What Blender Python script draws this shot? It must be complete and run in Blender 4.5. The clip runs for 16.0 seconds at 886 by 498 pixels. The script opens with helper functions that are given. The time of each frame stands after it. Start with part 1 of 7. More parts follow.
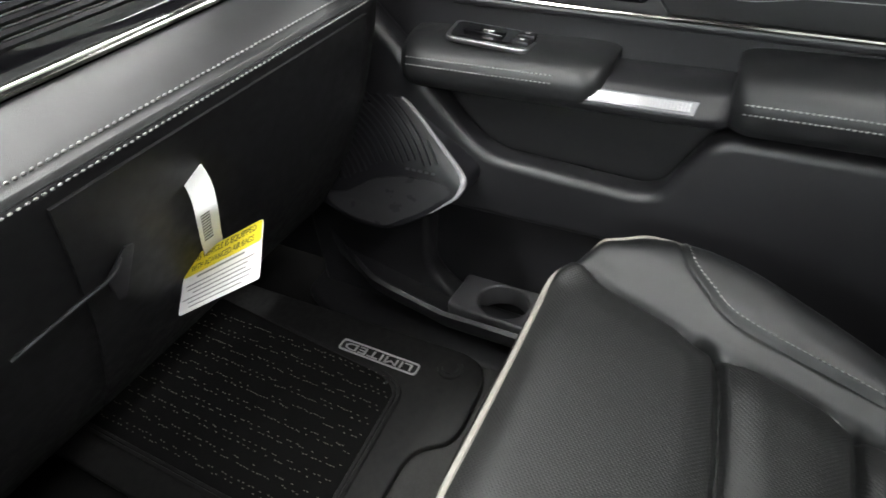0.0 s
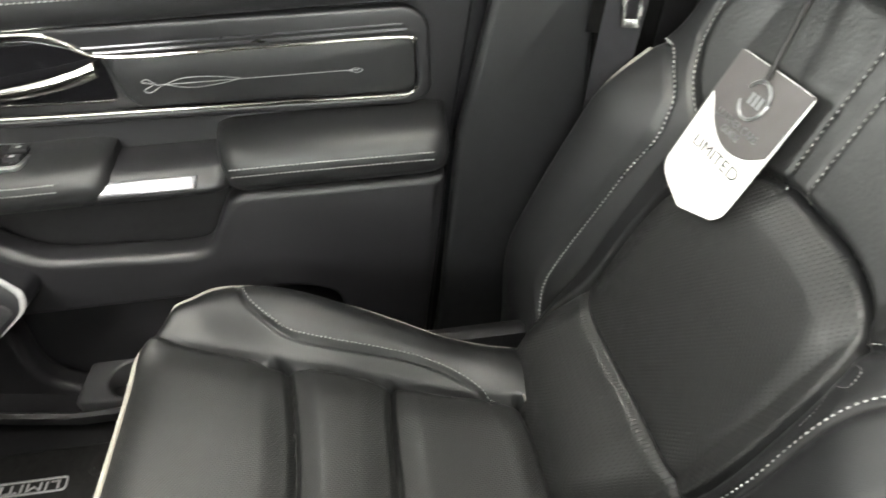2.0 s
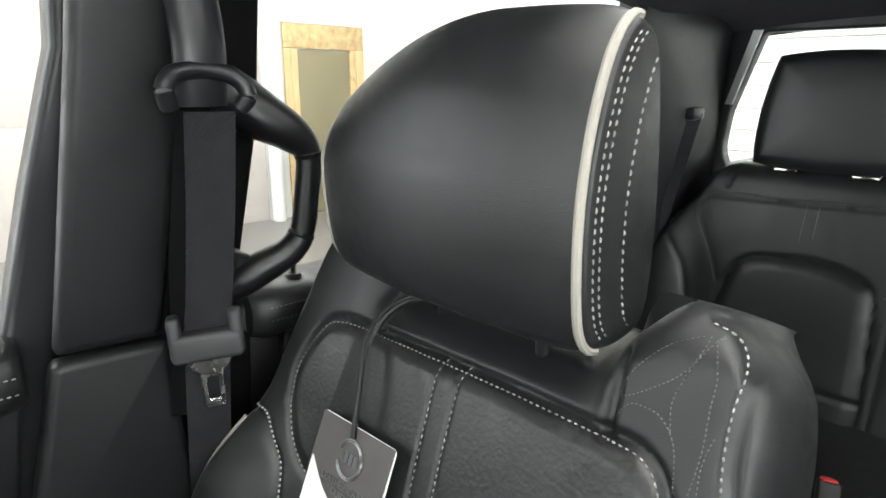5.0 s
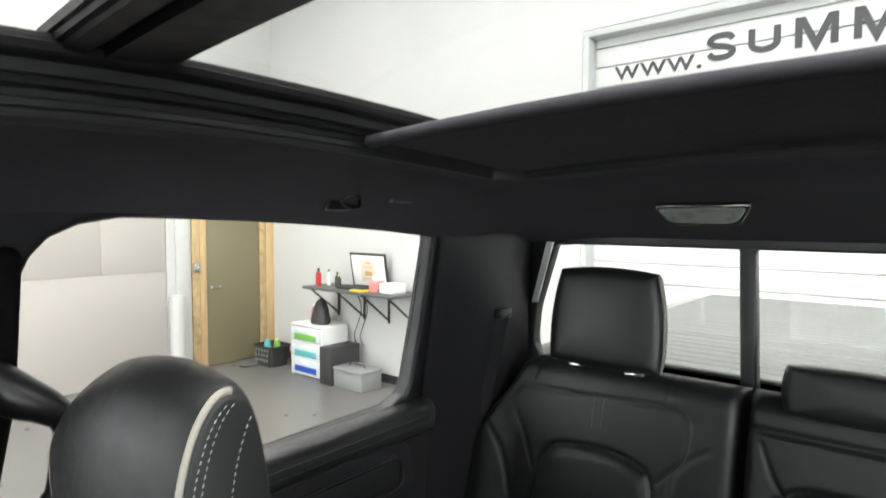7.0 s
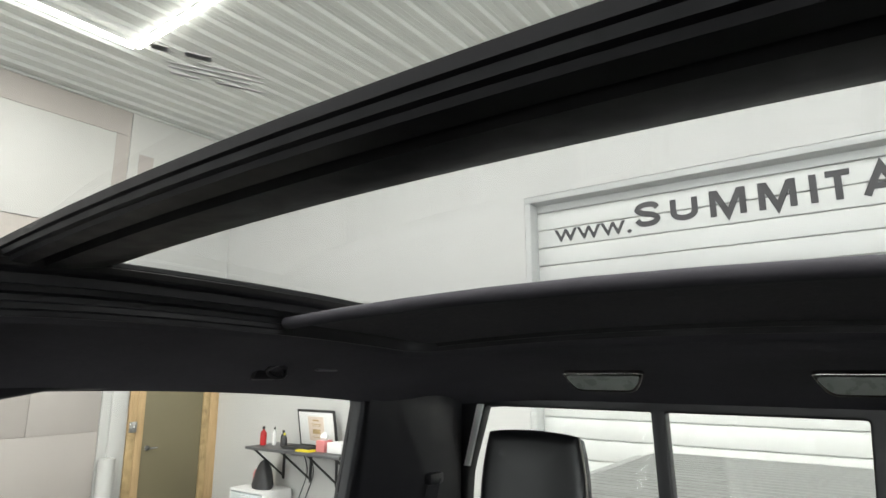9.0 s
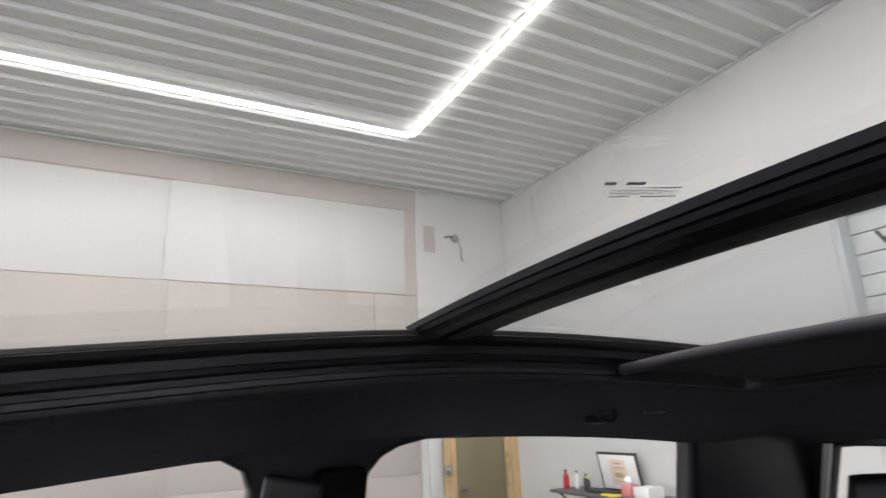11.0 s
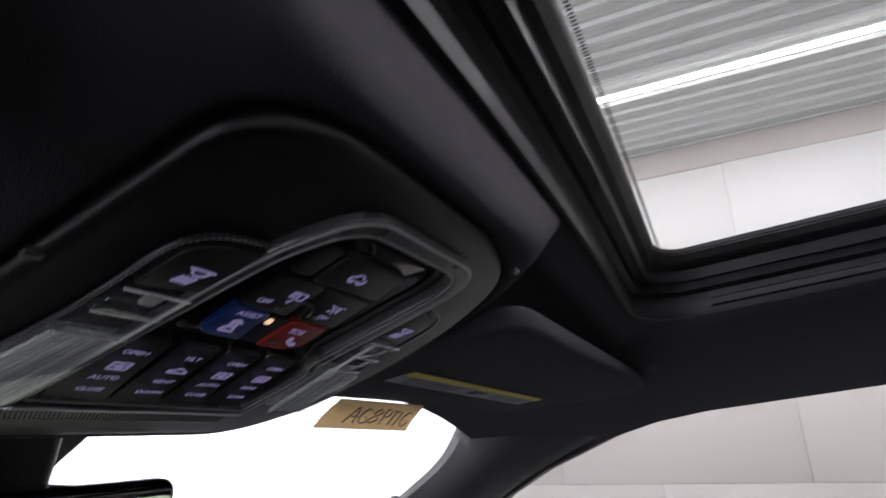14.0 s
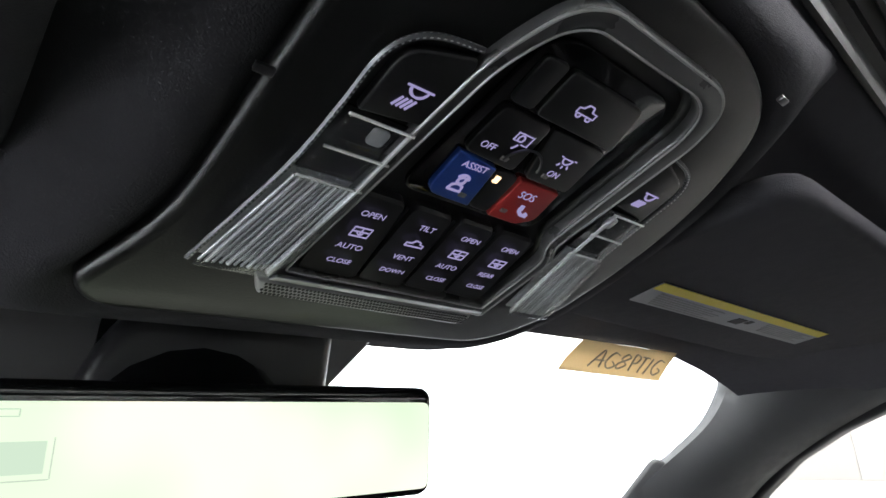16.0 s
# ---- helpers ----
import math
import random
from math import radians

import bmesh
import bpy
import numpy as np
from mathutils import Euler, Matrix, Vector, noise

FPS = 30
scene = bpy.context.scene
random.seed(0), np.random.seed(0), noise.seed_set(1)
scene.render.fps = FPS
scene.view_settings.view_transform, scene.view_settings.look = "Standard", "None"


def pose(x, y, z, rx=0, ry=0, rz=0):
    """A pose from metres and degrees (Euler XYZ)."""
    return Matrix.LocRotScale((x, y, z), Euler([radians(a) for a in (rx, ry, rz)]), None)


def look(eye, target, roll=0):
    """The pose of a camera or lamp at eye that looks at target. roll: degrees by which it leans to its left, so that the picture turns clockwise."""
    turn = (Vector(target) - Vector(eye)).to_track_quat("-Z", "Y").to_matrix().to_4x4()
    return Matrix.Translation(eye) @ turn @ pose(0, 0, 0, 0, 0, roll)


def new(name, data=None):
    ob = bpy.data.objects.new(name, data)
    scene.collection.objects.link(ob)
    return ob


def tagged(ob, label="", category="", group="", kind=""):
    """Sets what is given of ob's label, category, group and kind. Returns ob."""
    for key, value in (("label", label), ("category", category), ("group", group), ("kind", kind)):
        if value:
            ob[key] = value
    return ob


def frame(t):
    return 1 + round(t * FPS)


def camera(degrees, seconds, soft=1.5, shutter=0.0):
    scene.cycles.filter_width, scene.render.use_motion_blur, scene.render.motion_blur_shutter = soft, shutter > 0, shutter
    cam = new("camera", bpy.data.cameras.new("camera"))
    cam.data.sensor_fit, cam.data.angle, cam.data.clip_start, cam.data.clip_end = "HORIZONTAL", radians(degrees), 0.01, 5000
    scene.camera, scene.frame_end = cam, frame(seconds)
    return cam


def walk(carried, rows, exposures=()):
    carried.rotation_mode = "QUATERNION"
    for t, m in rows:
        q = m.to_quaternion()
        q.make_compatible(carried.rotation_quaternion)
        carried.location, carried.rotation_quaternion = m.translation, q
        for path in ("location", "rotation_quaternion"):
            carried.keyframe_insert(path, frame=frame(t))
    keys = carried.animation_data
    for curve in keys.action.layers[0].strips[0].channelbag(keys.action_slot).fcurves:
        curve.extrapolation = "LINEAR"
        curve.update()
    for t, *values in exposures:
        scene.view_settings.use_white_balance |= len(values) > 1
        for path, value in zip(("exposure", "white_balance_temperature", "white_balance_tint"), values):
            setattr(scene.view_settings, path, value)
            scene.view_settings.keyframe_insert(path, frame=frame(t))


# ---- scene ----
cam = camera(73.8, 16.0, soft=1.5, shutter=0.3)
PATH = [
    (0, (0.097, 0.279, 1.477), (1.426, 1.051, 0.196), -5.3),
    (0.5, (0.06, 0.219, 1.534), (1.449, 0.789, 0.213), -5.2),
    (1, (0.058, 0.17, 1.558), (1.507, 0.517, 0.223), -4.6),
    (1.5, (0.087, 0.108, 1.594), (1.539, 0.221, 0.223), -3.8),
    (2, (0.1, 0.057, 1.608), (1.55, -0.078, 0.237), -2.7),
    (2.5, (0.11, 0.027, 1.624), (1.545, -0.432, 0.309), -0.8),
    (3, (0.141, -0.005, 1.629), (1.564, -0.772, 0.452), 0.5),
    (3.5, (0.149, -0.008, 1.644), (1.587, -0.967, 0.637), 0.4),
    (4, (0.143, -0.009, 1.661), (1.599, -1.14, 0.885), 0.6),
    (4.2, (0.145, -0.007, 1.663), (1.597, -1.192, 0.966), 0.7),
    (6.3, (0.027, -0.069, 1.765), (1.359, -1.508, 1.374), 0.1),
    (6.5, (-0.023, -0.083, 1.8), (1.303, -1.547, 1.487), 0.1),
    (7, (-0.111, -0.105, 1.855), (1.172, -1.636, 1.751), 0.1),
    (7.5, (-0.165, -0.103, 1.876), (1.051, -1.682, 2.038), 0.0),
    (8, (-0.192, -0.104, 1.884), (0.963, -1.707, 2.194), -0.2),
    (8.2, (-0.202, -0.101, 1.887), (0.934, -1.71, 2.237), -0.4),
    (10.3, (-0.241, 0.003, 1.886), (1.1, -1.386, 2.41), -1.5),
    (10.5, (-0.235, 0.017, 1.894), (1.221, -1.249, 2.422), -1.9),
    (11, (-0.235, 0.043, 1.893), (1.46, -0.866, 2.44), -2.3),
    (11.5, (-0.232, 0.055, 1.884), (1.593, -0.535, 2.449), -2.6),
    (12, (-0.268, 0.072, 1.878), (1.627, -0.206, 2.453), -2.5),
    (12.5, (-0.273, 0.064, 1.866), (1.639, 0.068, 2.451), -2.5),
    (13, (-0.292, 0.093, 1.835), (1.593, 0.393, 2.433), -2.7),
    (13.5, (-0.233, 0.12, 1.831), (1.588, 0.68, 2.44), -2.9),
    (14, (-0.193, 0.17, 1.793), (1.54, 0.961, 2.401), -2.6),
    (14.5, (-0.167, 0.192, 1.77), (1.434, 1.218, 2.391), -2.9),
    (15, (-0.165, 0.199, 1.745), (1.237, 1.465, 2.401), -2.9),
    (15.5, (-0.164, 0.202, 1.746), (1.192, 1.527, 2.383), -3.1),
    (16, (-0.163, 0.199, 1.745), (1.133, 1.588, 2.372), -2.9),
]
EXPOSURES = [(0, 0.28, 6500, 10), (0.5, 0.42, 6500, 10), (1.5, 0.85, 6900, 9), (2.5, 0.92, 7000, 9), (3.5, 0.52, 7000, 9), (4.2, 0.05, 6800, 9), (6.3, -0.15, 6500, 11), (7, -0.5, 6600, 10), (8.2, -0.9, 6750, 8),
             (10.3, -1.25, 6500, 17), (12, -1.6, 6500, 20), (13, -1.7, 6400, 22), (13.5, -1.6, 6300, 23), (14, -1.3, 6250, 21), (14.5, -0.8, 6350, 15), (15, -0.25, 6350, 12), (16, -0.1, 6350, 12)]
walk(cam, [(t, look(eye, target, roll)) for t, eye, target, roll in PATH], EXPOSURES)

# ---- light ----
world = bpy.data.worlds.new("world")
scene.world = world
world.use_nodes = True
_bg = world.node_tree.nodes["Background"]
_bg.inputs[0].default_value = (0.80, 0.88, 1.0, 1)
_bg.inputs[1].default_value = 1.0

LED_Z = 4.985
# the second rectangle, on the driver's side, is unseen and added
LED_RECTS = [(0.73, 5.25, -2.55, 1.97), (-5.6, -1.08, -2.55, 1.97)]
LED_WATTS_PER_M = 44.0


def strip_lamp(x0, y0, x1, y1):
    data = bpy.data.lights.new("led_tube_light", "AREA")
    length = math.hypot(x1 - x0, y1 - y0)
    data.shape, data.size, data.size_y = "RECTANGLE", length, 0.28
    data.energy, data.color = LED_WATTS_PER_M * length, (1.0, 0.99, 0.975)
    ob = new("led_tube_light", data)
    ob.matrix_world = pose((x0 + x1) / 2, (y0 + y1) / 2, LED_Z - 0.06, 0, 0, math.degrees(math.atan2(y1 - y0, x1 - x0)))


for _x0, _x1, _y0, _y1 in LED_RECTS:
    strip_lamp(_x0, _y0, _x1, _y0), strip_lamp(_x0, _y1, _x1, _y1), strip_lamp(_x0, _y0, _x0, _y1), strip_lamp(_x1, _y0, _x1, _y1)


# ---- materials ----
def material(name, color, rough=0.5, metal=0.0, vary=0.15, vary_scale=3.0, bump=0.0, bump_scale=400.0, kind="noise",
             coat=0.0, spec=0.5, rough_vary=0.1, stretch=(1, 1, 1), island=0.0):
    """A surface with colour that wanders at two scales, and a fine relief."""
    m = bpy.data.materials.new(name)
    m.use_nodes = True
    nt = m.node_tree
    b = nt.nodes["Principled BSDF"]
    b.inputs["Roughness"].default_value, b.inputs["Metallic"].default_value = rough, metal
    b.inputs["Coat Weight"].default_value, b.inputs["Specular IOR Level"].default_value = coat, spec
    co = nt.nodes.new("ShaderNodeTexCoord")
    mp = nt.nodes.new("ShaderNodeMapping")
    mp.inputs["Scale"].default_value = stretch
    nt.links.new(co.outputs["Object"], mp.inputs[0])
    big, small = nt.nodes.new("ShaderNodeTexNoise"), nt.nodes.new("ShaderNodeTexNoise")
    big.inputs["Scale"].default_value, small.inputs["Scale"].default_value = vary_scale, vary_scale * 14
    big.inputs["Detail"].default_value, small.inputs["Detail"].default_value = 3, 4
    for n in (big, small):
        nt.links.new(mp.outputs[0], n.inputs["Vector"])
    add = nt.nodes.new("ShaderNodeMath")
    add.operation = "MULTIPLY_ADD"
    nt.links.new(small.outputs[0], add.inputs[0])
    add.inputs[1].default_value = 0.6
    nt.links.new(big.outputs[0], add.inputs[2])
    ramp = nt.nodes.new("ShaderNodeMapRange")
    ramp.inputs["From Min"].default_value, ramp.inputs["From Max"].default_value = 0.45, 1.15
    ramp.inputs["To Min"].default_value, ramp.inputs["To Max"].default_value = 1 - vary, 1 + vary
    nt.links.new(add.outputs[0], ramp.inputs["Value"])
    mul = nt.nodes.new("ShaderNodeVectorMath")
    mul.operation = "SCALE"
    mul.inputs[0].default_value = color[:3]
    nt.links.new(ramp.outputs[0], mul.inputs["Scale"])
    last = mul.outputs[0]
    if island:
        ob = nt.nodes.new("ShaderNodeObjectInfo")
        r2 = nt.nodes.new("ShaderNodeMapRange")
        r2.inputs["To Min"].default_value, r2.inputs["To Max"].default_value = 1 - island, 1 + island
        nt.links.new(ob.outputs["Random"], r2.inputs["Value"])
        m2 = nt.nodes.new("ShaderNodeVectorMath")
        m2.operation = "SCALE"
        nt.links.new(last, m2.inputs[0]), nt.links.new(r2.outputs[0], m2.inputs["Scale"])
        last = m2.outputs[0]
    nt.links.new(last, b.inputs["Base Color"])
    rr = nt.nodes.new("ShaderNodeMapRange")
    rr.inputs["From Min"].default_value, rr.inputs["From Max"].default_value = 0.3, 0.7
    rr.inputs["To Min"].default_value, rr.inputs["To Max"].default_value = max(rough - rough_vary, 0.02), min(rough + rough_vary, 1)
    nt.links.new(small.outputs[0], rr.inputs["Value"]), nt.links.new(rr.outputs[0], b.inputs["Roughness"])
    if bump:
        bp = nt.nodes.new("ShaderNodeBump")
        bp.inputs["Strength"].default_value, bp.inputs["Distance"].default_value = bump, 0.001
        if kind == "cells":
            t = nt.nodes.new("ShaderNodeTexVoronoi")
            t.feature = "DISTANCE_TO_EDGE"
        elif kind == "weave":
            t = nt.nodes.new("ShaderNodeTexWave")
            t.bands_direction = "DIAGONAL"
            t.inputs["Distortion"].default_value = 0.25
        else:
            t = nt.nodes.new("ShaderNodeTexNoise")
            t.inputs["Detail"].default_value = 5
        t.inputs["Scale"].default_value = bump_scale
        nt.links.new(mp.outputs[0], t.inputs["Vector"])
        nt.links.new(t.outputs[0], bp.inputs["Height"]), nt.links.new(bp.outputs[0], b.inputs["Normal"])
    return m


def perforated(name, color, turn, spacing):
    """Leather pierced with rows of small holes on a surface that is turned by so many degrees about x."""
    m = material(name, color, 0.42, vary=0.12, vary_scale=6, bump=0.0)
    nt = m.node_tree
    b = nt.nodes["Principled BSDF"]
    co = nt.nodes.new("ShaderNodeTexCoord")
    mp = nt.nodes.new("ShaderNodeMapping")
    mp.inputs["Rotation"].default_value = (radians(turn), 0, 0)
    nt.links.new(co.outputs["Object"], mp.inputs[0])
    m2 = nt.nodes.new("ShaderNodeMapping")
    m2.inputs["Rotation"].default_value = (0, 0, radians(45))
    nt.links.new(mp.outputs[0], m2.inputs[0])
    v = nt.nodes.new("ShaderNodeTexVoronoi")
    v.voronoi_dimensions = "2D"
    v.inputs["Randomness"].default_value, v.inputs["Scale"].default_value = 0.0, 1 / spacing
    nt.links.new(m2.outputs[0], v.inputs["Vector"])
    r = nt.nodes.new("ShaderNodeMapRange")
    r.inputs["From Min"].default_value, r.inputs["From Max"].default_value = 0.17, 0.33
    nt.links.new(v.outputs["Distance"], r.inputs["Value"])
    mul = nt.nodes.new("ShaderNodeVectorMath")
    mul.operation = "SCALE"
    src = b.inputs["Base Color"].links[0].from_socket
    r2 = nt.nodes.new("ShaderNodeMapRange")
    r2.inputs["To Min"].default_value = 0.4
    nt.links.new(r.outputs[0], r2.inputs["Value"])
    nt.links.new(src, mul.inputs[0]), nt.links.new(r2.outputs[0], mul.inputs["Scale"])
    nt.links.new(mul.outputs[0], b.inputs["Base Color"])
    bp = nt.nodes.new("ShaderNodeBump")
    bp.inputs["Strength"].default_value, bp.inputs["Distance"].default_value = 0.5, 0.0008
    nt.links.new(r.outputs[0], bp.inputs["Height"]), nt.links.new(bp.outputs[0], b.inputs["Normal"])
    return m


def glowing(name, color, strength):
    m = bpy.data.materials.new(name)
    m.use_nodes = True
    nt = m.node_tree
    nt.nodes.remove(nt.nodes["Principled BSDF"])
    e = nt.nodes.new("ShaderNodeEmission")
    e.inputs[0].default_value, e.inputs[1].default_value = (*color, 1), strength
    nt.links.new(e.outputs[0], nt.nodes["Material Output"].inputs[0])
    return m


def glass(name, tint, rough=0.0, ior=1.45):
    """Thin pane: straight through with a tint, and a mirror's share by the angle."""
    m = bpy.data.materials.new(name)
    m.use_nodes = True
    nt = m.node_tree
    nt.nodes.remove(nt.nodes["Principled BSDF"])
    t, g, f, mix, p, a = (nt.nodes.new("ShaderNode" + k) for k in ("BsdfTransparent", "BsdfGlossy", "LayerWeight", "MixShader", "Math", "Math"))
    t.inputs[0].default_value = (*tint, 1)
    g.inputs["Roughness"].default_value = rough
    f.inputs[0].default_value = 0.5
    p.operation, p.inputs[1].default_value = "POWER", 5.0
    a.operation, a.inputs[1].default_value, a.inputs[2].default_value = "MULTIPLY_ADD", 0.8, ((ior - 1) / (ior + 1)) ** 2 * 1.6
    nt.links.new(f.outputs["Facing"], p.inputs[0]), nt.links.new(p.outputs[0], a.inputs[0])
    nt.links.new(a.outputs[0], mix.inputs[0]), nt.links.new(t.outputs[0], mix.inputs[1]), nt.links.new(g.outputs[0], mix.inputs[2])
    nt.links.new(mix.outputs[0], nt.nodes["Material Output"].inputs[0])
    return m


LEATHER = material("black_leather", (0.0125, 0.013, 0.0137), 0.38, vary=0.14, vary_scale=5, bump=0.26, bump_scale=750, kind="cells", rough_vary=0.07)
LEATHER_GRAIN = material("grained_leather", (0.013, 0.0135, 0.0135), 0.38, vary=0.10, vary_scale=7, bump=0.55, bump_scale=230, rough_vary=0.08)
PERF_BACK = perforated("perforated_leather_back", (0.020, 0.0205, 0.0205), -66.7, 0.0033)
PERF_SEAT = perforated("perforated_leather_seat", (0.014, 0.0145, 0.0145), 0, 0.0034)
PLASTIC = material("textured_black_plastic", (0.0125, 0.0125, 0.014), 0.41, vary=0.1, vary_scale=4, bump=0.18, bump_scale=900, rough_vary=0.06)
PLASTIC_DARK = material("dark_plastic", (0.007, 0.007, 0.008), 0.5, vary=0.15, vary_scale=5, bump=0.12, bump_scale=700)
CONSOLE_PLASTIC = material("grained_console_plastic", (0.010, 0.010, 0.011), 0.36, vary=0.08, vary_scale=4, bump=0.1, bump_scale=900, rough_vary=0.02)
GRIP_PLASTIC = material("black_grip_plastic", (0.005, 0.005, 0.006), 0.38, vary=0.1, vary_scale=5, bump=0.1, bump_scale=800, rough_vary=0.04)
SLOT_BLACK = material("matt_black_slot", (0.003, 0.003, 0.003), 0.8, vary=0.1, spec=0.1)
# charcoal trim again, paled for the windscreen light that falls on it
PILLAR_LIT = material("lit_windscreen_pillar_trim", (0.035, 0.0355, 0.037), 0.5, vary=0.08, vary_scale=3, bump=0.15, bump_scale=900)
PILLAR_TRIM = material("charcoal_pillar_trim", (0.0085, 0.009, 0.010), 0.46, vary=0.08, vary_scale=3, bump=0.15, bump_scale=900)
GLOSS = material("gloss_black", (0.006, 0.006, 0.007), 0.08, vary=0.1, rough_vary=0.04, coat=0.3)
BLACK_FRAME = material("black_roof_frame", (0.0095, 0.0095, 0.011), 0.46, vary=0.1, rough_vary=0.05, spec=0.3)
BEAM_BLACK = material("black_beam_cover", (0.008, 0.0078, 0.0095), 0.45, vary=0.1, rough_vary=0.05, spec=0.2)
SATIN = material("satin_black", (0.010, 0.010, 0.012), 0.37, vary=0.1, rough_vary=0.05)
CHROME = material("brushed_chrome", (0.62, 0.60, 0.56), 0.16, 1.0, vary=0.06, rough_vary=0.06)
SILVER = material("satin_silver", (0.36, 0.36, 0.37), 0.34, 1.0, vary=0.05, rough_vary=0.05)
SILVER_PAINT = material("silver_painted_plastic", (0.42, 0.42, 0.43), 0.34, 0.25, vary=0.05, rough_vary=0.05)
BEZEL_PAINT = material("dark_satin_bezel_paint", (0.105, 0.105, 0.11), 0.30, 0.35, vary=0.05, rough_vary=0.05)
LENS_DARK = material("dark_lamp_recess", (0.035, 0.035, 0.038), 0.15, vary=0.3, vary_scale=60)
# ribs and reflector are paled to carry the reflections of clear lenses
LENS_RIB = material("gleam_paled_ribs", (0.86, 0.87, 0.89), 0.10, vary=0.35, vary_scale=40, coat=0.5)
LENS_BED = material("lamp_reflector", (0.84, 0.85, 0.87), 0.20, 0.3, vary=0.3, vary_scale=30)
DARK_SILVER = material("dark_silver", (0.14, 0.14, 0.15), 0.32, 1.0, vary=0.05, rough_vary=0.05)
HOLDER_GREY = material("bottle_holder_plastic", (0.055, 0.055, 0.058), 0.38, vary=0.1, bump=0.1)
# charcoal plastic with backlight mixed into its colour as grey
LIT_PLASTIC = material("grey_plastic", (0.17, 0.17, 0.175), 0.4, vary=0.1, bump=0.1)
SPEAKER_PLATE = material("speaker_plate", (0.026, 0.026, 0.028), 0.34, vary=0.1)
STEEL = material("zinc_steel", (0.55, 0.55, 0.53), 0.26, 1.0, vary=0.04, vary_scale=8, rough_vary=0.03)
HEADLINER = material("black_headliner_cloth", (0.050, 0.0485, 0.056), 0.9, vary=0.14, vary_scale=8, bump=0.45, bump_scale=1300, spec=0.2)
RUBBER = material("black_rubber", (0.006, 0.006, 0.006), 0.6, vary=0.2, vary_scale=6, bump=0.2, bump_scale=350)
CARPET = material("black_carpet", (0.007, 0.007, 0.007), 0.95, vary=0.35, vary_scale=18, bump=0.9, bump_scale=500, spec=0.1)
CARPET_GREY = material("grey_carpet", (0.06, 0.06, 0.058), 0.95, vary=0.3, vary_scale=18, bump=0.9, bump_scale=450, spec=0.1)
FLECK = material("grey_thread", (0.15, 0.145, 0.125), 0.8, vary=0.3, vary_scale=40)
WEB = material("seat_belt_webbing", (0.022, 0.022, 0.025), 0.75, vary=0.1, bump=0.8, bump_scale=200, kind="weave", spec=0.25)
THREAD = material("pale_grey_thread", (0.29, 0.29, 0.28), 0.7, vary=0.15, vary_scale=50)
THREAD_DARK = material("dark_grey_thread", (0.10, 0.10, 0.10), 0.7, vary=0.15, vary_scale=50)
PIPING = material("cream_piping", (0.30, 0.285, 0.25), 0.55, vary=0.1, vary_scale=20)
CARD = material("white_card", (0.78, 0.78, 0.77), 0.45, vary=0.03)
CARD_GREY = material("grey_card_print", (0.075, 0.070, 0.070), 0.55, vary=0.05)
YELLOW = material("yellow_print", (0.75, 0.62, 0.03), 0.5, vary=0.04)
INK = material("black_ink", (0.02, 0.02, 0.02), 0.6, vary=0.1)
PALE_INK = material("pale_ink", (0.58, 0.58, 0.58), 0.6, vary=0.1)
INK_GREY = material("grey_ink", (0.25, 0.25, 0.25), 0.6, vary=0.1)
TAPE = material("masking_tape", (0.60, 0.50, 0.34), 0.8, vary=0.12, vary_scale=25, bump=0.3, bump_scale=200)
_nt = TAPE.node_tree
_tb, _mx = _nt.nodes.new("ShaderNodeBsdfTranslucent"), _nt.nodes.new("ShaderNodeMixShader")
_tb.inputs[0].default_value = (0.85, 0.72, 0.50, 1)
_mx.inputs[0].default_value = 0.45
_nt.links.new(_nt.nodes["Principled BSDF"].outputs[0], _mx.inputs[1]), _nt.links.new(_tb.outputs[0], _mx.inputs[2]), _nt.links.new(_mx.outputs[0], _nt.nodes["Material Output"].inputs[0])
BLUE = material("blue_button", (0.018, 0.075, 0.40), 0.35, vary=0.05)
RED = material("red_button", (0.48, 0.03, 0.03), 0.35, vary=0.05)
ICON = glowing("backlit_legend", (0.62, 0.55, 0.95), 0.55)
AMBER = glowing("amber_indicator", (1.0, 0.72, 0.40), 2.2)
SCREEN = glowing("mirror_display", (0.82, 1.0, 0.78), 1.15)
_nt = SCREEN.node_tree
_tc, _tn, _tr = _nt.nodes.new("ShaderNodeTexCoord"), _nt.nodes.new("ShaderNodeTexNoise"), _nt.nodes.new("ShaderNodeValToRGB")
_tn.inputs["Scale"].default_value, _tn.inputs["Detail"].default_value = 14, 1
_tr.color_ramp.elements[0].position, _tr.color_ramp.elements[0].color = 0.3, (0.74, 0.92, 0.64, 1)
_tr.color_ramp.elements[1].position, _tr.color_ramp.elements[1].color = 0.65, (1.0, 1.06, 0.86, 1)
_nt.links.new(_tc.outputs["Object"], _tn.inputs["Vector"]), _nt.links.new(_tn.outputs[0], _tr.inputs[0]), _nt.links.new(_tr.outputs[0], _nt.nodes["Emission"].inputs[0])
GLASS_ROOF = glass("tinted_roof_glass", (0.83, 0.855, 0.83), ior=1.2)
GLASS_ROOF_DARK = glass("darker_roof_glass", (0.67, 0.70, 0.695), ior=1.2)
GLASS_CLEAR = glass("clear_glass", (0.93, 0.95, 0.94), ior=1.12)
LENS = glass("clear_lens", (0.95, 0.96, 0.98), 0.05, ior=1.5)
LENS_GREY = material("lamp_lens", (0.22, 0.24, 0.22), 0.3, vary=0.05)
WHITE_WALL = material("white_wall_paint", (0.55, 0.547, 0.53), 0.6, vary=0.03, vary_scale=0.8, bump=0.03, bump_scale=60)
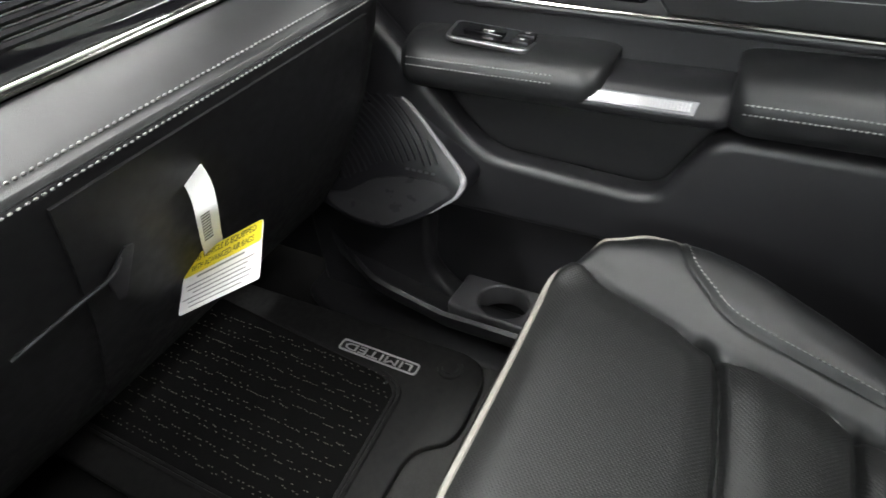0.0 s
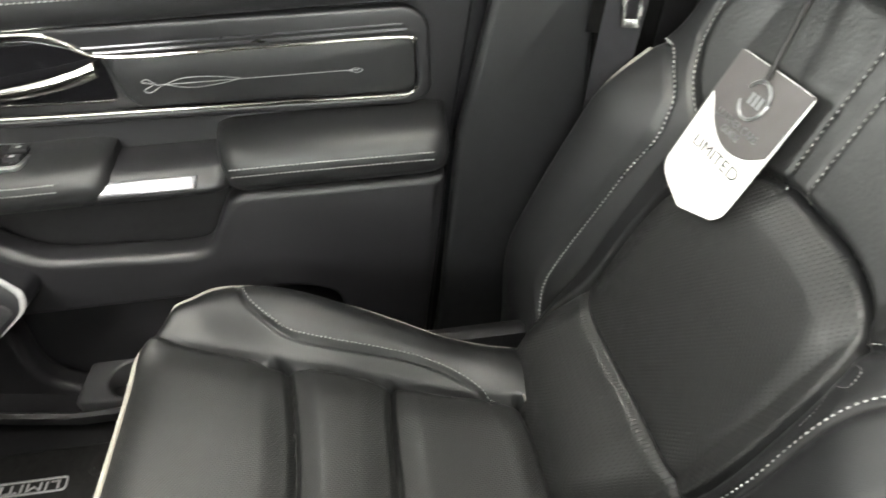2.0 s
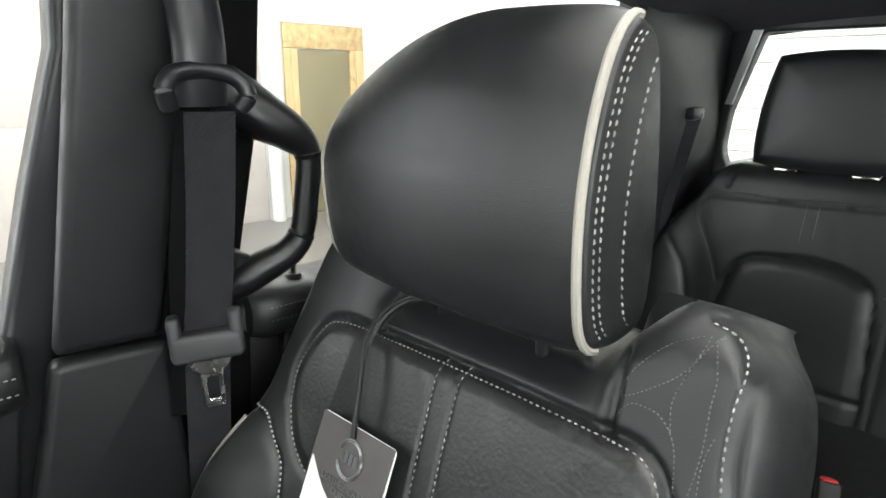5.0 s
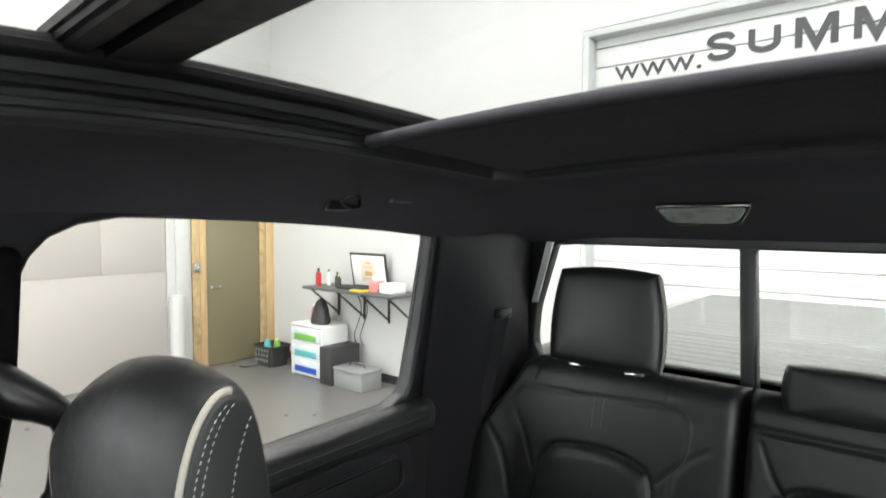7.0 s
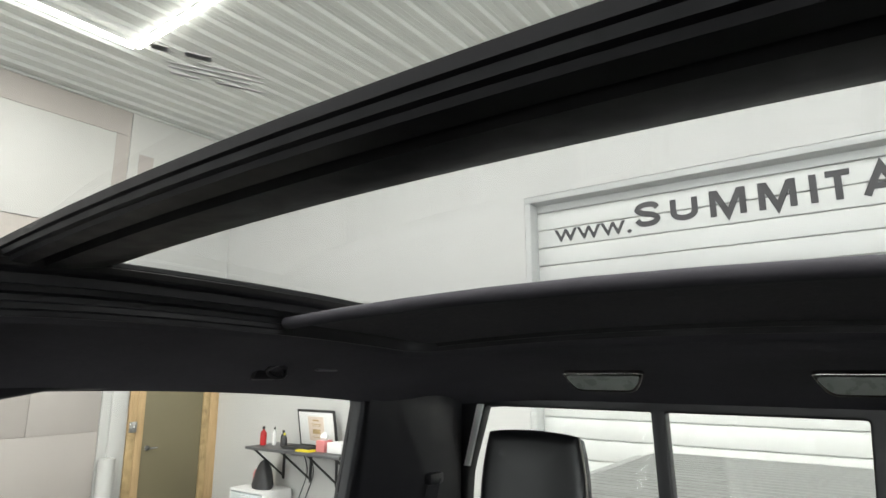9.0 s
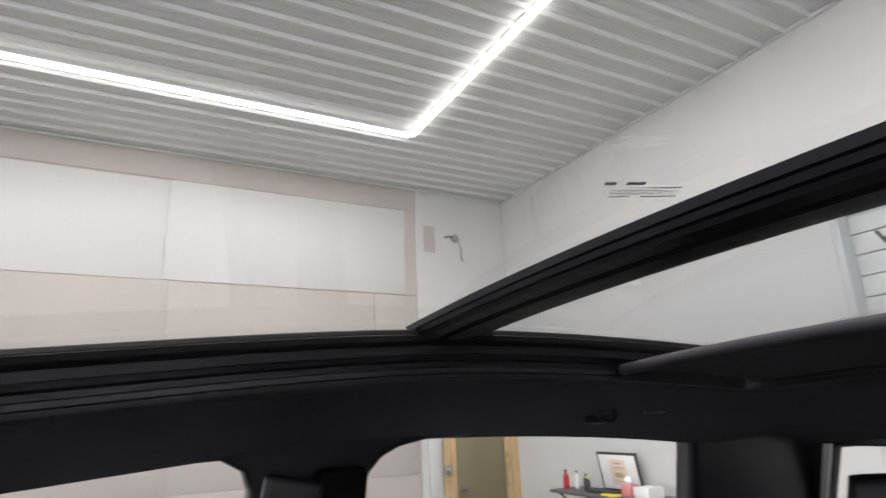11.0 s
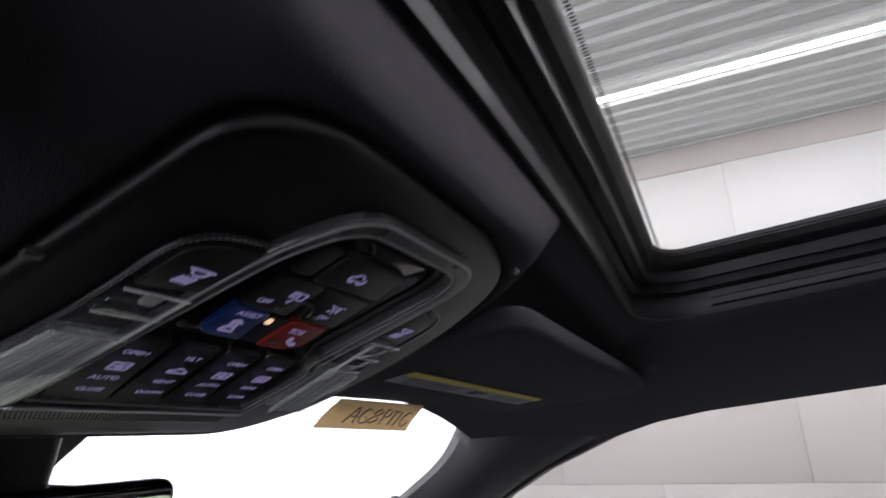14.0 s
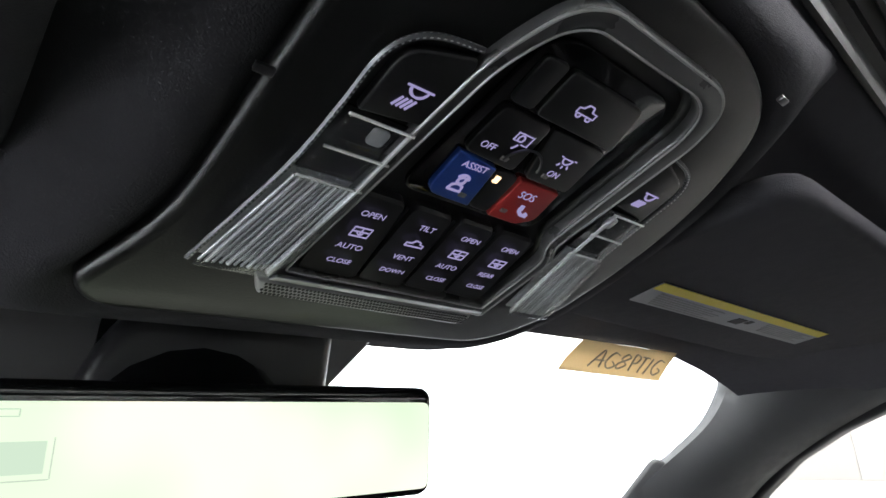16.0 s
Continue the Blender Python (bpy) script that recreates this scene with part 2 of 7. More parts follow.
DRYWALL = material("bare_drywall", (0.44, 0.405, 0.38), 0.8, vary=0.04, vary_scale=0.7, bump=0.1, bump_scale=80)
FLOOR = material("grey_sealed_concrete", (0.17, 0.16, 0.155), 0.30, vary=0.13, vary_scale=0.5, rough_vary=0.03, bump=0.1, bump_scale=30)
CEILING = material("white_ribbed_steel", (0.62, 0.64, 0.62), 0.48, vary=0.05, vary_scale=0.6, rough_vary=0.08)
DOOR_PAINT = material("olive_door_paint", (0.19, 0.165, 0.10), 0.45, vary=0.05, vary_scale=2)
PINE = material("pine_stud", (0.52, 0.36, 0.19), 0.75, vary=0.2, vary_scale=5, stretch=(6, 6, 1), bump=0.3, bump_scale=60)
OSB = material("strand_board", (0.46, 0.33, 0.17), 0.8, vary=0.45, vary_scale=14, bump=0.5, bump_scale=40)
PUTTY = material("beige_enamel", (0.31, 0.275, 0.205), 0.45, vary=0.06, vary_scale=3)
DARK_METAL = material("dark_steel", (0.035, 0.035, 0.035), 0.5, vary=0.2, vary_scale=8)
SHELF_TOP = material("grey_laminate", (0.09, 0.09, 0.095), 0.45, vary=0.1)
SIGN = material("charcoal_vinyl", (0.035, 0.035, 0.037), 0.5, vary=0.05)
GARAGE = material("white_sectional_door", (0.66, 0.67, 0.65), 0.42, vary=0.03, vary_scale=1.5)
JAMB = material("grey_door_jamb", (0.50, 0.51, 0.50), 0.5, vary=0.05)
COVER = material("grey_aluminium_cover", (0.12, 0.123, 0.12), 0.4, 0.0, vary=0.2, vary_scale=3, stretch=(1, 9, 9), rough_vary=0.15, island=0.12)
TUBE = glowing("led_tube_glow", (1.0, 0.99, 0.96), 30.0)
CLEAR_PLASTIC = material("frosted_drawer", (0.62, 0.66, 0.68), 0.3, vary=0.05)
PAPER = material("certificate_paper", (0.72, 0.60, 0.50), 0.6, vary=0.05)
BACKDROP = glowing("bright_daylight", (0.95, 0.98, 1.0), 5.5)
# added glow on the unseen west side, lights the cab through the driver's window
FILL_WEST = glowing("unseen_side_fill", (0.95, 0.98, 1.0), 22.0)
BACKDROP_FRONT = glowing("bright_daylight_front", (0.95, 0.98, 1.0), 8.0)


# ---- building tools ----
def shaded(me, angle=35):
    me.shade_smooth()
    me.set_sharp_from_angle(angle=radians(angle))
    return me


def thing(name, at, label, category, group="", kind=""):
    ob = new(name)
    ob.empty_display_size = 0.05
    ob.location = at
    return tagged(ob, label, category, group, kind)


def part(name, me, mat, parent=None, label=""):
    """Links a mesh or bmesh, given in world metres, as one object under a thing or a part."""
    if isinstance(me, bmesh.types.BMesh):
        bm, me = me, bpy.data.meshes.new(name)
        bm.to_mesh(me)
        bm.free()
        shaded(me)
    me.materials.clear()
    me.materials.append(mat)
    ob = new(name, me)
    if parent is not None:
        ob.parent = parent
        ob.matrix_parent_inverse = Matrix.Translation(-Vector(parent.location))
    return tagged(ob, label)


def raw(name, verts, faces, angle=35):
    me = bpy.data.meshes.new(name)
    me.from_pydata([tuple(map(float, v)) for v in verts], [], [tuple(map(int, f)) for f in faces])
    bm = bmesh.new()
    bm.from_mesh(me)
    bmesh.ops.recalc_face_normals(bm, faces=bm.faces)
    bm.to_mesh(me)
    bm.free()
    return shaded(me, angle)


def spline(points, n=8, closed=False):
    """Points on a smooth line through the given ones."""
    p = np.array(points, float)
    k = len(p)
    out = []
    for i in range(k if closed else k - 1):
        a, b, c, d = (p[j % k] if closed else p[min(max(j, 0), k - 1)] for j in (i - 1, i, i + 1, i + 2))
        for t in np.arange(n) / n:
            out.append(0.5 * (2 * b + (c - a) * t + (2 * a - 5 * b + 4 * c - d) * t * t + (3 * b - a - 3 * c + d) * t**3))
    if not closed:
        out.append(p[-1])
    return np.array(out)


def rounded(points, r, n=5):
    """A closed outline with its corners rounded; r is one radius or one for each corner."""
    k, out = len(points), []
    for i in range(k):
        a, b, c = (np.array(points[(i + j) % k], float) for j in (-1, 0, 1))
        rad = r[i] if hasattr(r, "__len__") else r
        u, v = (a - b) / np.linalg.norm(a - b), (c - b) / np.linalg.norm(c - b)
        d = min(rad, 0.49 * np.linalg.norm(a - b), 0.49 * np.linalg.norm(c - b))
        if d < 1e-5:
            out.append(tuple(b))
            continue
        for t in np.linspace(0, 1, n):
            out.append(tuple(b + u * d * (1 - t) ** 2 + v * d * t**2))
    return out


def slab(name, loops, depth, bevel=0.0, to=None, res=2, angle=35, cuts=()):
    """A plate: the first outline with the others as holes, given in two dimensions, depth thick about its plane, edges rounded."""
    cu = bpy.data.curves.new("outline", "CURVE")
    cu.dimensions, cu.fill_mode = "2D", "BOTH"
    cu.extrude, cu.bevel_depth, cu.bevel_resolution, cu.offset = max(depth / 2 - bevel, 0), bevel, res, -bevel
    for loop in loops:
        sp = cu.splines.new("POLY")
        sp.points.add(len(loop) - 1)
        for q, xy in zip(sp.points, loop):
            q.co = (xy[0], xy[1], 0, 1)
        sp.use_cyclic_u = True
    ob = bpy.data.objects.new("outline", cu)
    me = bpy.data.meshes.new_from_object(ob)
    bpy.data.objects.remove(ob)
    bpy.data.curves.remove(cu)
    me.name = name
    if len(cuts):
        bm = bmesh.new()
        bm.from_mesh(me)
        for c in cuts:
            bmesh.ops.bisect_plane(bm, geom=bm.verts[:] + bm.edges[:] + bm.faces[:], plane_co=(0, c, 0), plane_no=(0, 1, 0))
        bm.to_mesh(me)
        bm.free()
    if to:
        for v in me.vertices:
            v.co = to(*v.co)
    bm = bmesh.new()
    bm.from_mesh(me)
    bmesh.ops.remove_doubles(bm, verts=bm.verts, dist=1e-5)
    bmesh.ops.recalc_face_normals(bm, faces=bm.faces)
    bm.to_mesh(me)
    bm.free()
    return shaded(me, angle)


def sheet(name, P, back=None, angle=60):
    """A surface through a grid of points; with back, closed by a second grid behind it."""
    P = np.asarray(P, float)
    nv, nu = P.shape[:2]
    idx = np.arange(nv * nu).reshape(nv, nu)
    quad = np.stack([idx[:-1, :-1], idx[:-1, 1:], idx[1:, 1:], idx[1:, :-1]], -1).reshape(-1, 4)
    verts, faces = [P.reshape(-1, 3)], [quad]
    if back is not None:
        off = nv * nu
        verts.append(np.asarray(back, float).reshape(-1, 3))
        faces.append(quad[:, ::-1] + off)
        rim = np.concatenate([idx[0, :-1], idx[:-1, -1], idx[-1, :0:-1], idx[:0:-1, 0]])
        nxt = np.roll(rim, -1)
        faces.append(np.stack([nxt, rim, rim + off, nxt + off], -1))
    me = bpy.data.meshes.new(name)
    me.from_pydata(np.concatenate(verts).tolist(), [], np.concatenate(faces).tolist())
    return shaded(me, angle)


def loft(name, rings, closed=True, caps=True, angle=40):
    """A skin over rings of equally many points."""
    R = np.asarray(rings, float)
    m, k = R.shape[:2]
    idx = np.arange(m * k).reshape(m, k)
    nx = np.roll(idx, -1, 1) if closed else idx[:, 1:]
    cur = idx if closed else idx[:, :-1]
    quad = np.stack([cur[:-1], nx[:-1], nx[1:], cur[1:]], -1).reshape(-1, 4).tolist()
    if caps and closed:
        quad += [idx[0, ::-1].tolist(), idx[-1].tolist()]
    return raw(name, R.reshape(-1, 3), quad, angle)


def tube(name, points, radius, sides=8, flat=1.0, normal=None):
    """A round or flattened rod along a line; radius may vary along it."""
    p = np.asarray(points, float)
    tan = np.gradient(p, axis=0)
    tan /= np.linalg.norm(tan, axis=1)[:, None] + 1e-12
    ref = np.array(normal if normal is not None else (0, 0, 1), float)
    rings = []
    for i, (q, t) in enumerate(zip(p, tan)):
        a = np.cross(ref, t)
        if np.linalg.norm(a) < 1e-3:
            a = np.cross((1, 0.2, 0), t)
        a /= np.linalg.norm(a)
        b = np.cross(t, a)
        r = radius[i] if hasattr(radius, "__len__") else radius
        rings.append([q + r * (math.cos(w) * a + flat * math.sin(w) * b) for w in np.arange(sides) * 2 * math.pi / sides])
    return loft(name, rings)


def boxy(name, size, at=(0, 0, 0), bevel=0.004, seg=2, m=None):
    bm = bmesh.new()
    bmesh.ops.create_cube(bm, size=1)
    bmesh.ops.scale(bm, vec=size, verts=bm.verts)
    if bevel:
        bmesh.ops.bevel(bm, geom=list(bm.edges), offset=min(bevel, min(size) * 0.45), segments=seg, affect="EDGES", profile=0.5)
    bmesh.ops.transform(bm, matrix=Matrix.Translation(at) @ (m or Matrix()), verts=bm.verts)
    me = bpy.data.meshes.new(name)
    bm.to_mesh(me)
    bm.free()
    return shaded(me)


def cyl(name, r, depth, m, seg=20, r2=None, bevel=0.0):
    bm = bmesh.new()
    bmesh.ops.create_cone(bm, cap_ends=True, segments=seg, radius1=r, radius2=r if r2 is None else r2, depth=depth)
    if bevel:
        bmesh.ops.bevel(bm, geom=[e for e in bm.edges if abs(e.verts[0].co.z - e.verts[1].co.z) < 1e-6], offset=bevel, segments=2, affect="EDGES")
    bmesh.ops.transform(bm, matrix=m, verts=bm.verts)
    me = bpy.data.meshes.new(name)
    bm.to_mesh(me)
    bm.free()
    return shaded(me)


def joined(name, meshes):
    bm = bmesh.new()
    for me in meshes:
        bm.from_mesh(me)
        bpy.data.meshes.remove(me)
    out = bpy.data.meshes.new(name)
    bm.to_mesh(out)
    bm.free()
    return shaded(out)


def writing(name, text, size, m, thick=0.0004, width=None):
    """Raised letters in the built-in font, centred, laid out by the pose m."""
    cu = bpy.data.curves.new(name, "FONT")
    cu.body, cu.size, cu.align_x, cu.align_y, cu.extrude = text, size, "CENTER", "CENTER", thick
    ob = bpy.data.objects.new(name, cu)
    me = bpy.data.meshes.new_from_object(ob)
    bpy.data.objects.remove(ob)
    bpy.data.curves.remove(cu)
    if width:
        w = max(v.co.x for v in me.vertices) - min(v.co.x for v in me.vertices)
        me.transform(Matrix.Diagonal((width / w, 1, 1, 1)))
    me.transform(m)
    return me


def bars(name, boxes, m, thick=0.0006):
    """Plain bars: rows of x, y, width, height in the plane of the pose m."""
    verts, faces = [], []
    for x, y, w, h in boxes:
        k = len(verts)
        for z in (0, thick):
            verts += [(x - w / 2, y - h / 2, z), (x + w / 2, y - h / 2, z), (x + w / 2, y + h / 2, z), (x - w / 2, y + h / 2, z)]
        faces += [(k + a, k + b, k + c, k + d) for a, b, c, d in ((3, 2, 1, 0), (4, 5, 6, 7), (0, 1, 5, 4), (1, 2, 6, 5), (2, 3, 7, 6), (3, 0, 4, 7))]
    me = bpy.data.meshes.new(name)
    me.from_pydata(verts, [], faces)
    me.transform(m)
    return me


def stitching(name, line, lift, step=0.0062, size=0.0042, r=0.0009):
    """A seam of separate stitches along a line of points, each a small thread, lifted along the given way."""
    p = np.asarray(line, float)
    seg = np.linalg.norm(np.diff(p, axis=0), axis=1)
    s = np.r_[0, np.cumsum(seg)]
    verts, faces = [], []
    for d in np.arange(step / 2, s[-1], step):
        c = np.array([np.interp(d, s, p[:, i]) for i in range(3)])
        f = np.array([np.interp(min(d + 1e-3, s[-1]), s, p[:, i]) - np.interp(max(d - 1e-3, 0), s, p[:, i]) for i in range(3)])
        f /= np.linalg.norm(f) + 1e-12
        up = np.asarray(lift, float)
        up = up / np.linalg.norm(up)
        side = np.cross(up, f)
        side /= np.linalg.norm(side) + 1e-12
        k = len(verts)
        ring = [c + side * r, c + up * r * 1.2, c - side * r, c - up * r]
        verts += [c - f * size / 2 - up * r * 0.5, *[q - f * size * 0.22 for q in ring], *[q + f * size * 0.22 for q in ring], c + f * size / 2 - up * r * 0.5]
        for j in range(4):
            n = (j + 1) % 4
            faces += [(k, k + 1 + n, k + 1 + j), (k + 1 + j, k + 1 + n, k + 5 + n, k + 5 + j), (k + 9, k + 5 + j, k + 5 + n)]
    me = bpy.data.meshes.new(name)
    me.from_pydata([tuple(map(float, v)) for v in verts], [], faces)
    return shaded(me, 80)


def near(pts, line):
    """How far each point lies from a line of points, in two dimensions."""
    pts, line = np.asarray(pts, float), np.asarray(line, float)
    best = np.full(len(pts), 9.0)
    for a, b in zip(line[:-1], line[1:]):
        ab = b - a
        t = np.clip(((pts - a) @ ab) / (ab @ ab + 1e-12), 0, 1)
        best = np.minimum(best, np.linalg.norm(pts - a - t[:, None] * ab, axis=1))
    return best


def inside(pts, poly):
    pts, poly = np.asarray(pts, float), np.asarray(poly, float)
    r = np.zeros(len(pts), bool)
    for (x0, y0), (x1, y1) in zip(poly, np.roll(poly, -1, 0)):
        r ^= ((y0 > pts[:, 1]) != (y1 > pts[:, 1])) & (pts[:, 0] < (x1 - x0) * (pts[:, 1] - y0) / (y1 - y0 + 1e-12) + x0)
    return r


def step(a, b, x):
    t = np.clip((x - a) / (b - a), 0, 1)
    return t * t * (3 - 2 * t)

# ---- the workshop ----
EAST, REAR, WEST, FRONT, TOP = 6.8, -4.74, -8.0, 8.5, 5.0


def block(name, x0, x1, y0, y1, z0, z1, mat, parent=None, label="", bevel=0.0):
    return part(name, boxy(name, (x1 - x0, y1 - y0, z1 - z0), ((x0 + x1) / 2, (y0 + y1) / 2, (z0 + z1) / 2), bevel), mat, parent, label)


def structure(ob, label, category):
    return tagged(ob, label, category, kind="structure")


structure(block("floor", -40, 40, -40, 40, -0.2, 0, FLOOR), "mottled grey sealed concrete workshop floor", "floor")

# the wall beside the truck, with a bright bay door opening ahead
wall_east = structure(block("wall_east", EAST + 0.014, EAST + 0.2, REAR - 0.2, 3.2, 0, TOP, DRYWALL), "workshop wall of bare drywall with a white patched panel", "wall")
structure(block("wall_east_header", EAST + 0.014, EAST + 0.2, 3.2, FRONT, 4.45, TOP, WHITE_WALL), "white wall above an open bay door", "wall")
_rng = random.Random(4)
for _z0, _z1, _joints in ((0.0, 1.225, (-3.3, -1.45, 0.95, 3.2)), (1.225, 2.445, (-3.3, -2.6, -0.43, 2.0, 3.2)), (2.445, 3.462, (-3.3, -2.7, -0.27, 2.2, 3.2))):
    for _a, _b in zip(_joints, _joints[1:]):
        block("drywall_board", EAST + 0.001 * _rng.random(), EAST + 0.013, _a + 0.002, _b - 0.002, _z0 + 0.002, _z1 - 0.002, DRYWALL, wall_east, bevel=0.002)
for _a, _b, _z0, _z1 in ((-3.3, -3.14, 3.462, 4.66), (2.41, 2.56, 3.462, 4.66), (-3.3, 2.56, 4.662, TOP)):
    block("drywall_board", EAST + 0.002, EAST + 0.013, _a, _b, _z0 + 0.002, _z1, DRYWALL, wall_east)
block("white_panel", EAST - 0.008, EAST + 0.013, -3.135, -0.2, 3.47, 4.655, WHITE_WALL, wall_east, "white painted panel", 0.002)
block("white_panel", EAST - 0.005, EAST + 0.013, -0.195, 2.405, 3.465, 4.64, WHITE_WALL, wall_east, "white painted panel", 0.002)
block("white_panel", EAST - 0.01, EAST + 0.013, -3.62, -3.305, 2.32, TOP, WHITE_WALL, wall_east, "white painted corner")
block("white_panel", EAST - 0.01, EAST + 0.013, REAR, -3.62, 2.32, TOP, WHITE_WALL, wall_east, "white painted corner")
block("white_panel", EAST - 0.01, EAST + 0.013, -3.6, -3.305, 0, 2.32, WHITE_WALL, wall_east, "white painted corner")
block("white_panel", EAST - 0.004, EAST + 0.013, 2.565, 3.2, 3.462, TOP, WHITE_WALL, wall_east, "white painted panel")
block("patch", EAST - 0.016, EAST - 0.011, -3.6, -3.42, 4.09, 4.47, DRYWALL, wall_east, "bare rectangular patch")
block("corner_trim", EAST - 0.045, EAST - 0.012, -3.56, -3.4, 0, 2.9, WHITE_WALL, wall_east, "white boxed pipe cover", 0.01)
part("pipe", cyl("pipe", 0.085, 0.95, pose(EAST - 0.12, -3.37, 0.475), 20, bevel=0.01), WHITE_WALL, wall_east, "short white plastic pipe")

# door with rough timber framing
door_1 = structure(block("door_1", EAST - 0.02, EAST + 0.013, -4.53, -3.79, 0.01, 2.015, DOOR_PAINT, None, "", 0.004), "closed olive brown steel door in a rough timber frame", "door")
block("door_frame", EAST - 0.035, EAST + 0.012, -3.785, -3.70, 0, 2.03, PINE, door_1, "raw pine stud", 0.003)
block("door_frame", EAST - 0.03, EAST + 0.012, -3.698, -3.605, 1.2, 2.03, PINE, door_1, "raw pine board", 0.003)
block("door_frame", EAST - 0.03, EAST + 0.012, -3.698, -3.605, 0, 1.195, OSB, door_1, "strand board strip", 0.002)
block("door_frame", EAST - 0.035, EAST + 0.012, -4.62, -4.535, 0, 2.03, OSB, door_1, "strand board strip", 0.003)
block("door_frame", EAST - 0.04, EAST + 0.012, -4.76, -4.625, 0, 2.03, PINE, door_1, "raw pine stud", 0.003)
block("door_header", EAST - 0.03, EAST + 0.012, -4.76, -3.605, 2.035, 2.31, OSB, door_1, "strand board header", 0.003)
part("door_handle", joined("door_handle", [cyl("a", 0.03, 0.02, pose(EAST - 0.03, -3.85, 1.0, 0, 90)), boxy("b", (0.02, 0.12, 0.02), (EAST - 0.07, -3.9, 1.0), 0.006), cyl("c", 0.01, 0.06, pose(EAST - 0.05, -3.85, 1.0, 0, 90))]), STEEL, door_1, "steel lever handle")
switch = thing("light_switch", (EAST - 0.03, -3.65, 1.25), "grey metal light switch box on the door framing", "switch")
part("box", boxy("box", (0.045, 0.075, 0.12), (EAST - 0.053, -3.65, 1.25), 0.004), STEEL, switch)
part("lever", boxy("lever", (0.02, 0.012, 0.025), (EAST - 0.083, -3.65, 1.255), 0.002), CARD, switch)

# rear wall with the sectional bay door
GX0, GX1, GZ, GY = -2.5, 2.24, 3.43, REAR - 0.15
wall_rear = structure(block("wall_rear", GX1, EAST + 0.2, REAR - 0.25, REAR, 0, TOP, WHITE_WALL), "white painted rear wall of the workshop", "wall")
structure(block("wall_rear_header", GX0, GX1, REAR - 0.25, REAR, GZ, TOP, WHITE_WALL), "white painted wall above the bay door", "wall")
structure(block("wall_rear_west", WEST, GX0, REAR - 0.25, REAR, 0, TOP, WHITE_WALL), "white painted rear wall", "wall")
door_2 = structure(block("door_2", GX0, GX1, GY - 0.06, GY - 0.03, 0, GZ, GARAGE), "closed white sectional bay door with horizontal grooves", "garage door")
for _i in range(7):
    for _k in range(3):
        _z = _i * 0.495 + _k * 0.165
        if _z < GZ - 0.02:
            block("panel", GX0, GX1, GY - 0.03, GY, _z + 0.006, min(_z + 0.161, GZ), GARAGE, door_2, bevel=0.006)
block("jamb", GX1 - 0.055, GX1 - 0.001, REAR - 0.155, REAR - 0.004, 0, GZ - 0.06, JAMB, door_2, "grey jamb seal", 0.004)
block("jamb", GX0, GX1 - 0.001, REAR - 0.155, REAR - 0.004, GZ - 0.058, GZ - 0.002, JAMB, door_2, "grey head seal", 0.004)
structure(block("baseboard", GX1, EAST - 0.05, REAR, REAR + 0.012, 0, 0.1, SIGN, None, "", 0.003), "dark grey rubber baseboard", "baseboard")

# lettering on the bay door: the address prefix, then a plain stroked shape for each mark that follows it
sign = thing("door_lettering", (0.6, GY, 3.05), "charcoal vinyl lettering on the white bay door", "sign")
part("prefix", writing("prefix", "www.", 0.25, pose(1.66, GY + 0.004, 3.085, 90, 0, 180), 0.002, 0.70), SIGN, sign)


def stroke(name, line, w, m, thick=0.003):
    """A flat band of even width along a line in the plane of the pose m, mitred at its bends."""
    p = np.array(line, float)
    d = np.diff(p, axis=0)
    d /= np.linalg.norm(d, axis=1)[:, None]
    n = np.stack([-d[:, 1], d[:, 0]], 1)
    off = [n[0]] + [(a + b) / max(1 + a @ b, 0.35) for a, b in zip(n[:-1], n[1:])] + [n[-1]]
    rings = [[(*(q + o * w / 2), 0), (*(q - o * w / 2), 0), (*(q - o * w / 2), thick), (*(q + o * w / 2), thick)] for q, o in zip(p, off)]
    me = loft(name, rings, angle=20)
    me.transform(m)
    return me


_curl = spline([(.44, .27), (.25, .46), (-.22, .46), (-.42, .25), (-.2, .06), (.2, -.05), (.43, -.25), (.22, -.46), (-.25, -.46), (-.45, -.26)], 5)
_cup = [(-.39, .5), (-.39, -.15)] + [(.39 * math.cos(a), -.15 - .29 * math.sin(-a)) for a in np.linspace(-math.pi + .3, -.3, 8)] + [(.39, -.15), (.39, .5)]
_peaks = [[(-.42, -.5), (-.42, .5)], [(.42, -.5), (.42, .5)], [(-.36, .46), (0, -.46), (.36, .46)]]
_roof = [[(-.44, -.5), (0, .46), (.44, -.5)], [(-.25, -.2), (.25, -.2)]]
for _x0, _x1, _lines in ((1.30, 1.06, [_curl]), (1.02, .76, [_cup]), (.72, .42, _peaks), (.38, .09, _peaks), (.035, -.022, [[(0, -.5), (0, .5)]]), (-.045, -.24, [[(-.5, .42), (.5, .42)], [(0, -.5), (0, .42)]]), (-.26, -.52, _roof), (-.55, -.78, [_cup])):
    _w = _x0 - _x1
    _m = pose((_x0 + _x1) / 2, GY + 0.003, 3.145, 90, 0, 180)
    part("letter_shape", joined("letter_shape", [stroke("s", [(x * (_w - .05 if _w > .1 else 0), y * .17 if len(_lines) == 1 and _w > .2 else y * .21) for x, y in l], .046, _m @ pose(0, 0, .0004 * i)) for i, l in enumerate(_lines)]), SIGN, sign)

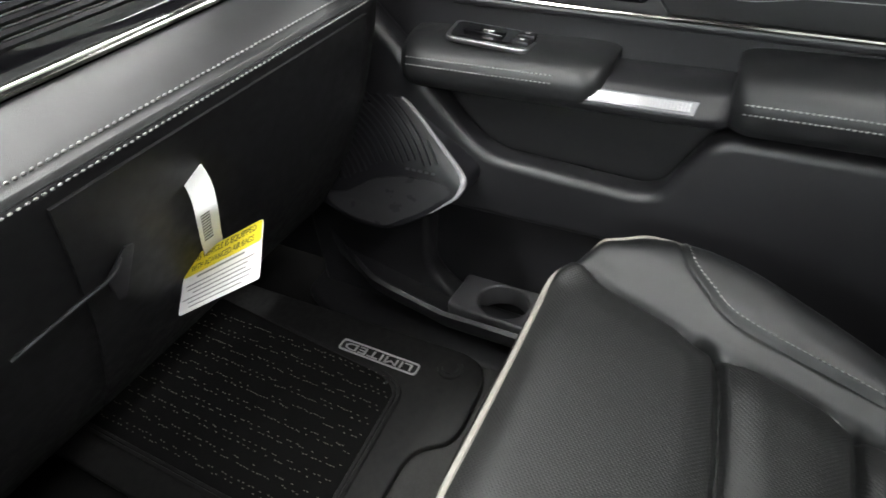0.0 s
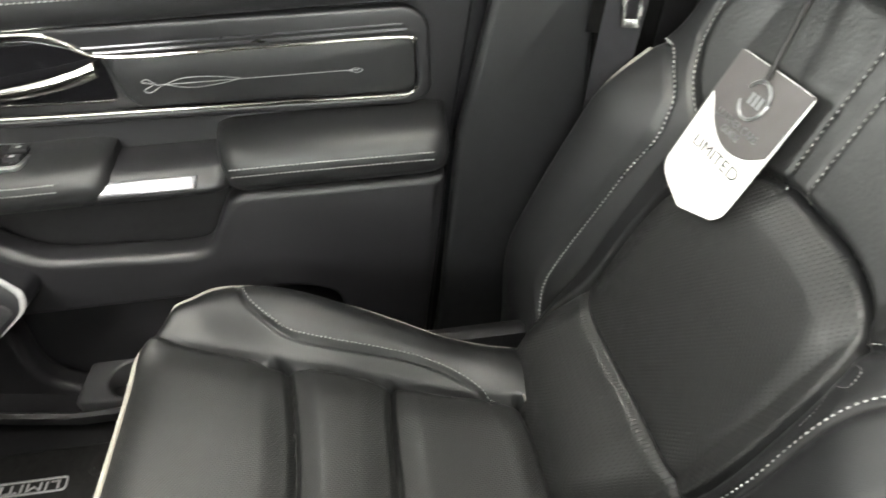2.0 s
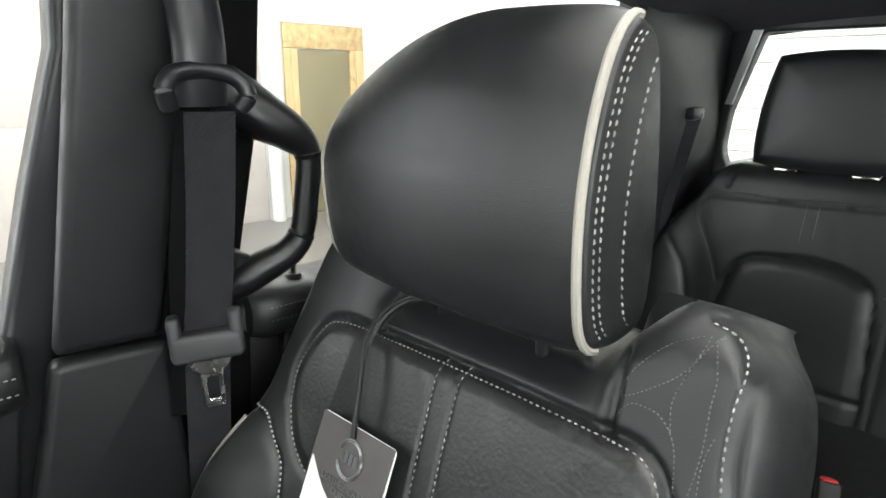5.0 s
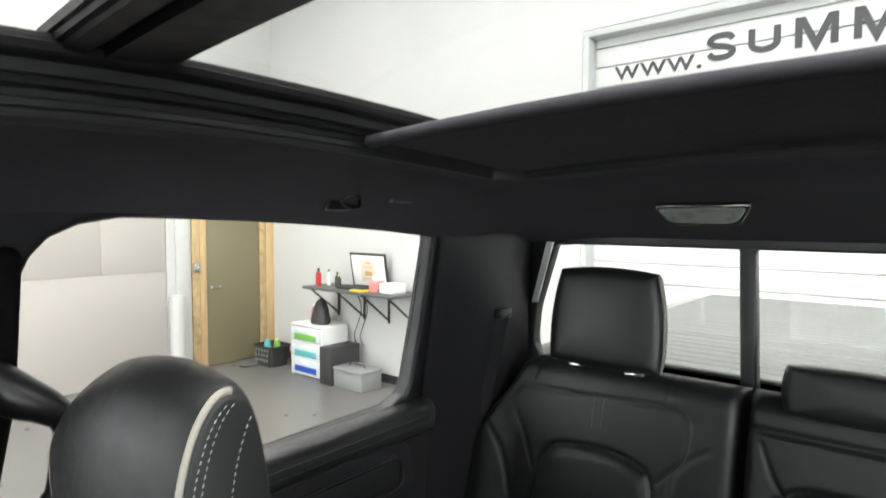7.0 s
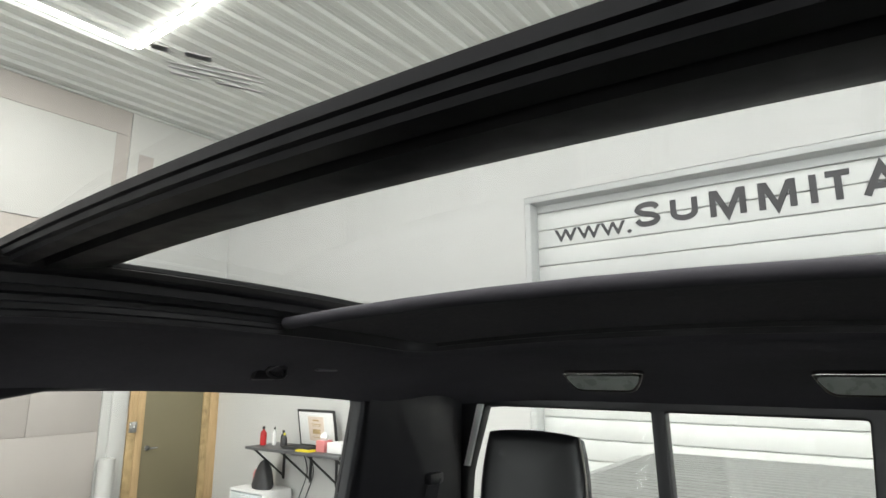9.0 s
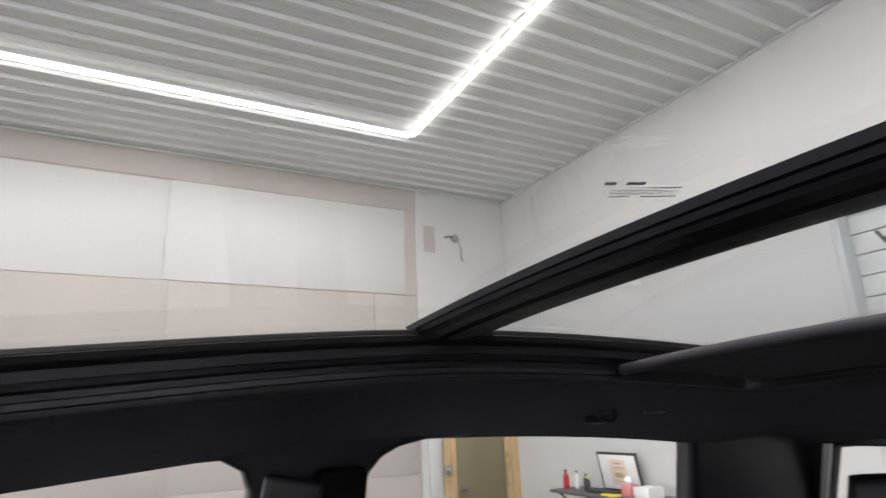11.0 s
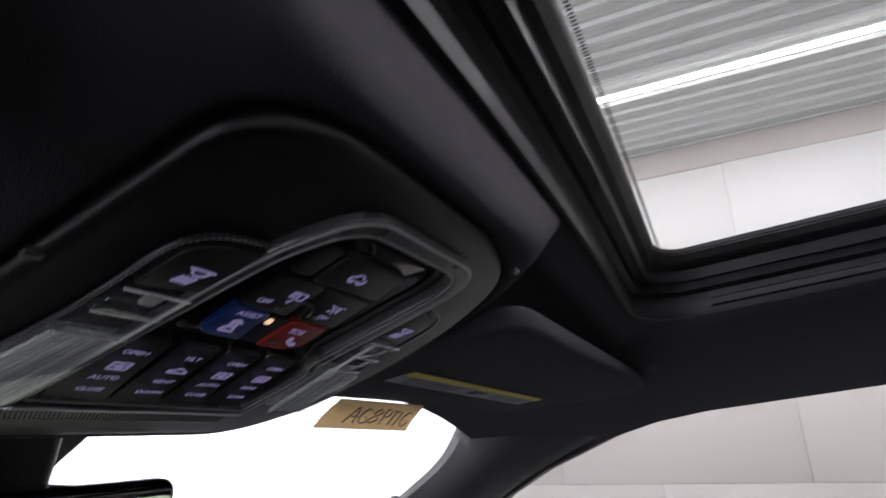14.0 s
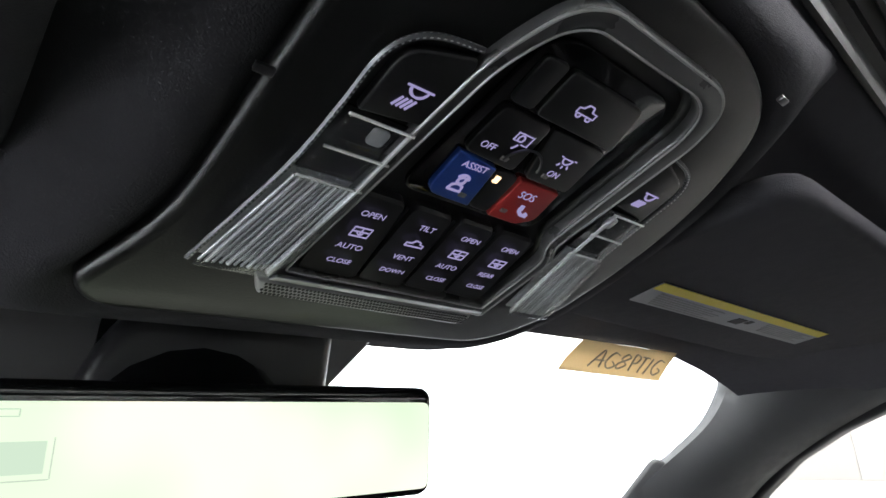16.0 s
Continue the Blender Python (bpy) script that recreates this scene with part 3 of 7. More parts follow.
# unseen west wall; its bay and glowing sheet are added as fill light
structure(block("wall_west", WEST - 0.2, WEST, REAR - 0.25, -1.0, 0, TOP, WHITE_WALL), "white painted workshop wall", "wall")
structure(block("wall_west_front", WEST - 0.2, WEST, 5.2, FRONT, 0, TOP, WHITE_WALL), "white painted workshop wall", "wall")
structure(block("wall_west_header", WEST - 0.2, WEST, -1.0, 5.2, 4.3, TOP, WHITE_WALL), "white wall above an added, unseen side bay", "wall")
structure(block("backdrop", WEST - 2.6, WEST - 2.5, -4.0, 8.2, 0.0, 7.5, FILL_WEST), "glowing sheet standing for daylight beyond the bay", "backdrop")
structure(block("wall_front", WEST, -4.2, FRONT, FRONT + 0.2, 0, TOP, WHITE_WALL), "white painted front wall", "wall")
structure(block("wall_front_header", -4.2, EAST + 0.2, FRONT, FRONT + 0.2, 4.9, TOP, WHITE_WALL), "white wall above the open front bay", "wall")
structure(block("backdrop", EAST + 2.5, EAST + 2.6, 2.2, 11.2, 0.0, 7.5, BACKDROP), "glowing sheet standing for daylight beyond the bay", "backdrop")
structure(block("backdrop", -6.5, EAST + 2.4, FRONT + 2.5, FRONT + 2.6, 0.0, 7.5, BACKDROP_FRONT), "glowing sheet standing for daylight beyond the bay", "backdrop")

# ceiling of ribbed sheet, ribs along y
_prof = []
_x = WEST
while _x < EAST + 0.2:
    _prof += [(_x, TOP), (_x + 0.055, TOP), (_x + 0.060, TOP - 0.003), (_x + 0.068, TOP), (_x + 0.115, TOP), (_x + 0.120, TOP - 0.003), (_x + 0.128, TOP), (_x + 0.158, TOP), (_x + 0.178, TOP - 0.032), (_x + 0.207, TOP - 0.032)]
    _x += 0.2286
_low = [(x, REAR - 0.2, z) for x, z in _prof] + [(EAST + 0.2, REAR - 0.2, TOP + 0.1), (WEST, REAR - 0.2, TOP + 0.1)]
_high = [(x, FRONT + 0.2, z) for x, _, z in _low]
structure(part("ceiling", loft("ceiling", [_low, _high], angle=20), CEILING), "white ribbed steel ceiling sheets", "ceiling")

structure(block("trim_ceiling_rear", WEST, EAST, REAR, REAR + 0.03, TOP - 0.034, TOP - 0.004, CEILING, None, "", 0.003), "white steel edge trim where ceiling and wall meet", "trim")
structure(block("trim_ceiling_side", EAST - 0.03, EAST - 0.011, REAR + 0.03, 3.2, TOP - 0.034, TOP - 0.004, CEILING, None, "", 0.003), "white steel edge trim where ceiling and wall meet", "trim")

# led tubes in rectangles under the ceiling
for _x0, _x1, _y0, _y1 in LED_RECTS:
    light = thing("led_light", ((_x0 + _x1) / 2, (_y0 + _y1) / 2, TOP), "bright white led tubes set in a rectangle under the ceiling", "ceiling light", "led rectangles")
    for a, b in (((_x0, _y0), (_x1, _y0)), ((_x0, _y1), (_x1, _y1)), ((_x0, _y0), (_x0, _y1)), ((_x1, _y0), (_x1, _y1))):
        lx, ly = abs(a[0] - b[0]), abs(a[1] - b[1])
        c = ((a[0] + b[0]) / 2, (a[1] + b[1]) / 2)
        part("tube", boxy("tube", (max(lx - 0.05, 0.05), max(ly - 0.05, 0.05), 0.045), (*c, LED_Z - 0.03), 0.015), TUBE, light)
        part("rail", boxy("rail", (max(lx, 0.06), max(ly, 0.06), 0.018), (*c, LED_Z + 0.004), 0.003), CARD, light)


def heater(at, turn):
    """A gas unit heater: a case with a louvred front, hung on rods."""
    h = thing("unit_heater", at, "beige enamelled gas unit heater hung from the ceiling", "heater", "unit heaters")
    m = pose(*at, 0, 0, turn)
    w, d, t = 0.52, 0.62, 0.56
    case = boxy("case", (w, d, t), (0, 0, 0), 0.012)
    case.transform(m)
    part("case", case, PUTTY, h)
    back = boxy("grille", (w - 0.09, 0.012, t - 0.12), (0, -d / 2 - 0.004, 0), 0)
    back.transform(m)
    g = part("grille", back, DARK_METAL, h, "dark louvre opening")
    for i in range(8):
        s = boxy("louvre", (w - 0.1, 0.03, 0.012), (0, 0, 0), 0.003, 1)
        s.transform(m @ pose(0, -d / 2 - 0.016, -t / 2 + 0.09 + i * (t - 0.18) / 7, 28))
        part("louvre", s, PUTTY if i % 2 else DARK_METAL, g)
    for i, y in enumerate((-0.2, 0.2)):
        rod = cyl("rod", 0.006, TOP - at[2] - t / 2, Matrix.Translation((0, 0, 0)))
        rod.transform(m @ pose(0.15 * (1 if i else -1), y, t / 2 + (TOP - at[2] - t / 2) / 2))
        part("rod", rod, STEEL, h)
    lab = boxy("label", (0.003, 0.3, 0.07), (-w / 2 - 0.001, 0.05, 0.2), 0)
    lab.transform(m)
    part("label", lab, CARD, h, "white paper label")
    pipe = tube("gas_pipe", [m @ Vector(p) for p in ((0.05, d / 2, 0.1), (0.05, d / 2 + 0.12, 0.1), (0.05, d / 2 + 0.14, 0.14), (0.05, d / 2 + 0.14, 0.6))], 0.014)
    part("gas_pipe", pipe, DARK_METAL, h)


heater((6.05, 2.88, 4.50), 0)
heater((4.87, 3.19, 4.57), 90 - 150)
ebox = thing("junction_box", (EAST - 0.02, -3.9, 4.32), "grey junction box with a loose cable on the wall", "junction box")
part("box", cyl("box", 0.06, 0.05, pose(EAST - 0.035, -3.9, 4.32, 0, 90), 8, bevel=0.006), STEEL, ebox)
part("cable", tube("cable", spline([(EAST - 0.02, -3.74, 4.33), (EAST - 0.06, -3.80, 4.335), (EAST - 0.05, -3.86, 4.33)]), 0.009, 6), DARK_METAL, ebox)
part("cable", tube("cable", spline([(EAST - 0.05, -3.93, 4.30), (EAST - 0.06, -3.96, 4.24), (EAST - 0.04, -4.01, 4.15), (EAST - 0.03, -3.99, 4.08), (EAST - 0.03, -4.03, 4.00)]), 0.006, 6), DARK_METAL, ebox)

# shelf and clutter on the rear wall
shelf = thing("wall_shelf", (4.85, REAR, 1.05), "dark grey wall shelf on black angled brackets", "shelf")
part("board", boxy("board", (1.45, 0.47, 0.03), (4.78, REAR + 0.237, 1.055), 0.004), SHELF_TOP, shelf)
for _x in (4.15, 4.55, 4.95, 5.4):
    part("bracket", joined("bracket", [boxy("a", (0.025, 0.42, 0.02), (_x, REAR + 0.215, 1.03), 0.003), boxy("b", (0.025, 0.02, 0.36), (_x, REAR + 0.012, 0.86), 0.003),
         tube("c", [(_x, REAR + 0.02, 0.72), (_x, REAR + 0.4, 1.02)], 0.011, 6)]), DARK_METAL, shelf)
cert = thing("certificate", (4.75, REAR + 0.12, 1.07), "black framed certificate leaning on the white wall", "picture")
_cm = pose(4.78, REAR + 0.09, 1.265, 100, 0, 180)
for _n, _s, _z, _mt in (("frame", (0.58, 0.40, 0.018), 0, DARK_METAL), ("mount", (0.53, 0.35, 0.004), 0.011, CARD), ("print", (0.24, 0.26, 0.003), 0.0145, PAPER)):
    _b = boxy(_n, _s, (0, 0, _z), 0.002)
    _b.transform(_cm)
    part(_n, _b, _mt, cert)
part("print_lines", bars("print_lines", [(0, 0.09, 0.09, 0.016), (0, 0.05, 0.16, 0.008), (0, 0.03, 0.14, 0.006), (0, -0.03, 0.12, 0.05), (0, -0.09, 0.15, 0.006)], _cm @ pose(0, 0, 0.0165)), OSB, cert)


def bottle(at, r, h, mat, cap, label):
    b = thing("bottle", at, label, "bottle")
    rings = [[(at[0] + q * math.cos(w), at[1] + q * math.sin(w), at[2] + z) for w in np.arange(14) * math.pi / 7] for q, z in ((r * .9, 0), (r, 0.008), (r, h * .62), (r * .75, h * .74), (r * .35, h * .8), (r * .35, h * .88))]
    part("body", loft("body", rings), mat, b)
    part("cap", cyl("cap", r * 0.45, h * 0.14, pose(at[0], at[1], at[2] + h * 0.93), 12, bevel=0.002), cap, b)


RED_PLASTIC = material("red_plastic", (0.5, 0.03, 0.03), 0.35)
GREEN_PLASTIC = material("green_plastic", (0.15, 0.4, 0.08), 0.4)
TEAL = material("teal_cloth", (0.10, 0.42, 0.45), 0.8)
PINK = material("pink_paper", (0.7, 0.25, 0.25), 0.6)
bottle((5.42, REAR + 0.3, 1.07), 0.035, 0.2, RED_PLASTIC, DARK_METAL, "red spray bottle standing on the shelf")
bottle((5.33, REAR + 0.22, 1.07), 0.022, 0.19, CARD, DARK_METAL, "small white bottle with a black cap")
bottle((5.14, REAR + 0.25, 1.07), 0.03, 0.17, DARK_METAL, DARK_METAL, "black bottle standing on the shelf")
bottle((5.06, REAR + 0.3, 1.07), 0.028, 0.15, SIGN, YELLOW, "black bottle with a yellow cap")
bottle((5.62, REAR + 0.22, 0.62), 0.03, 0.2, PINK, CARD, "pink bottle standing on the drawer unit")
laptop = thing("keyboard", (4.8, REAR + 0.3, 1.07), "black keyboard lying on the shelf", "keyboard")
part("case", boxy("case", (0.42, 0.15, 0.03), (4.8, REAR + 0.3, 1.086), 0.006), DARK_METAL, laptop)
part("keys", bars("keys", [(-0.18 + 0.027 * i, -0.045 + 0.03 * j, 0.021, 0.022) for i in range(14) for j in range(4)], pose(4.8, REAR + 0.3, 1.101), 0.004), SIGN, laptop)
note = thing("notepad", (4.62, REAR + 0.36, 1.07), "yellow paper notepad lying on the shelf", "notepad")
part("pages", boxy("pages", (0.2, 0.12, 0.016), (4.62, REAR + 0.38, 1.079), 0.002), YELLOW, note)
carton = thing("tissue_box", (4.45, REAR + 0.3, 1.07), "pink and white cardboard tissue box", "box")
part("carton", boxy("carton", (0.12, 0.12, 0.11), (4.46, REAR + 0.28, 1.126), 0.004), PINK, carton)
part("tissue", loft("tissue", [[(4.46 + r * math.cos(w) * (1 + 0.3 * math.sin(3 * w)), REAR + 0.28 + r * math.sin(w), z) for w in np.arange(12) * math.pi / 6] for r, z in ((0.03, 1.18), (0.045, 1.21), (0.03, 1.245), (0.008, 1.26))]), CARD, carton)
pack = thing("paper_pack", (4.28, REAR + 0.25, 1.07), "white cardboard pack on the shelf", "box")
part("carton", boxy("carton", (0.2, 0.2, 0.1), (4.26, REAR + 0.24, 1.121), 0.004), CARD, pack)

drawers = thing("drawer_unit", (5.5, REAR + 0.25, 0), "white plastic drawer unit with clear drawers", "drawers")
part("frame", joined("frame", [boxy("a", (0.03, 0.38, 0.6), (x, REAR + 0.25, 0.3), 0.008) for x in (5.2, 5.76)] + [boxy("b", (0.58, 0.38, 0.025), (5.48, REAR + 0.25, z), 0.006) for z in (0.03, 0.21, 0.40, 0.6)]), CARD, drawers)
for _z in (0.12, 0.305, 0.5):
    d = part("drawer", boxy("drawer", (0.51, 0.37, 0.155), (5.48, REAR + 0.27, _z), 0.012), CLEAR_PLASTIC, drawers, "frosted clear plastic drawer")
    part("handle", boxy("handle", (0.12, 0.02, 0.02), (5.48, REAR + 0.463, _z + 0.05), 0.006), CARD, d)
    part("contents", boxy("contents", (0.4, 0.006, 0.07), (5.48, REAR + 0.456, _z - 0.03), 0.002), (BLUE, TEAL, GREEN_PLASTIC)[int(_z * 5) % 3], d)
coat = thing("black_cloth", (5.45, REAR + 0.25, 0.61), "black cloth heaped on the drawer unit", "cloth")
part("heap", loft("heap", [[(5.42 + r * math.cos(w) * (1 + 0.15 * math.sin(3 * w + 9 * z)), REAR + 0.27 + 0.7 * r * math.sin(w), 0.612 + z) for w in np.arange(20) * math.pi / 10] for r, z in ((0.13, 0), (0.14, 0.04), (0.12, 0.12), (0.10, 0.2), (0.06, 0.27), (0.015, 0.3))]), SIGN, coat)
basket = thing("basket", (6.3, REAR + 0.35, 0), "black plastic basket full of cleaning things", "basket")
_ring = lambda s, z: [(6.3 + 0.19 * s * sx, REAR + 0.35 + 0.15 * s * sy, z) for sx, sy in rounded([(-1, -1), (1, -1), (1, 1), (-1, 1)], 0.25)]
part("body", loft("body", [_ring(0.82, 0), _ring(1, 0.24), _ring(1.06, 0.25), _ring(1.06, 0.265), _ring(0.97, 0.265), _ring(0.8, 0.02)]), DARK_METAL, basket)
for _i in range(5):
    for _j in range(3):
        part("slot", bars("slot", [(-0.12 + 0.06 * _i, -0.04 + 0.06 * _j, 0.03, 0.035)], pose(6.3, REAR + 0.507, 0.13, 84, 0, 180), 0.004), INK_GREY, basket)
for _x, _y, _m in ((6.22, 0.33, GREEN_PLASTIC), (6.36, 0.38, TEAL), (6.30, 0.28, YELLOW)):
    part("contents", cyl("contents", 0.06, 0.2, pose(_x, REAR + _y, 0.22, 12, 20), 12, 0.03, 0.01), _m, basket)
tower = thing("black_case", (5.08, REAR + 0.3, 0), "black upright computer case on the floor", "box")
part("case", boxy("case", (0.2, 0.42, 0.42), (5.05, REAR + 0.3, 0.21), 0.008), SIGN, tower)
crate = thing("grey_crate", (4.72, REAR + 0.32, 0), "grey plastic tool crate on the floor", "crate")
part("case", boxy("case", (0.46, 0.3, 0.19), (4.72, REAR + 0.33, 0.095), 0.015), INK_GREY, crate)
part("lid", boxy("lid", (0.48, 0.32, 0.03), (4.72, REAR + 0.33, 0.205), 0.01), INK_GREY, crate)
part("handle", tube("handle", spline([(4.6, REAR + 0.33, 0.22), (4.62, REAR + 0.33, 0.25), (4.82, REAR + 0.33, 0.25), (4.84, REAR + 0.33, 0.22)]), 0.008), SIGN, crate)
cord = thing("power_cord", (5.9, REAR, 0.45), "black power cord hanging from a wall socket", "cable")
part("socket", boxy("socket", (0.075, 0.012, 0.12), (6.02, REAR + 0.007, 0.48), 0.003), CARD, cord)
part("cord", tube("cord", spline([(6.02, REAR + 0.03, 0.48), (6.05, REAR + 0.08, 0.42), (6.12, REAR + 0.1, 0.3), (6.2, REAR + 0.12, 0.1), (6.35, REAR + 0.6, 0.02), (6.5, REAR + 0.7, 0.015)]), 0.007, 6), SIGN, cord)
for _x in (5.0, 4.9):
    c2 = thing("hanging_cable", (_x, REAR + 0.05, 1.04), "thin black cable hanging below the shelf", "cable")
    part("cable", tube("cable", spline([(_x, REAR + 0.1, 1.04), (_x - 0.05, REAR + 0.06, 0.8), (_x + 0.08, REAR + 0.05, 0.5), (_x, REAR + 0.08, 0.4)]), 0.006, 6), SIGN, c2)

# ---- the truck's cab ----
def side_x(z):
    """How far out the cab's side stands at a height."""
    return 0.86 - 0.155 * min(max(z - 1.40, 0), 0.6)


def crown(y):
    return 1.945 - 0.073 * (y + 0.37) ** 2 - 0.018 * step(-0.40, 0.22, y)


def arch(x, y=0.0):
    """How much the roof rises towards its middle, fading outside the opening."""
    out = max(y - 0.245, -0.955 - y, 0)
    return (0.018 + 0.016 * float(step(-0.40, 0.22, y))) * max(0.0, 1 - (x / 0.465) ** 2) * (1 - step(0, 0.10, out))


def arched(me):
    for v in me.vertices:
        v.co.z += arch(v.co.x, min(max(v.co.y, -0.955), 0.245))
    return me


def liner_z(x, y):
    z = crown(y) + arch(x, y) - 0.085 * max(abs(x) - 0.46, 0) ** 1.7 / 0.33**1.7
    d = max(abs(x) - 0.465, y - 0.245, -0.955 - y, 0)
    z -= 0.009 * math.exp(-((d - 0.024) / 0.016) ** 2)
    z += 0.75 * (crown(y) + arch(x, y) - z) * step(-1.2, -1.5, y)
    return z - 0.027 * step(0.22, 0.42, y) - 0.17 * max(-1.1 - y, 0) ** 2


WINDOW_FRONT = [(-.062, 1.408), (-.10, 1.56), (-.14, 1.70), (-.147, 1.79), (-.136, 1.82), (-.10, 1.84), (.11, 1.832), (.24, 1.813), (.34, 1.784), (.46, 1.734), (.53, 1.695), (.586, 1.649), (.80, 1.44), (.80, 1.405)]
WINDOW_REAR = [(-.27, 1.405), (-.32, 1.63), (-.331, 1.735), (-.337, 1.772), (-.349, 1.803), (-.370, 1.828), (-.405, 1.845), (-.46, 1.855), (-.8, 1.857), (-1.12, 1.842), (-1.145, 1.83), (-1.152, 1.80), (-1.14, 1.58), (-1.13, 1.454), (-1.115, 1.43), (-1.07, 1.413), (-.71, 1.408)]
CAB = [(1.25, .45), (1.25, 1.20), (1.0, 1.28), (.545, 1.835), (.3, 1.90), (-.3, 1.93), (-1.2, 1.91), (-1.60, 1.83), (-1.70, 1.4), (-1.70, .45)]
for _s, _n in ((1, "wall_cab_passenger"), (-1, "wall_cab_driver")):
    structure(part(_n, slab(_n, [CAB, WINDOW_FRONT, WINDOW_REAR], 0.05, 0.010, lambda u, v, w: (_s * (side_x(v) + 0.022 + w), u, v)), SATIN), "black inner side of the truck cab with two window openings", "cab wall")
    for _k, _w in ((0, WINDOW_FRONT), (1, WINDOW_REAR)):
        win = structure(part("window_%d" % (1 + _k + (_s < 0) * 2), slab("pane", [list(_w)], 0.004, 0, lambda u, v, w: (_s * (side_x(v) + 0.03 + w), u, v)), GLASS_CLEAR), "clear side window glass of the truck", "window")
        win.visible_shadow = False

# headliner, a ring round the roof opening
HOLE = (0.465, 0.245, -0.955)


def round_rect(hx, y1, y0, r, n=10, k=26):
    """Points round a rectangle with rounded corners, as many for any size."""
    pts = []
    for cx, cy, a0 in ((hx - r, y1 - r, 0), (-hx + r, y1 - r, 90), (-hx + r, y0 + r, 180), (hx - r, y0 + r, 270)):
        for a in np.linspace(a0, a0 + 90, n):
            pts.append((cx + r * math.cos(radians(a)), cy + r * math.sin(radians(a))))
    out = []
    for i, p in enumerate(pts):
        q = pts[(i + 1) % len(pts)]
        m = k if (i + 1) % n == 0 else 1
        for t in np.arange(m) / m:
            out.append((p[0] + (q[0] - p[0]) * t, p[1] + (q[1] - p[1]) * t))
    return np.array(out)


_in, _out = round_rect(HOLE[0], HOLE[1], HOLE[2], 0.06), round_rect(0.80, 0.545, -1.60, 0.02)
_rings = []
for _t in np.r_[0, np.linspace(0.015, 0.22, 12), np.linspace(0.27, 1, 14)]:
    _p = _in + (_out - _in) * _t
    _rings.append([(x, y, liner_z(x, y) + (0.007 if _t == 0 else 0)) for x, y in _p])
_rings.append([(x, y, liner_z(x, y) + 0.05) for x, y in _out])
_rings.append([(x, y, liner_z(x, y) + 0.05) for x, y in _in])
structure(part("ceiling_cab", loft("ceiling_cab", _rings + [_rings[0]], caps=False, angle=60), HEADLINER), "black cloth headliner with a wide roof opening", "headliner")
roof = structure(block("roof", -0.80, 0.80, -1.62, -1.06, 1.99, 2.02, GLOSS), "dark truck roof panel", "roof")
for _s in (1, -1):
    P = [[(_s * x, y, crown(y) + 0.006 - 0.12 * (x - 0.478)) for x in np.linspace(0.478, 0.80, 5)] for y in np.linspace(-1.06, 0.40, 16)]
    part("roof_skin", sheet("roof_skin", P, [[(x, y, z + 0.012) for x, y, z in r] for r in P]), GLOSS, roof)

sunroof = thing("sunroof", (0, -0.35, 1.99), "black framed panoramic sunroof with two tinted glass panels", "sunroof")


def frame_ring(steps, mat, name, label=""):
    rings = []
    for inset, up in steps:
        p = round_rect(HOLE[0] - inset, HOLE[1] - inset * 0.68, HOLE[2] + inset * 0.5, max(0.06 - inset * 0.6, 0.02))
        rings.append([(x, y, crown(y) + up) for x, y in p])
    return part(name, arched(loft(name, rings, caps=False, angle=30)), mat, sunroof, label)


frame_ring([(-0.004, -0.001), (-0.002, -0.004), (0.002, -0.004), (0.004, 0.002), (0.003, 0.012)], BLACK_FRAME, "lip", "black edge trim")
frame_ring([(0.003, 0.010), (0.004, 0.018), (0.012, 0.020), (0.014, 0.028), (0.024, 0.030), (0.026, 0.024), (0.030, 0.024), (0.032, 0.034), (0.040, 0.036), (0.046, 0.042), (0.049, 0.046), (0.049, 0.050), (0.0, 0.050)], BLACK_FRAME, "frame")
part("seal", arched(loft("seal", [[(x, y, crown(y) + up) for x, y in round_rect(0.416 + d, 0.215 + d, -0.93 - d, 0.035)] for d, up in ((0.012, 0.040), (0.004, 0.038), (0, 0.044), (0.004, 0.052))], caps=False)), RUBBER, sunroof)
# cross beam between the two panels
_bp = [(-.262, .006), (-.263, -.001), (-.2665, -.002), (-.2675, -.007), (-.272, -.008), (-.2735, -.012), (-.290, -.013), (-.293, -.006), (-.301, -.005), (-.304, -.013), (-.330, -.012), (-.352, -.008), (-.369, -.003), (-.372, .006), (-.33, .008)]
part("cross_beam", loft("cross_beam", [[(x, y, 2.014 - 0.085 * x * x + u) for y, u in _bp] for x in np.linspace(-0.44, 0.44, 25)], angle=25), BEAM_BLACK, sunroof)
for _y0, _y1 in ((0.245, -0.315), (-0.325, -0.98)):
    P = [[(x, y, crown(y) + 0.052 - 0.012 * (x / 0.45) ** 4 + 0.012 * (1 - (x / 0.465) ** 2) * float(step(0.15, -0.22, y) * step(-0.75, -0.40, y))) for x in np.linspace(-0.45, 0.45, 13)] for y in np.linspace(_y0, _y1, 17)]
    pane = part("glass_panel", arched(sheet("glass_panel", P)), GLASS_ROOF if _y0 > 0 else GLASS_ROOF_DARK, sunroof, "tinted roof glass")
    pane.visible_shadow = False
for _s in (1, -1):
    part("track", loft("track", [[(_s * (0.4615 - a), y, crown(y) + b) for a, b in ((0, .002), (.004, .004), (.004, .010), (.0, .012), (-.003, .007))] for y in np.linspace(0.17, -0.64, 24)]), BLACK_FRAME, sunroof, "dark shade track")
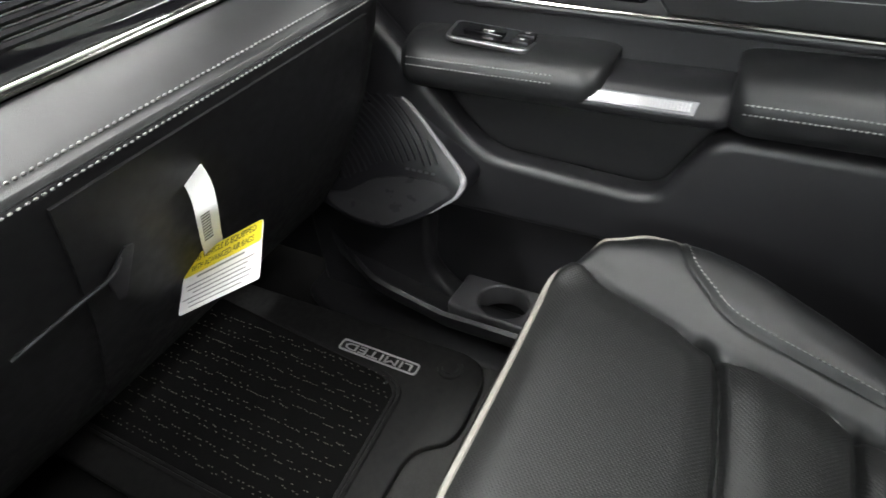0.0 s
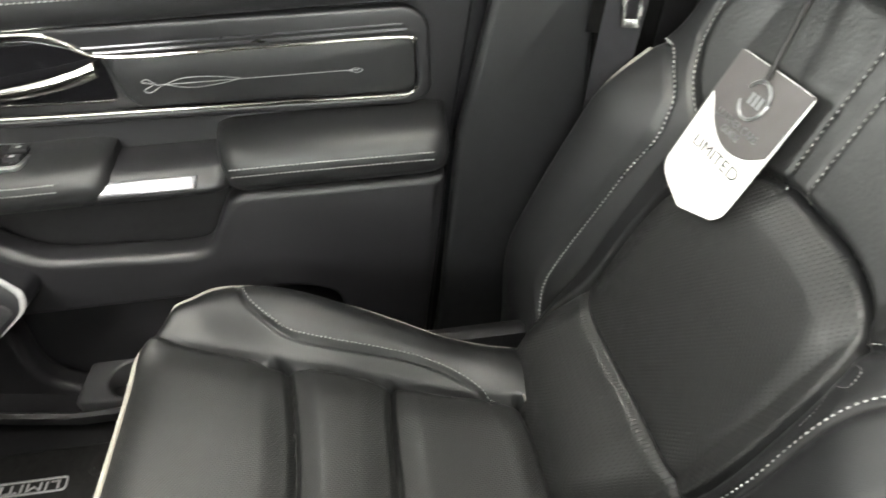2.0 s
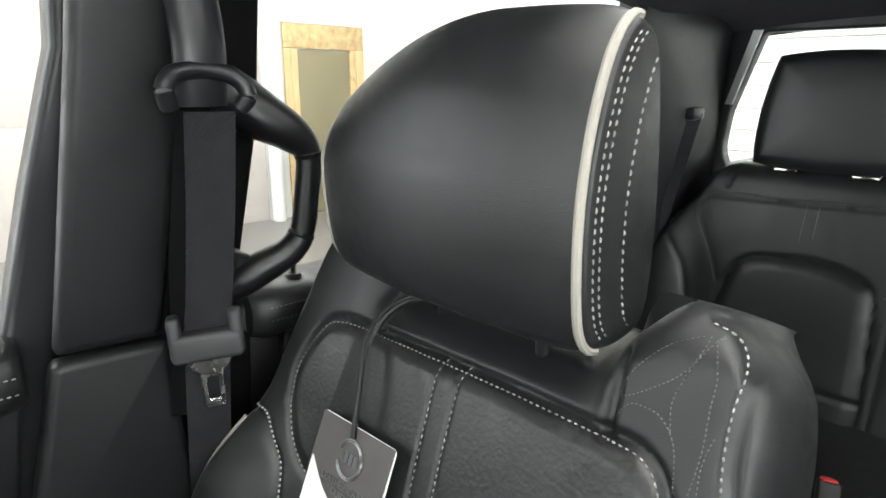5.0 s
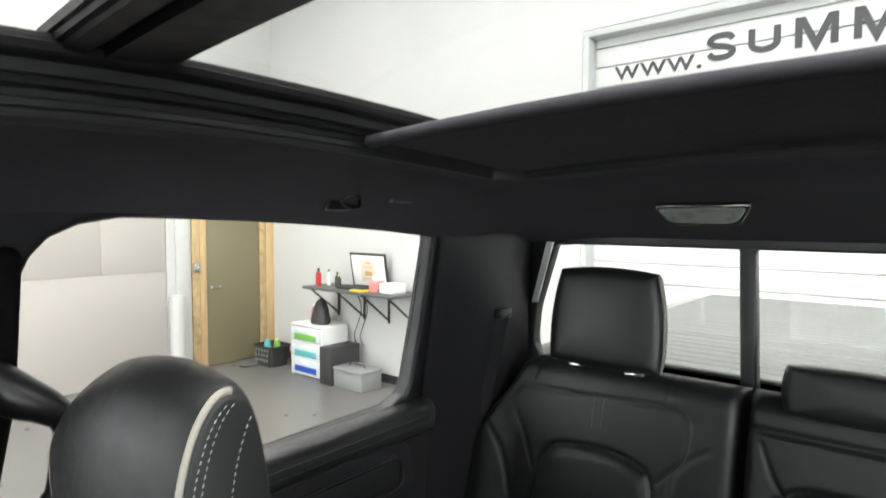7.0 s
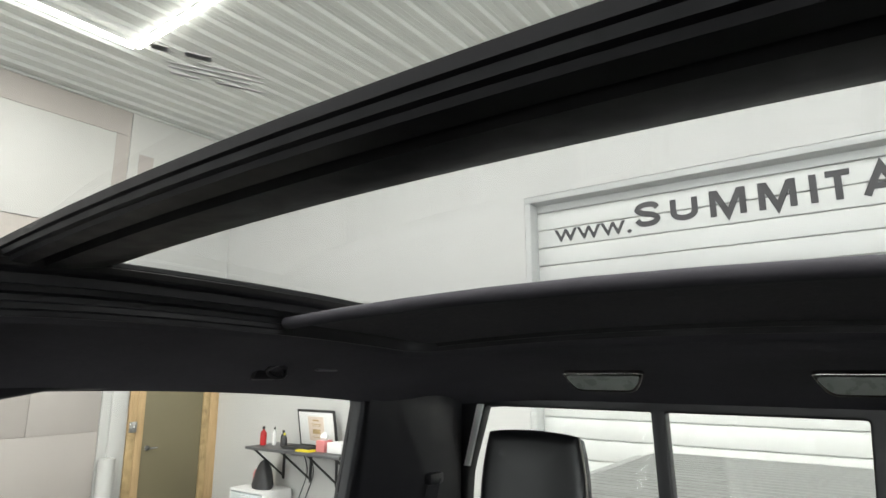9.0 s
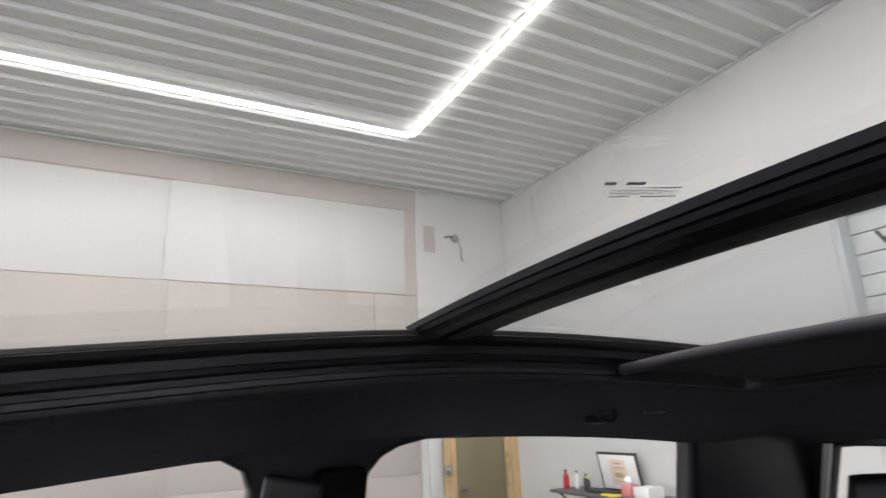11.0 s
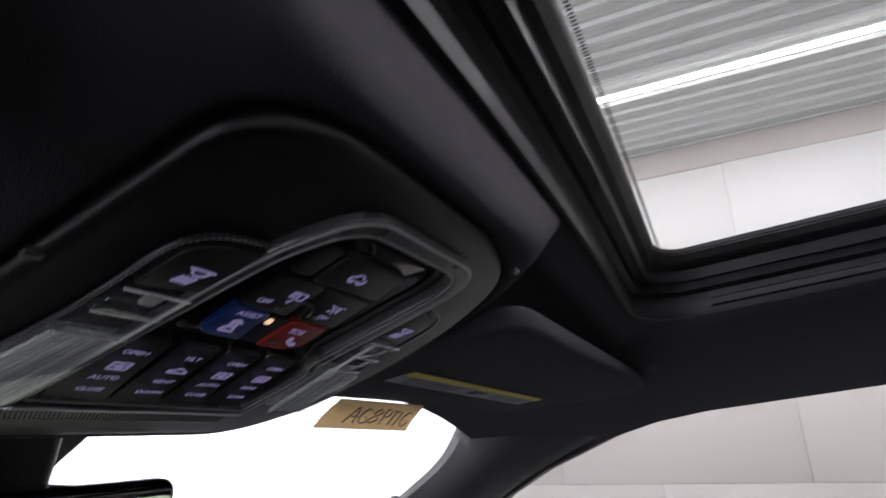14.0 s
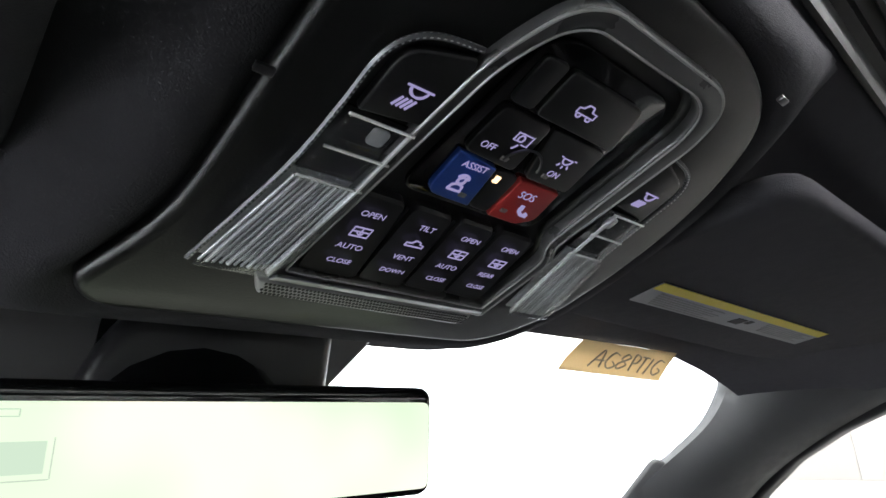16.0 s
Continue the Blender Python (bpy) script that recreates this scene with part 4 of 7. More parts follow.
# printed marks on the front panel
part("glass_print", arched(bars("glass_print", [(-.008, .012, .020, .0018), (.014, .012, .012, .0018), (.004, .007, .034, .0014), (.002, .003, .038, .0014), (-.004, -.001, .026, .0014), (.010, -.007, .010, .004), (.024, -.007, .006, .004)], pose(-0.021, -0.203, crown(-0.203) + 0.0495, 180, 0, 62), 0.0003)), PALE_INK, sunroof, "small grey print on the glass")
_dots = []
for _i in range(270):
    _dots.append((-0.405 + 0.0030 * _i, 0.2080, 0.0013, 0.0030))
part("frit", arched(bars("frit", _dots, pose(0, 0, crown(0.21) + 0.049), 0.0003)), INK, sunroof, "black dotted print along the glass edge")
P = [[(x, y, crown(y) + 0.007 + 0.004 * min(1, (-0.62 - y) / 0.03)) for x in np.linspace(-0.445, 0.445, 9)] for y in np.linspace(-0.635, -0.98, 14)]
shade = part("shade", arched(sheet("shade", P, [[(x, y, z + 0.006) for x, y, z in r] for r in P])), material("shade_cloth", (0.045, 0.043, 0.050), 0.85, vary=0.1, vary_scale=9, bump=0.3, bump_scale=500, kind="weave"), sunroof, "dark grey cloth shade, half closed")
part("pull_bar", tube("pull_bar", [(x, -0.625, crown(-0.625) + arch(x, -0.625) + 0.010) for x in np.linspace(-0.445, 0.445, 9)], 0.011, 12, 0.8), HEADLINER, shade, "cloth covered pull bar")
part("rear_rail", arched(loft("rear_rail", [[(x, y, crown(y) + u) for y, u in ((-.950, .004), (-.950, .05), (-1.0, .05), (-1.0, .004))] for x in np.linspace(-.462, .462, 15)])), BLACK_FRAME, sunroof)

# windscreen, header and pillars
WS = structure(part("windscreen", sheet("windscreen", [[(x * (1 + 0.12 * t), 0.555 - 0.06 * (x / 0.7) ** 2 + 0.75 * t, 1.850 - 0.62 * t) for x in np.linspace(-0.72, 0.72, 13)] for t in np.linspace(-0.03, 1, 8)]), GLASS_CLEAR), "clear windscreen glass", "windscreen")
WS.visible_shadow = False
for _s in (1, -1):
    _a = spline([(.715, .515, 1.850), (.704, .54, 1.83), (.692, .585, 1.757), (.665, .68, 1.68), (.655, .80, 1.58), (.66, 1.08, 1.33), (.66, 1.2, 1.22)], 6)
    _b = spline([(.785, .33, 1.80), (.785, .44, 1.748), (.79, .525, 1.70), (.80, .60, 1.642), (.825, .72, 1.52), (.86, .86, 1.38), (.86, 1.0, 1.25)], 6)
    rows = []
    for t in np.linspace(0, 1, 9):
        bulge = 0.02 * math.sin(math.pi * t)
        rows.append([(_s * (p[0] + (q[0] - p[0]) * t - bulge), p[1] + (q[1] - p[1]) * t - bulge, p[2] + (q[2] - p[2]) * t) for p, q in zip(_a, _b)])
    structure(part("trim_pillar_front", sheet("trim_pillar_front", rows, [[(x + _s * 0.03, y + 0.03, z) for x, y, z in r] for r in rows]), PILLAR_LIT), "charcoal plastic windscreen pillar trim", "pillar trim")
structure(part("trim_pillar_cover", slab("cover", [rounded([(-.03, -.11), (.03, -.10), (.022, .05), (-.008, .06)], 0.012)], 0.014, 0.005, lambda u, v, w: tuple(Vector((.668, .70, 1.665)) + u * Vector((.55, -.75, -.1)) + v * Vector((.12, -.62, .77)) + w * Vector((-.75, -.6, -.3)))), PILLAR_LIT), "raised charcoal cover on the windscreen pillar", "pillar trim")

# rear wall of the cab with the sliding window
def back_y(z):
    return -1.555 - 0.06 * (z - 1.78)


BACK = [(-.86, .45), (.86, .45), (.86, 1.4), (.80, 1.86), (-.80, 1.86), (-.86, 1.4)]
_pane_r = rounded([(.232, 1.785), (.233 - .02, 1.36), (.66, 1.36), (.757, 1.50), (.752, 1.60), (.70, 1.785)], [.006, .01, .04, .03, .02, .012])
_pane_m = rounded([(-.2, 1.785), (-.178, 1.36), (.178, 1.36), (.198, 1.785)], .008)
_pane_l = [(-x, z) for x, z in _pane_r]
structure(part("wall_cab_rear", slab("wall_cab_rear", [BACK, _pane_r, _pane_m, _pane_l], 0.04, 0.006, lambda u, v, w: (u, back_y(v) - 0.02 + w, v)), SATIN), "black rear wall of the cab with a three part window", "cab wall")
for _i, _p in enumerate((_pane_r, _pane_m, _pane_l)):
    win = structure(part("window_%d" % (5 + _i), slab("pane", [_p], 0.004, 0, lambda u, v, w: (u, back_y(v) - 0.03 + w, v)), GLASS_CLEAR), "clear rear window glass", "window")
    win.visible_shadow = False
structure(part("trim_window_seal", slab("seal", [[(.702, 1.79), (.745, 1.62), (.762, 1.62), (.722, 1.79)]], 0.01, 0.001, lambda u, v, w: (u, back_y(v) + 0.004 + w, v)), CARD), "pale edge of the rear window seal", "window trim")
# corner trim beside the rear window and behind the rear door
for _s in (1, -1):
    structure(part("trim_pillar_rear", sheet("trim_pillar_rear", [[(_s * (0.80 + (side_x(z) - 0.012 - 0.80) * (1 - t) + (0.765 - 0.80 + 0.02 * (1.8 - z)) * t), -1.165 - 0.37 * t, z) for t in np.linspace(0, 1, 10)] for z in np.linspace(1.0, 1.875, 10)]), SATIN), "black rear corner pillar trim", "pillar trim")
    structure(part("trim_corner_cover", slab("cover", [rounded([(-1.49, 1.58), (-1.36, 1.58), (-1.34, 1.84), (-1.47, 1.84)], 0.02)], 0.02, 0.008, lambda u, v, w: (_s * (0.800 + 0.03 * (1.84 - v) + w), u, v)), SATIN), "charcoal belt cover on the rear pillar", "pillar trim")
structure(block("floor_cab", -0.86, 0.86, -1.68, 1.3, 0.55, 0.62, CARPET), "black carpeted cab floor", "cab floor")

# bed behind the cab with a slatted cover
bed = thing("truck_bed", (0, -2.55, 0.45), "dark truck bed with closed sides", "truck bed")
for _x in (-0.87, 0.87):
    part("bed_side", boxy("bed_side", (0.1, 1.75, 0.97), (_x, -2.58, 0.945), 0.02), GLOSS, bed)
part("tailgate", boxy("tailgate", (1.66, 0.07, 0.9), (0, -3.47, 0.95), 0.015), GLOSS, bed)
part("bed_front", boxy("bed_front", (1.64, 0.05, 0.9), (0, -1.745, 0.95), 0.01), GLOSS, bed)
part("bed_floor", boxy("bed_floor", (1.84, 1.8, 0.08), (0, -2.6, 0.46), 0.01), GLOSS, bed)
cover = thing("bed_cover", (0, -2.6, 1.44), "grey slatted aluminium bed cover, closed", "bed cover")
for _i in range(26):
    part("slat", boxy("slat", (1.62, 0.0635, 0.014), (0, -1.79 - 0.0655 * _i, 1.443), 0.004, 1), COVER, cover)

# ---- front passenger seat ----
SO, SV, SN = np.array([0, -0.16, 1.0]), np.array([0, -0.395, 0.919]), np.array([0, 0.919, 0.395])
SX = 0.488


def on_back(x, v, h=0.0):
    x, v, h = np.broadcast_arrays(np.asarray(x, float), np.asarray(v, float), np.asarray(h, float))
    return np.stack([x, 0 * x, 0 * x], -1) + SO + v[..., None] * SV + h[..., None] * SN


# seams of the backrest, in metres across and along it
UPPER = spline([(.690, .350), (.693, .391), (.677, .434), (.650, .459), (.569, .465), (.496, .468), (.411, .471), (.345, .472), (.303, .4735), (.287, .469), (.276, .459), (.267, .440), (.259, .408), (.2565, .380), (.259, .354), (.272, .332), (.292, .305), (.326, .268)], 6)
UPPER_L = spline([(.690, .350), (.667, .317), (.644, .293), (.628, .279), (.605, .258), (.585, .240)], 6)
INSERT = spline([(.350, -.10), (.318, .02), (.303, .11), (.308, .19), (.315, .238), (.331, .276), (.354, .296), (.39, .307), (.435, .309), (.49, .305), (.54, .283), (.577, .245), (.600, .20), (.608, .132), (.607, .05), (.612, -.04), (.612, -.12)], 6)
FOLD = spline([(.602, .036), (.57, .032), (.54, .030), (.44, .038), (.35, .044), (.312, .05)], 6)
BOL_R = spline([(.741, .320), (.715, .3205), (.692, .3065), (.669, .287), (.660, .262), (.657, .237), (.663, .19), (.665, .151), (.669, .062), (.668, -.013), (.655, -.054), (.632, -.070)], 6)
BOL_L = spline([(.278, .572), (.261, .568), (.249, .557), (.243, .541), (.2435, .517), (.2415, .490), (.2365, .464), (.2295, .434), (.2235, .413), (.220, .387), (.2165, .363), (.2155, .347), (.2215, .332), (.231, .3225), (.2465, .307), (.2665, .2845), (.2765, .2665), (.281, .238), (.2805, .199), (.2765, .151), (.281, .08), (.287, .0)], 6)
DOUBLE = [spline([(.497, .468), (.490, .39), (.479, .30)], 6), spline([(.469, .470), (.463, .39), (.453, .306)], 6)]
NOTCH = [spline([(.592, .53), (.594, .468)], 4), spline([(.331, .53), (.328, .472)], 4)]


def back_half(v, side=0):
    """Half the backrest's width along it, towards the middle of the cab or towards the door."""
    k = [-.2, -.1, .0, .1, .2, .3, .38, .46, .52, .56, .585]
    soft = lambda w: sum(np.interp(np.asarray(v, float) + d, k, w) for d in (-.024, -.012, 0, .012, .024)) / 5
    inner = soft([.25, .275, .290, .296, .295, .287, .282, .276, .270, .255, .215])
    outer = soft([.25, .275, .288, .292, .288, .276, .262, .248, .232, .212, .18])
    return np.where(np.asarray(side) > 0, outer, inner)


def back_top(x):
    """How high the backrest reaches: two shoulders with a dip for the headrest between them."""
    return .545 + .036 * step(.115, .165, np.abs(np.asarray(x, float) - .461))


def back_height(x, v):
    pts = np.stack([x.ravel(), v.ravel()], 1)
    s = np.abs(x - SX) / back_half(v, x - SX)
    h = 0.0 * x
    wing = np.sin(np.clip((s - 0.52) / 0.40, 0, 1) * math.pi / 2) * step(-.22, .0, v) * (1 - 0.75 * step(.22, .36, v))
    h += 0.060 * wing
    h += 0.045 * step(.06, -.07, v) * (1 - step(.35, .62, s))
    shoulder = step(.46, .54, v)
    middle = 1 - step(.42, .62, s)
    h += -0.030 * shoulder * middle + 0.004 * shoulder * (1 - middle)
    ins = inside(pts, np.vstack([INSERT, [(.612, -.3), (.35, -.3)]])).reshape(x.shape)
    d_ins = near(pts, INSERT).reshape(x.shape)
    h += np.where(ins, 0.010 * step(0, .042, d_ins), 0.0)
    up = inside(pts, np.vstack([UPPER, UPPER_L[::-1]])).reshape(x.shape)
    d_up = np.minimum(near(pts, UPPER), near(pts, UPPER_L)).reshape(x.shape)
    h += np.where(up & ~ins, 0.006 * step(0, .02, d_up), 0.0)
    for line, depth, wide in ((INSERT, .012, .0045), (FOLD, .007, .005), (UPPER, .0065, .0040), (UPPER_L, .0045, .0036), (BOL_R, .006, .0045), (BOL_L, .006, .0045), (DOUBLE[0], .002, .003), (DOUBLE[1], .002, .003), (NOTCH[0], .008, .005), (NOTCH[1], .008, .005)):
        h -= depth * np.exp(-(near(pts, line).reshape(x.shape) / wide) ** 2)
    edge = np.clip((s - 0.89) / 0.11, 0, 1)
    h -= 0.085 * (1 - np.sqrt(np.maximum(1 - edge**2, 0)))
    top = np.clip((v - back_top(x) + .045) / .045, 0, 1)
    h -= 0.045 * (1 - np.sqrt(np.maximum(1 - top**2, 0)))
    return h - 0.006


def on_skin(line, lift=0.001):
    line = np.asarray(line, float)
    x, v = line[:, 0], line[:, 1]
    return on_back(x, v, back_height(x[None], v[None])[0] + lift)


seat = thing("front_passenger_seat", (SX, 0.1, 0.62), "black leather front passenger seat with cream piping and pale stitching", "car seat")
_v, _s = np.linspace(0, 1, 330), np.linspace(-1, 1, 270)
_V, _S = np.meshgrid(_v, _s, indexing="ij")
_V = -.20 + (back_top(SX + .275 * _S) + .20) * _V
_X = SX + _S * back_half(_V, _S)
_H = back_height(_X, _V)
_front = on_back(_X, _V, _H)
_back = on_back(SX + (_X - SX) * 0.93, np.minimum(_V, .56), np.full_like(_H, -0.125))
backrest = part("backrest", sheet("backrest", _front, _back), LEATHER, seat)
# pierced and grained panels, laid on the padding
_pts = np.stack([_X.ravel(), _V.ravel()], 1)


def overlay(name, mask, mat, label, lift=0.0006):
    """A panel of other leather over those cells of the backrest that the mask takes."""
    nv, nu = _X.shape
    idx = np.arange(nv * nu).reshape(nv, nu)
    quad = np.stack([idx[:-1, :-1], idx[:-1, 1:], idx[1:, 1:], idx[1:, :-1]], -1).reshape(-1, 4)
    quad = quad[mask.ravel()[quad].all(1)]
    used, inv = np.unique(quad, return_inverse=True)
    P = (on_back(_X, _V, _H + lift)).reshape(-1, 3)[used]
    me = bpy.data.meshes.new(name)
    me.from_pydata(P.tolist(), [], inv.reshape(-1, 4).tolist())
    return part(name, shaded(me, 60), mat, backrest, label)


_in_ins = inside(_pts, np.vstack([INSERT, [(.612, -.3), (.35, -.3)]])) & (near(_pts, INSERT) > 0.004)
overlay("insert_panel", _in_ins, PERF_BACK, "perforated black leather panel")
_in_up = inside(_pts, np.vstack([UPPER, UPPER_L[::-1]])) & ~inside(_pts, np.vstack([INSERT, [(.612, -.3), (.35, -.3)]])) & (near(_pts, UPPER) > 0.004) & (near(_pts, UPPER_L) > 0.004)
overlay("upper_panel", _in_up, LEATHER_GRAIN, "pebble grained leather panel")


def offset(line, d):
    line = np.asarray(line, float)
    t = np.gradient(line, axis=0)
    t /= np.linalg.norm(t, axis=1)[:, None]
    return line + d * np.stack([-t[:, 1], t[:, 0]], 1)


for _l, _d, _r in ((UPPER, .0050, .00075), (UPPER_L, -.0042, .0010), (BOL_R, -.0050, .0013), (BOL_L, .0048, .00075)):
    part("stitching", stitching("stitching", on_skin(offset(_l, _d), 0.0018), SN, .0060, .0040, _r), THREAD, backrest, "pale grey stitching")
for _l in DOUBLE:
    for _d in (-.0012,):
        part("stitching", stitching("stitching", on_skin(offset(_l, _d), 0.0008), SN), THREAD, backrest, "pale grey stitching")
# faint scroll stitching on the shoulders
for _pl in ([(.70, .50), (.725, .46), (.735, .41), (.745, .37)], [(.71, .50), (.735, .455), (.742, .40), (.75, .35)], [(.325, .499), (.322, .512), (.312, .529), (.295, .547), (.276, .558)], [(.325, .499), (.31, .507), (.285, .528), (.276, .545), (.274, .558)],
            [(.322, .487), (.315, .497), (.305, .5), (.292, .499), (.281, .491), (.275, .48), (.271, .465)], [(.281, .491), (.285, .508), (.283, .521), (.277, .54), (.267, .561)], [(.270, .558), (.262, .535), (.261, .516), (.259, .487), (.260, .455), (.257, .421)], [(.271, .465), (.268, .44), (.262, .42), (.256, .39), (.252, .36)],
            [(.254, .50), (.257, .48), (.254, .455), (.248, .43)], [(.318, .262), (.306, .268), (.300, .256), (.31, .246), (.318, .252), (.30, .23), (.296, .21)]):
    part("scroll_stitch", stitching("scroll_stitch", on_skin(spline(_pl, 8), 0.0003), SN, 0.0035, 0.0026, 0.0005), THREAD_DARK, backrest, "thin dark scroll stitching")
# piping on the outer bolster
_e = np.array([(SX + float(back_half(v, 1)) * s, v) for v, s in zip(np.linspace(-.16, .307, 40), np.r_[np.linspace(.955, .965, 30), np.linspace(.963, .935, 10)])])
part("piping", tube("piping", on_skin(_e, 0.0015), 0.0034, 6), PIPING, backrest, "cream piping")
_e = np.array([(SX - float(back_half(v, -1)) * s, v) for v, s in zip(np.linspace(-.16, .324, 40), np.r_[np.linspace(.990, .993, 32), np.linspace(.991, .940, 8)])])
part("piping", tube("piping", on_skin(_e, 0.0015), 0.0026, 6), PIPING, backrest, "cream piping")

# cushion
def cushion_edges(y):
    """Inner and outer edge across the cushion at a depth."""
    k = [-.14, -.02, .1, .23, .31, .38, .42, .446]
    left = lambda v: np.interp(v, k, [.20, .20, .20, .21, .22, .235, .262, .31])
    right = lambda v: np.interp(v, k, [.60, .615, .672, .722, .737, .726, .699, .64])
    d = np.minimum(.03, .446 - np.minimum(y, .446))
    return (left(y - d) + left(y) + left(y + d)) / 3, (right(y - d) + right(y) + right(y + d)) / 3


SEAM_R = spline([(.672, .446), (.660, .40), (.640, .33), (.612, .255), (.592, .18), (.562, .10), (.532, .02), (.510, -.06), (.49, -.12)], 6)
SEAM_L = spline([(.275, .446), (.285, .40), (.30, .33), (.315, .255), (.325, .18), (.33, .10), (.333, .02), (.335, -.06), (.335, -.12)], 6)
CROSS = [spline([(.612, .250), (.598, .232), (.56, .224), (.46, .213), (.315, .208)], 6), spline([(.558, .094), (.50, .096), (.42, .094), (.33, .092)], 6), spline([(.512, -.068), (.46, -.078), (.40, -.082), (.335, -.084)], 6)]
BOL_C = spline([(.722, .302), (.697, .290), (.682, .281), (.660, .258), (.638, .228), (.617, .165), (.597, .105), (.578, .055), (.553, .010), (.530, -.018), (.507, -.035)], 6)


def cushion_height(x, y):
    pts = np.stack([x.ravel(), y.ravel()], 1)
    a, b = cushion_edges(y)
    z = 0.940 + 0.012 * step(.0, .4, y) + 0 * x
    ins = inside(pts, np.vstack([SEAM_R, SEAM_L[::-1]])).reshape(x.shape)
    d = np.minimum(near(pts, SEAM_R), near(pts, SEAM_L)).reshape(x.shape)
    z += np.where(ins, 0.006 * step(0, .05, d), 0.042 * step(0, .10, d) * step(.45, .33, y) * step(-.06, .27, y) + 0.018 * step(0, .05, d) * step(-.16, .0, y))
    dc = np.minimum.reduce([near(pts, c) for c in CROSS]).reshape(x.shape)
    z += np.where(ins, -0.006 + 0.010 * step(0, .04, dc), 0)
    for line, depth, wide in ((SEAM_R, .010, .0055), (SEAM_L, .010, .0055), (CROSS[0], .013, .0048), (CROSS[1], .012, .0045), (CROSS[2], .010, .0045), (BOL_C, .005, .003)):
        z -= depth * (1 - step(.36, .43, y)) * np.exp(-(near(pts, line).reshape(x.shape) / wide) ** 2)
    z += 0.020 * np.exp(-(((x - .660) / .032) ** 2 + ((y - .436) / .034) ** 2)) + 0.022 * np.exp(-(((x - .703) / .045) ** 2 + ((y - .408) / .042) ** 2))
    e = np.clip(1 - np.minimum(x - a, b - x) / 0.045, 0, 1)
    z -= 0.05 * (1 - np.sqrt(np.maximum(1 - e**2, 0)))
    f = np.clip(1 - (0.447 - y) / 0.06, 0, 1)
    return z - 0.035 * (1 - np.sqrt(np.maximum(1 - f**2, 0)))


_y, _s = np.linspace(-.14, .446, 240), np.linspace(0, 1, 210)
_Y, _S2 = np.meshgrid(_y, _s, indexing="ij")
_a, _b = cushion_edges(_Y)
_X2 = _a + (_b - _a) * _S2
_Z2 = cushion_height(_X2, _Y)
cushion = part("cushion", sheet("cushion", np.stack([_X2, _Y, _Z2], -1), np.stack([SX + (_X2 - SX) * 0.93, _Y * 0.97, np.full_like(_Z2, 0.78)], -1)), LEATHER, seat)
_pts2 = np.stack([_X2.ravel(), _Y.ravel()], 1)
_m2 = inside(_pts2, np.vstack([SEAM_R, SEAM_L[::-1]])) & (near(_pts2, SEAM_R) > 0.004) & (near(_pts2, SEAM_L) > 0.004)
_nv, _nu = _X2.shape
_idx = np.arange(_nv * _nu).reshape(_nv, _nu)
_quad = np.stack([_idx[:-1, :-1], _idx[:-1, 1:], _idx[1:, 1:], _idx[1:, :-1]], -1).reshape(-1, 4)
_quad = _quad[_m2[_quad].all(1)]
_used, _inv = np.unique(_quad, return_inverse=True)
_me = bpy.data.meshes.new("cushion_panel")
_me.from_pydata(np.stack([_X2, _Y, _Z2 + 0.0006], -1).reshape(-1, 3)[_used].tolist(), [], _inv.reshape(-1, 4).tolist())
part("cushion_panel", shaded(_me, 60), PERF_SEAT, cushion, "perforated black leather panel")


def on_cushion(line, lift=0.001):
    line = np.asarray(line, float)
    x, y = line[:, 0], line[:, 1]
    return np.stack([x, y, cushion_height(x[None], y[None])[0] + lift], -1)


part("stitching", stitching("stitching", on_cushion(offset(BOL_C, .0055), 0.0014), (0, 0, 1)), THREAD, cushion, "pale grey stitching")
_edge = [(.30, .4465), (.40, .4465), (.52, .4465), (.63, .4465), (.675, .437), (.705, .412), (.724, .375), (.735, .32), (.733, .27), (.722, .22), (.70, .16), (.672, .10), (.642, .03), (.615, -.03), (.602, -.10)]
_el = spline(_edge, 6)
_pull = np.array([0.45, 0.12]) - _el
_ein = _el + _pull / np.linalg.norm(_pull, axis=1)[:, None] * 0.009
_epipe = on_cushion(_ein, 0.0016)
part("piping", tube("piping", _epipe, np.interp(np.arange(len(_el)), [0, 30, 40, 50, 84], [0.0048, 0.0040, 0.0028, 0.0010, 0.0006]), 6), PIPING, cushion, "cream piping")
part("rear_piping", tube("rear_piping", on_cushion(spline([(.515, -.078), (.46, -.090), (.40, -.095), (.35, -.097)], 6), 0.001), 0.0016, 6), PIPING, cushion, "cream piping")
part("seat_base", boxy("seat_base", (0.42, 0.5, 0.2), (SX - 0.01, 0.13, 0.70), 0.02), PLASTIC_DARK, seat)
part("side_shield", boxy("side_shield", (0.035, 0.50, 0.14), (0.655, 0.13, 0.84), 0.015), PLASTIC_DARK, seat)

# headrest
def pillow(name, c, w, h, front, back_d, tilt, power=0.62, taper=0.0, n=44, dome=0.022):
    """A padded block: a rounded front face that bulges, straight sides and a smaller back."""
    a = np.linspace(-1, 1, n)
    A, B = np.meshgrid(a, a)
    k = power
    X, Z = A * np.sqrt(1 - k * B**2 / 2), B * np.sqrt(1 - k * A**2 / 2)
    r = np.maximum(np.abs(A), np.abs(B))
    bulge = dome * (1 - r**2.5) - 0.016 * np.clip((r - 0.80) / 0.2, 0, 1) ** 2
    wid = w * (1 + taper * Z)
    F = np.stack([X * wid, front + bulge, Z * h], -1)
    K = np.stack([X * wid * 0.90, np.full_like(X, -back_d), Z * h * 0.92], -1)
    m = np.array(pose(*c, tilt).to_3x3())
    return F @ m.T + np.array(c), K @ m.T + np.array(c)


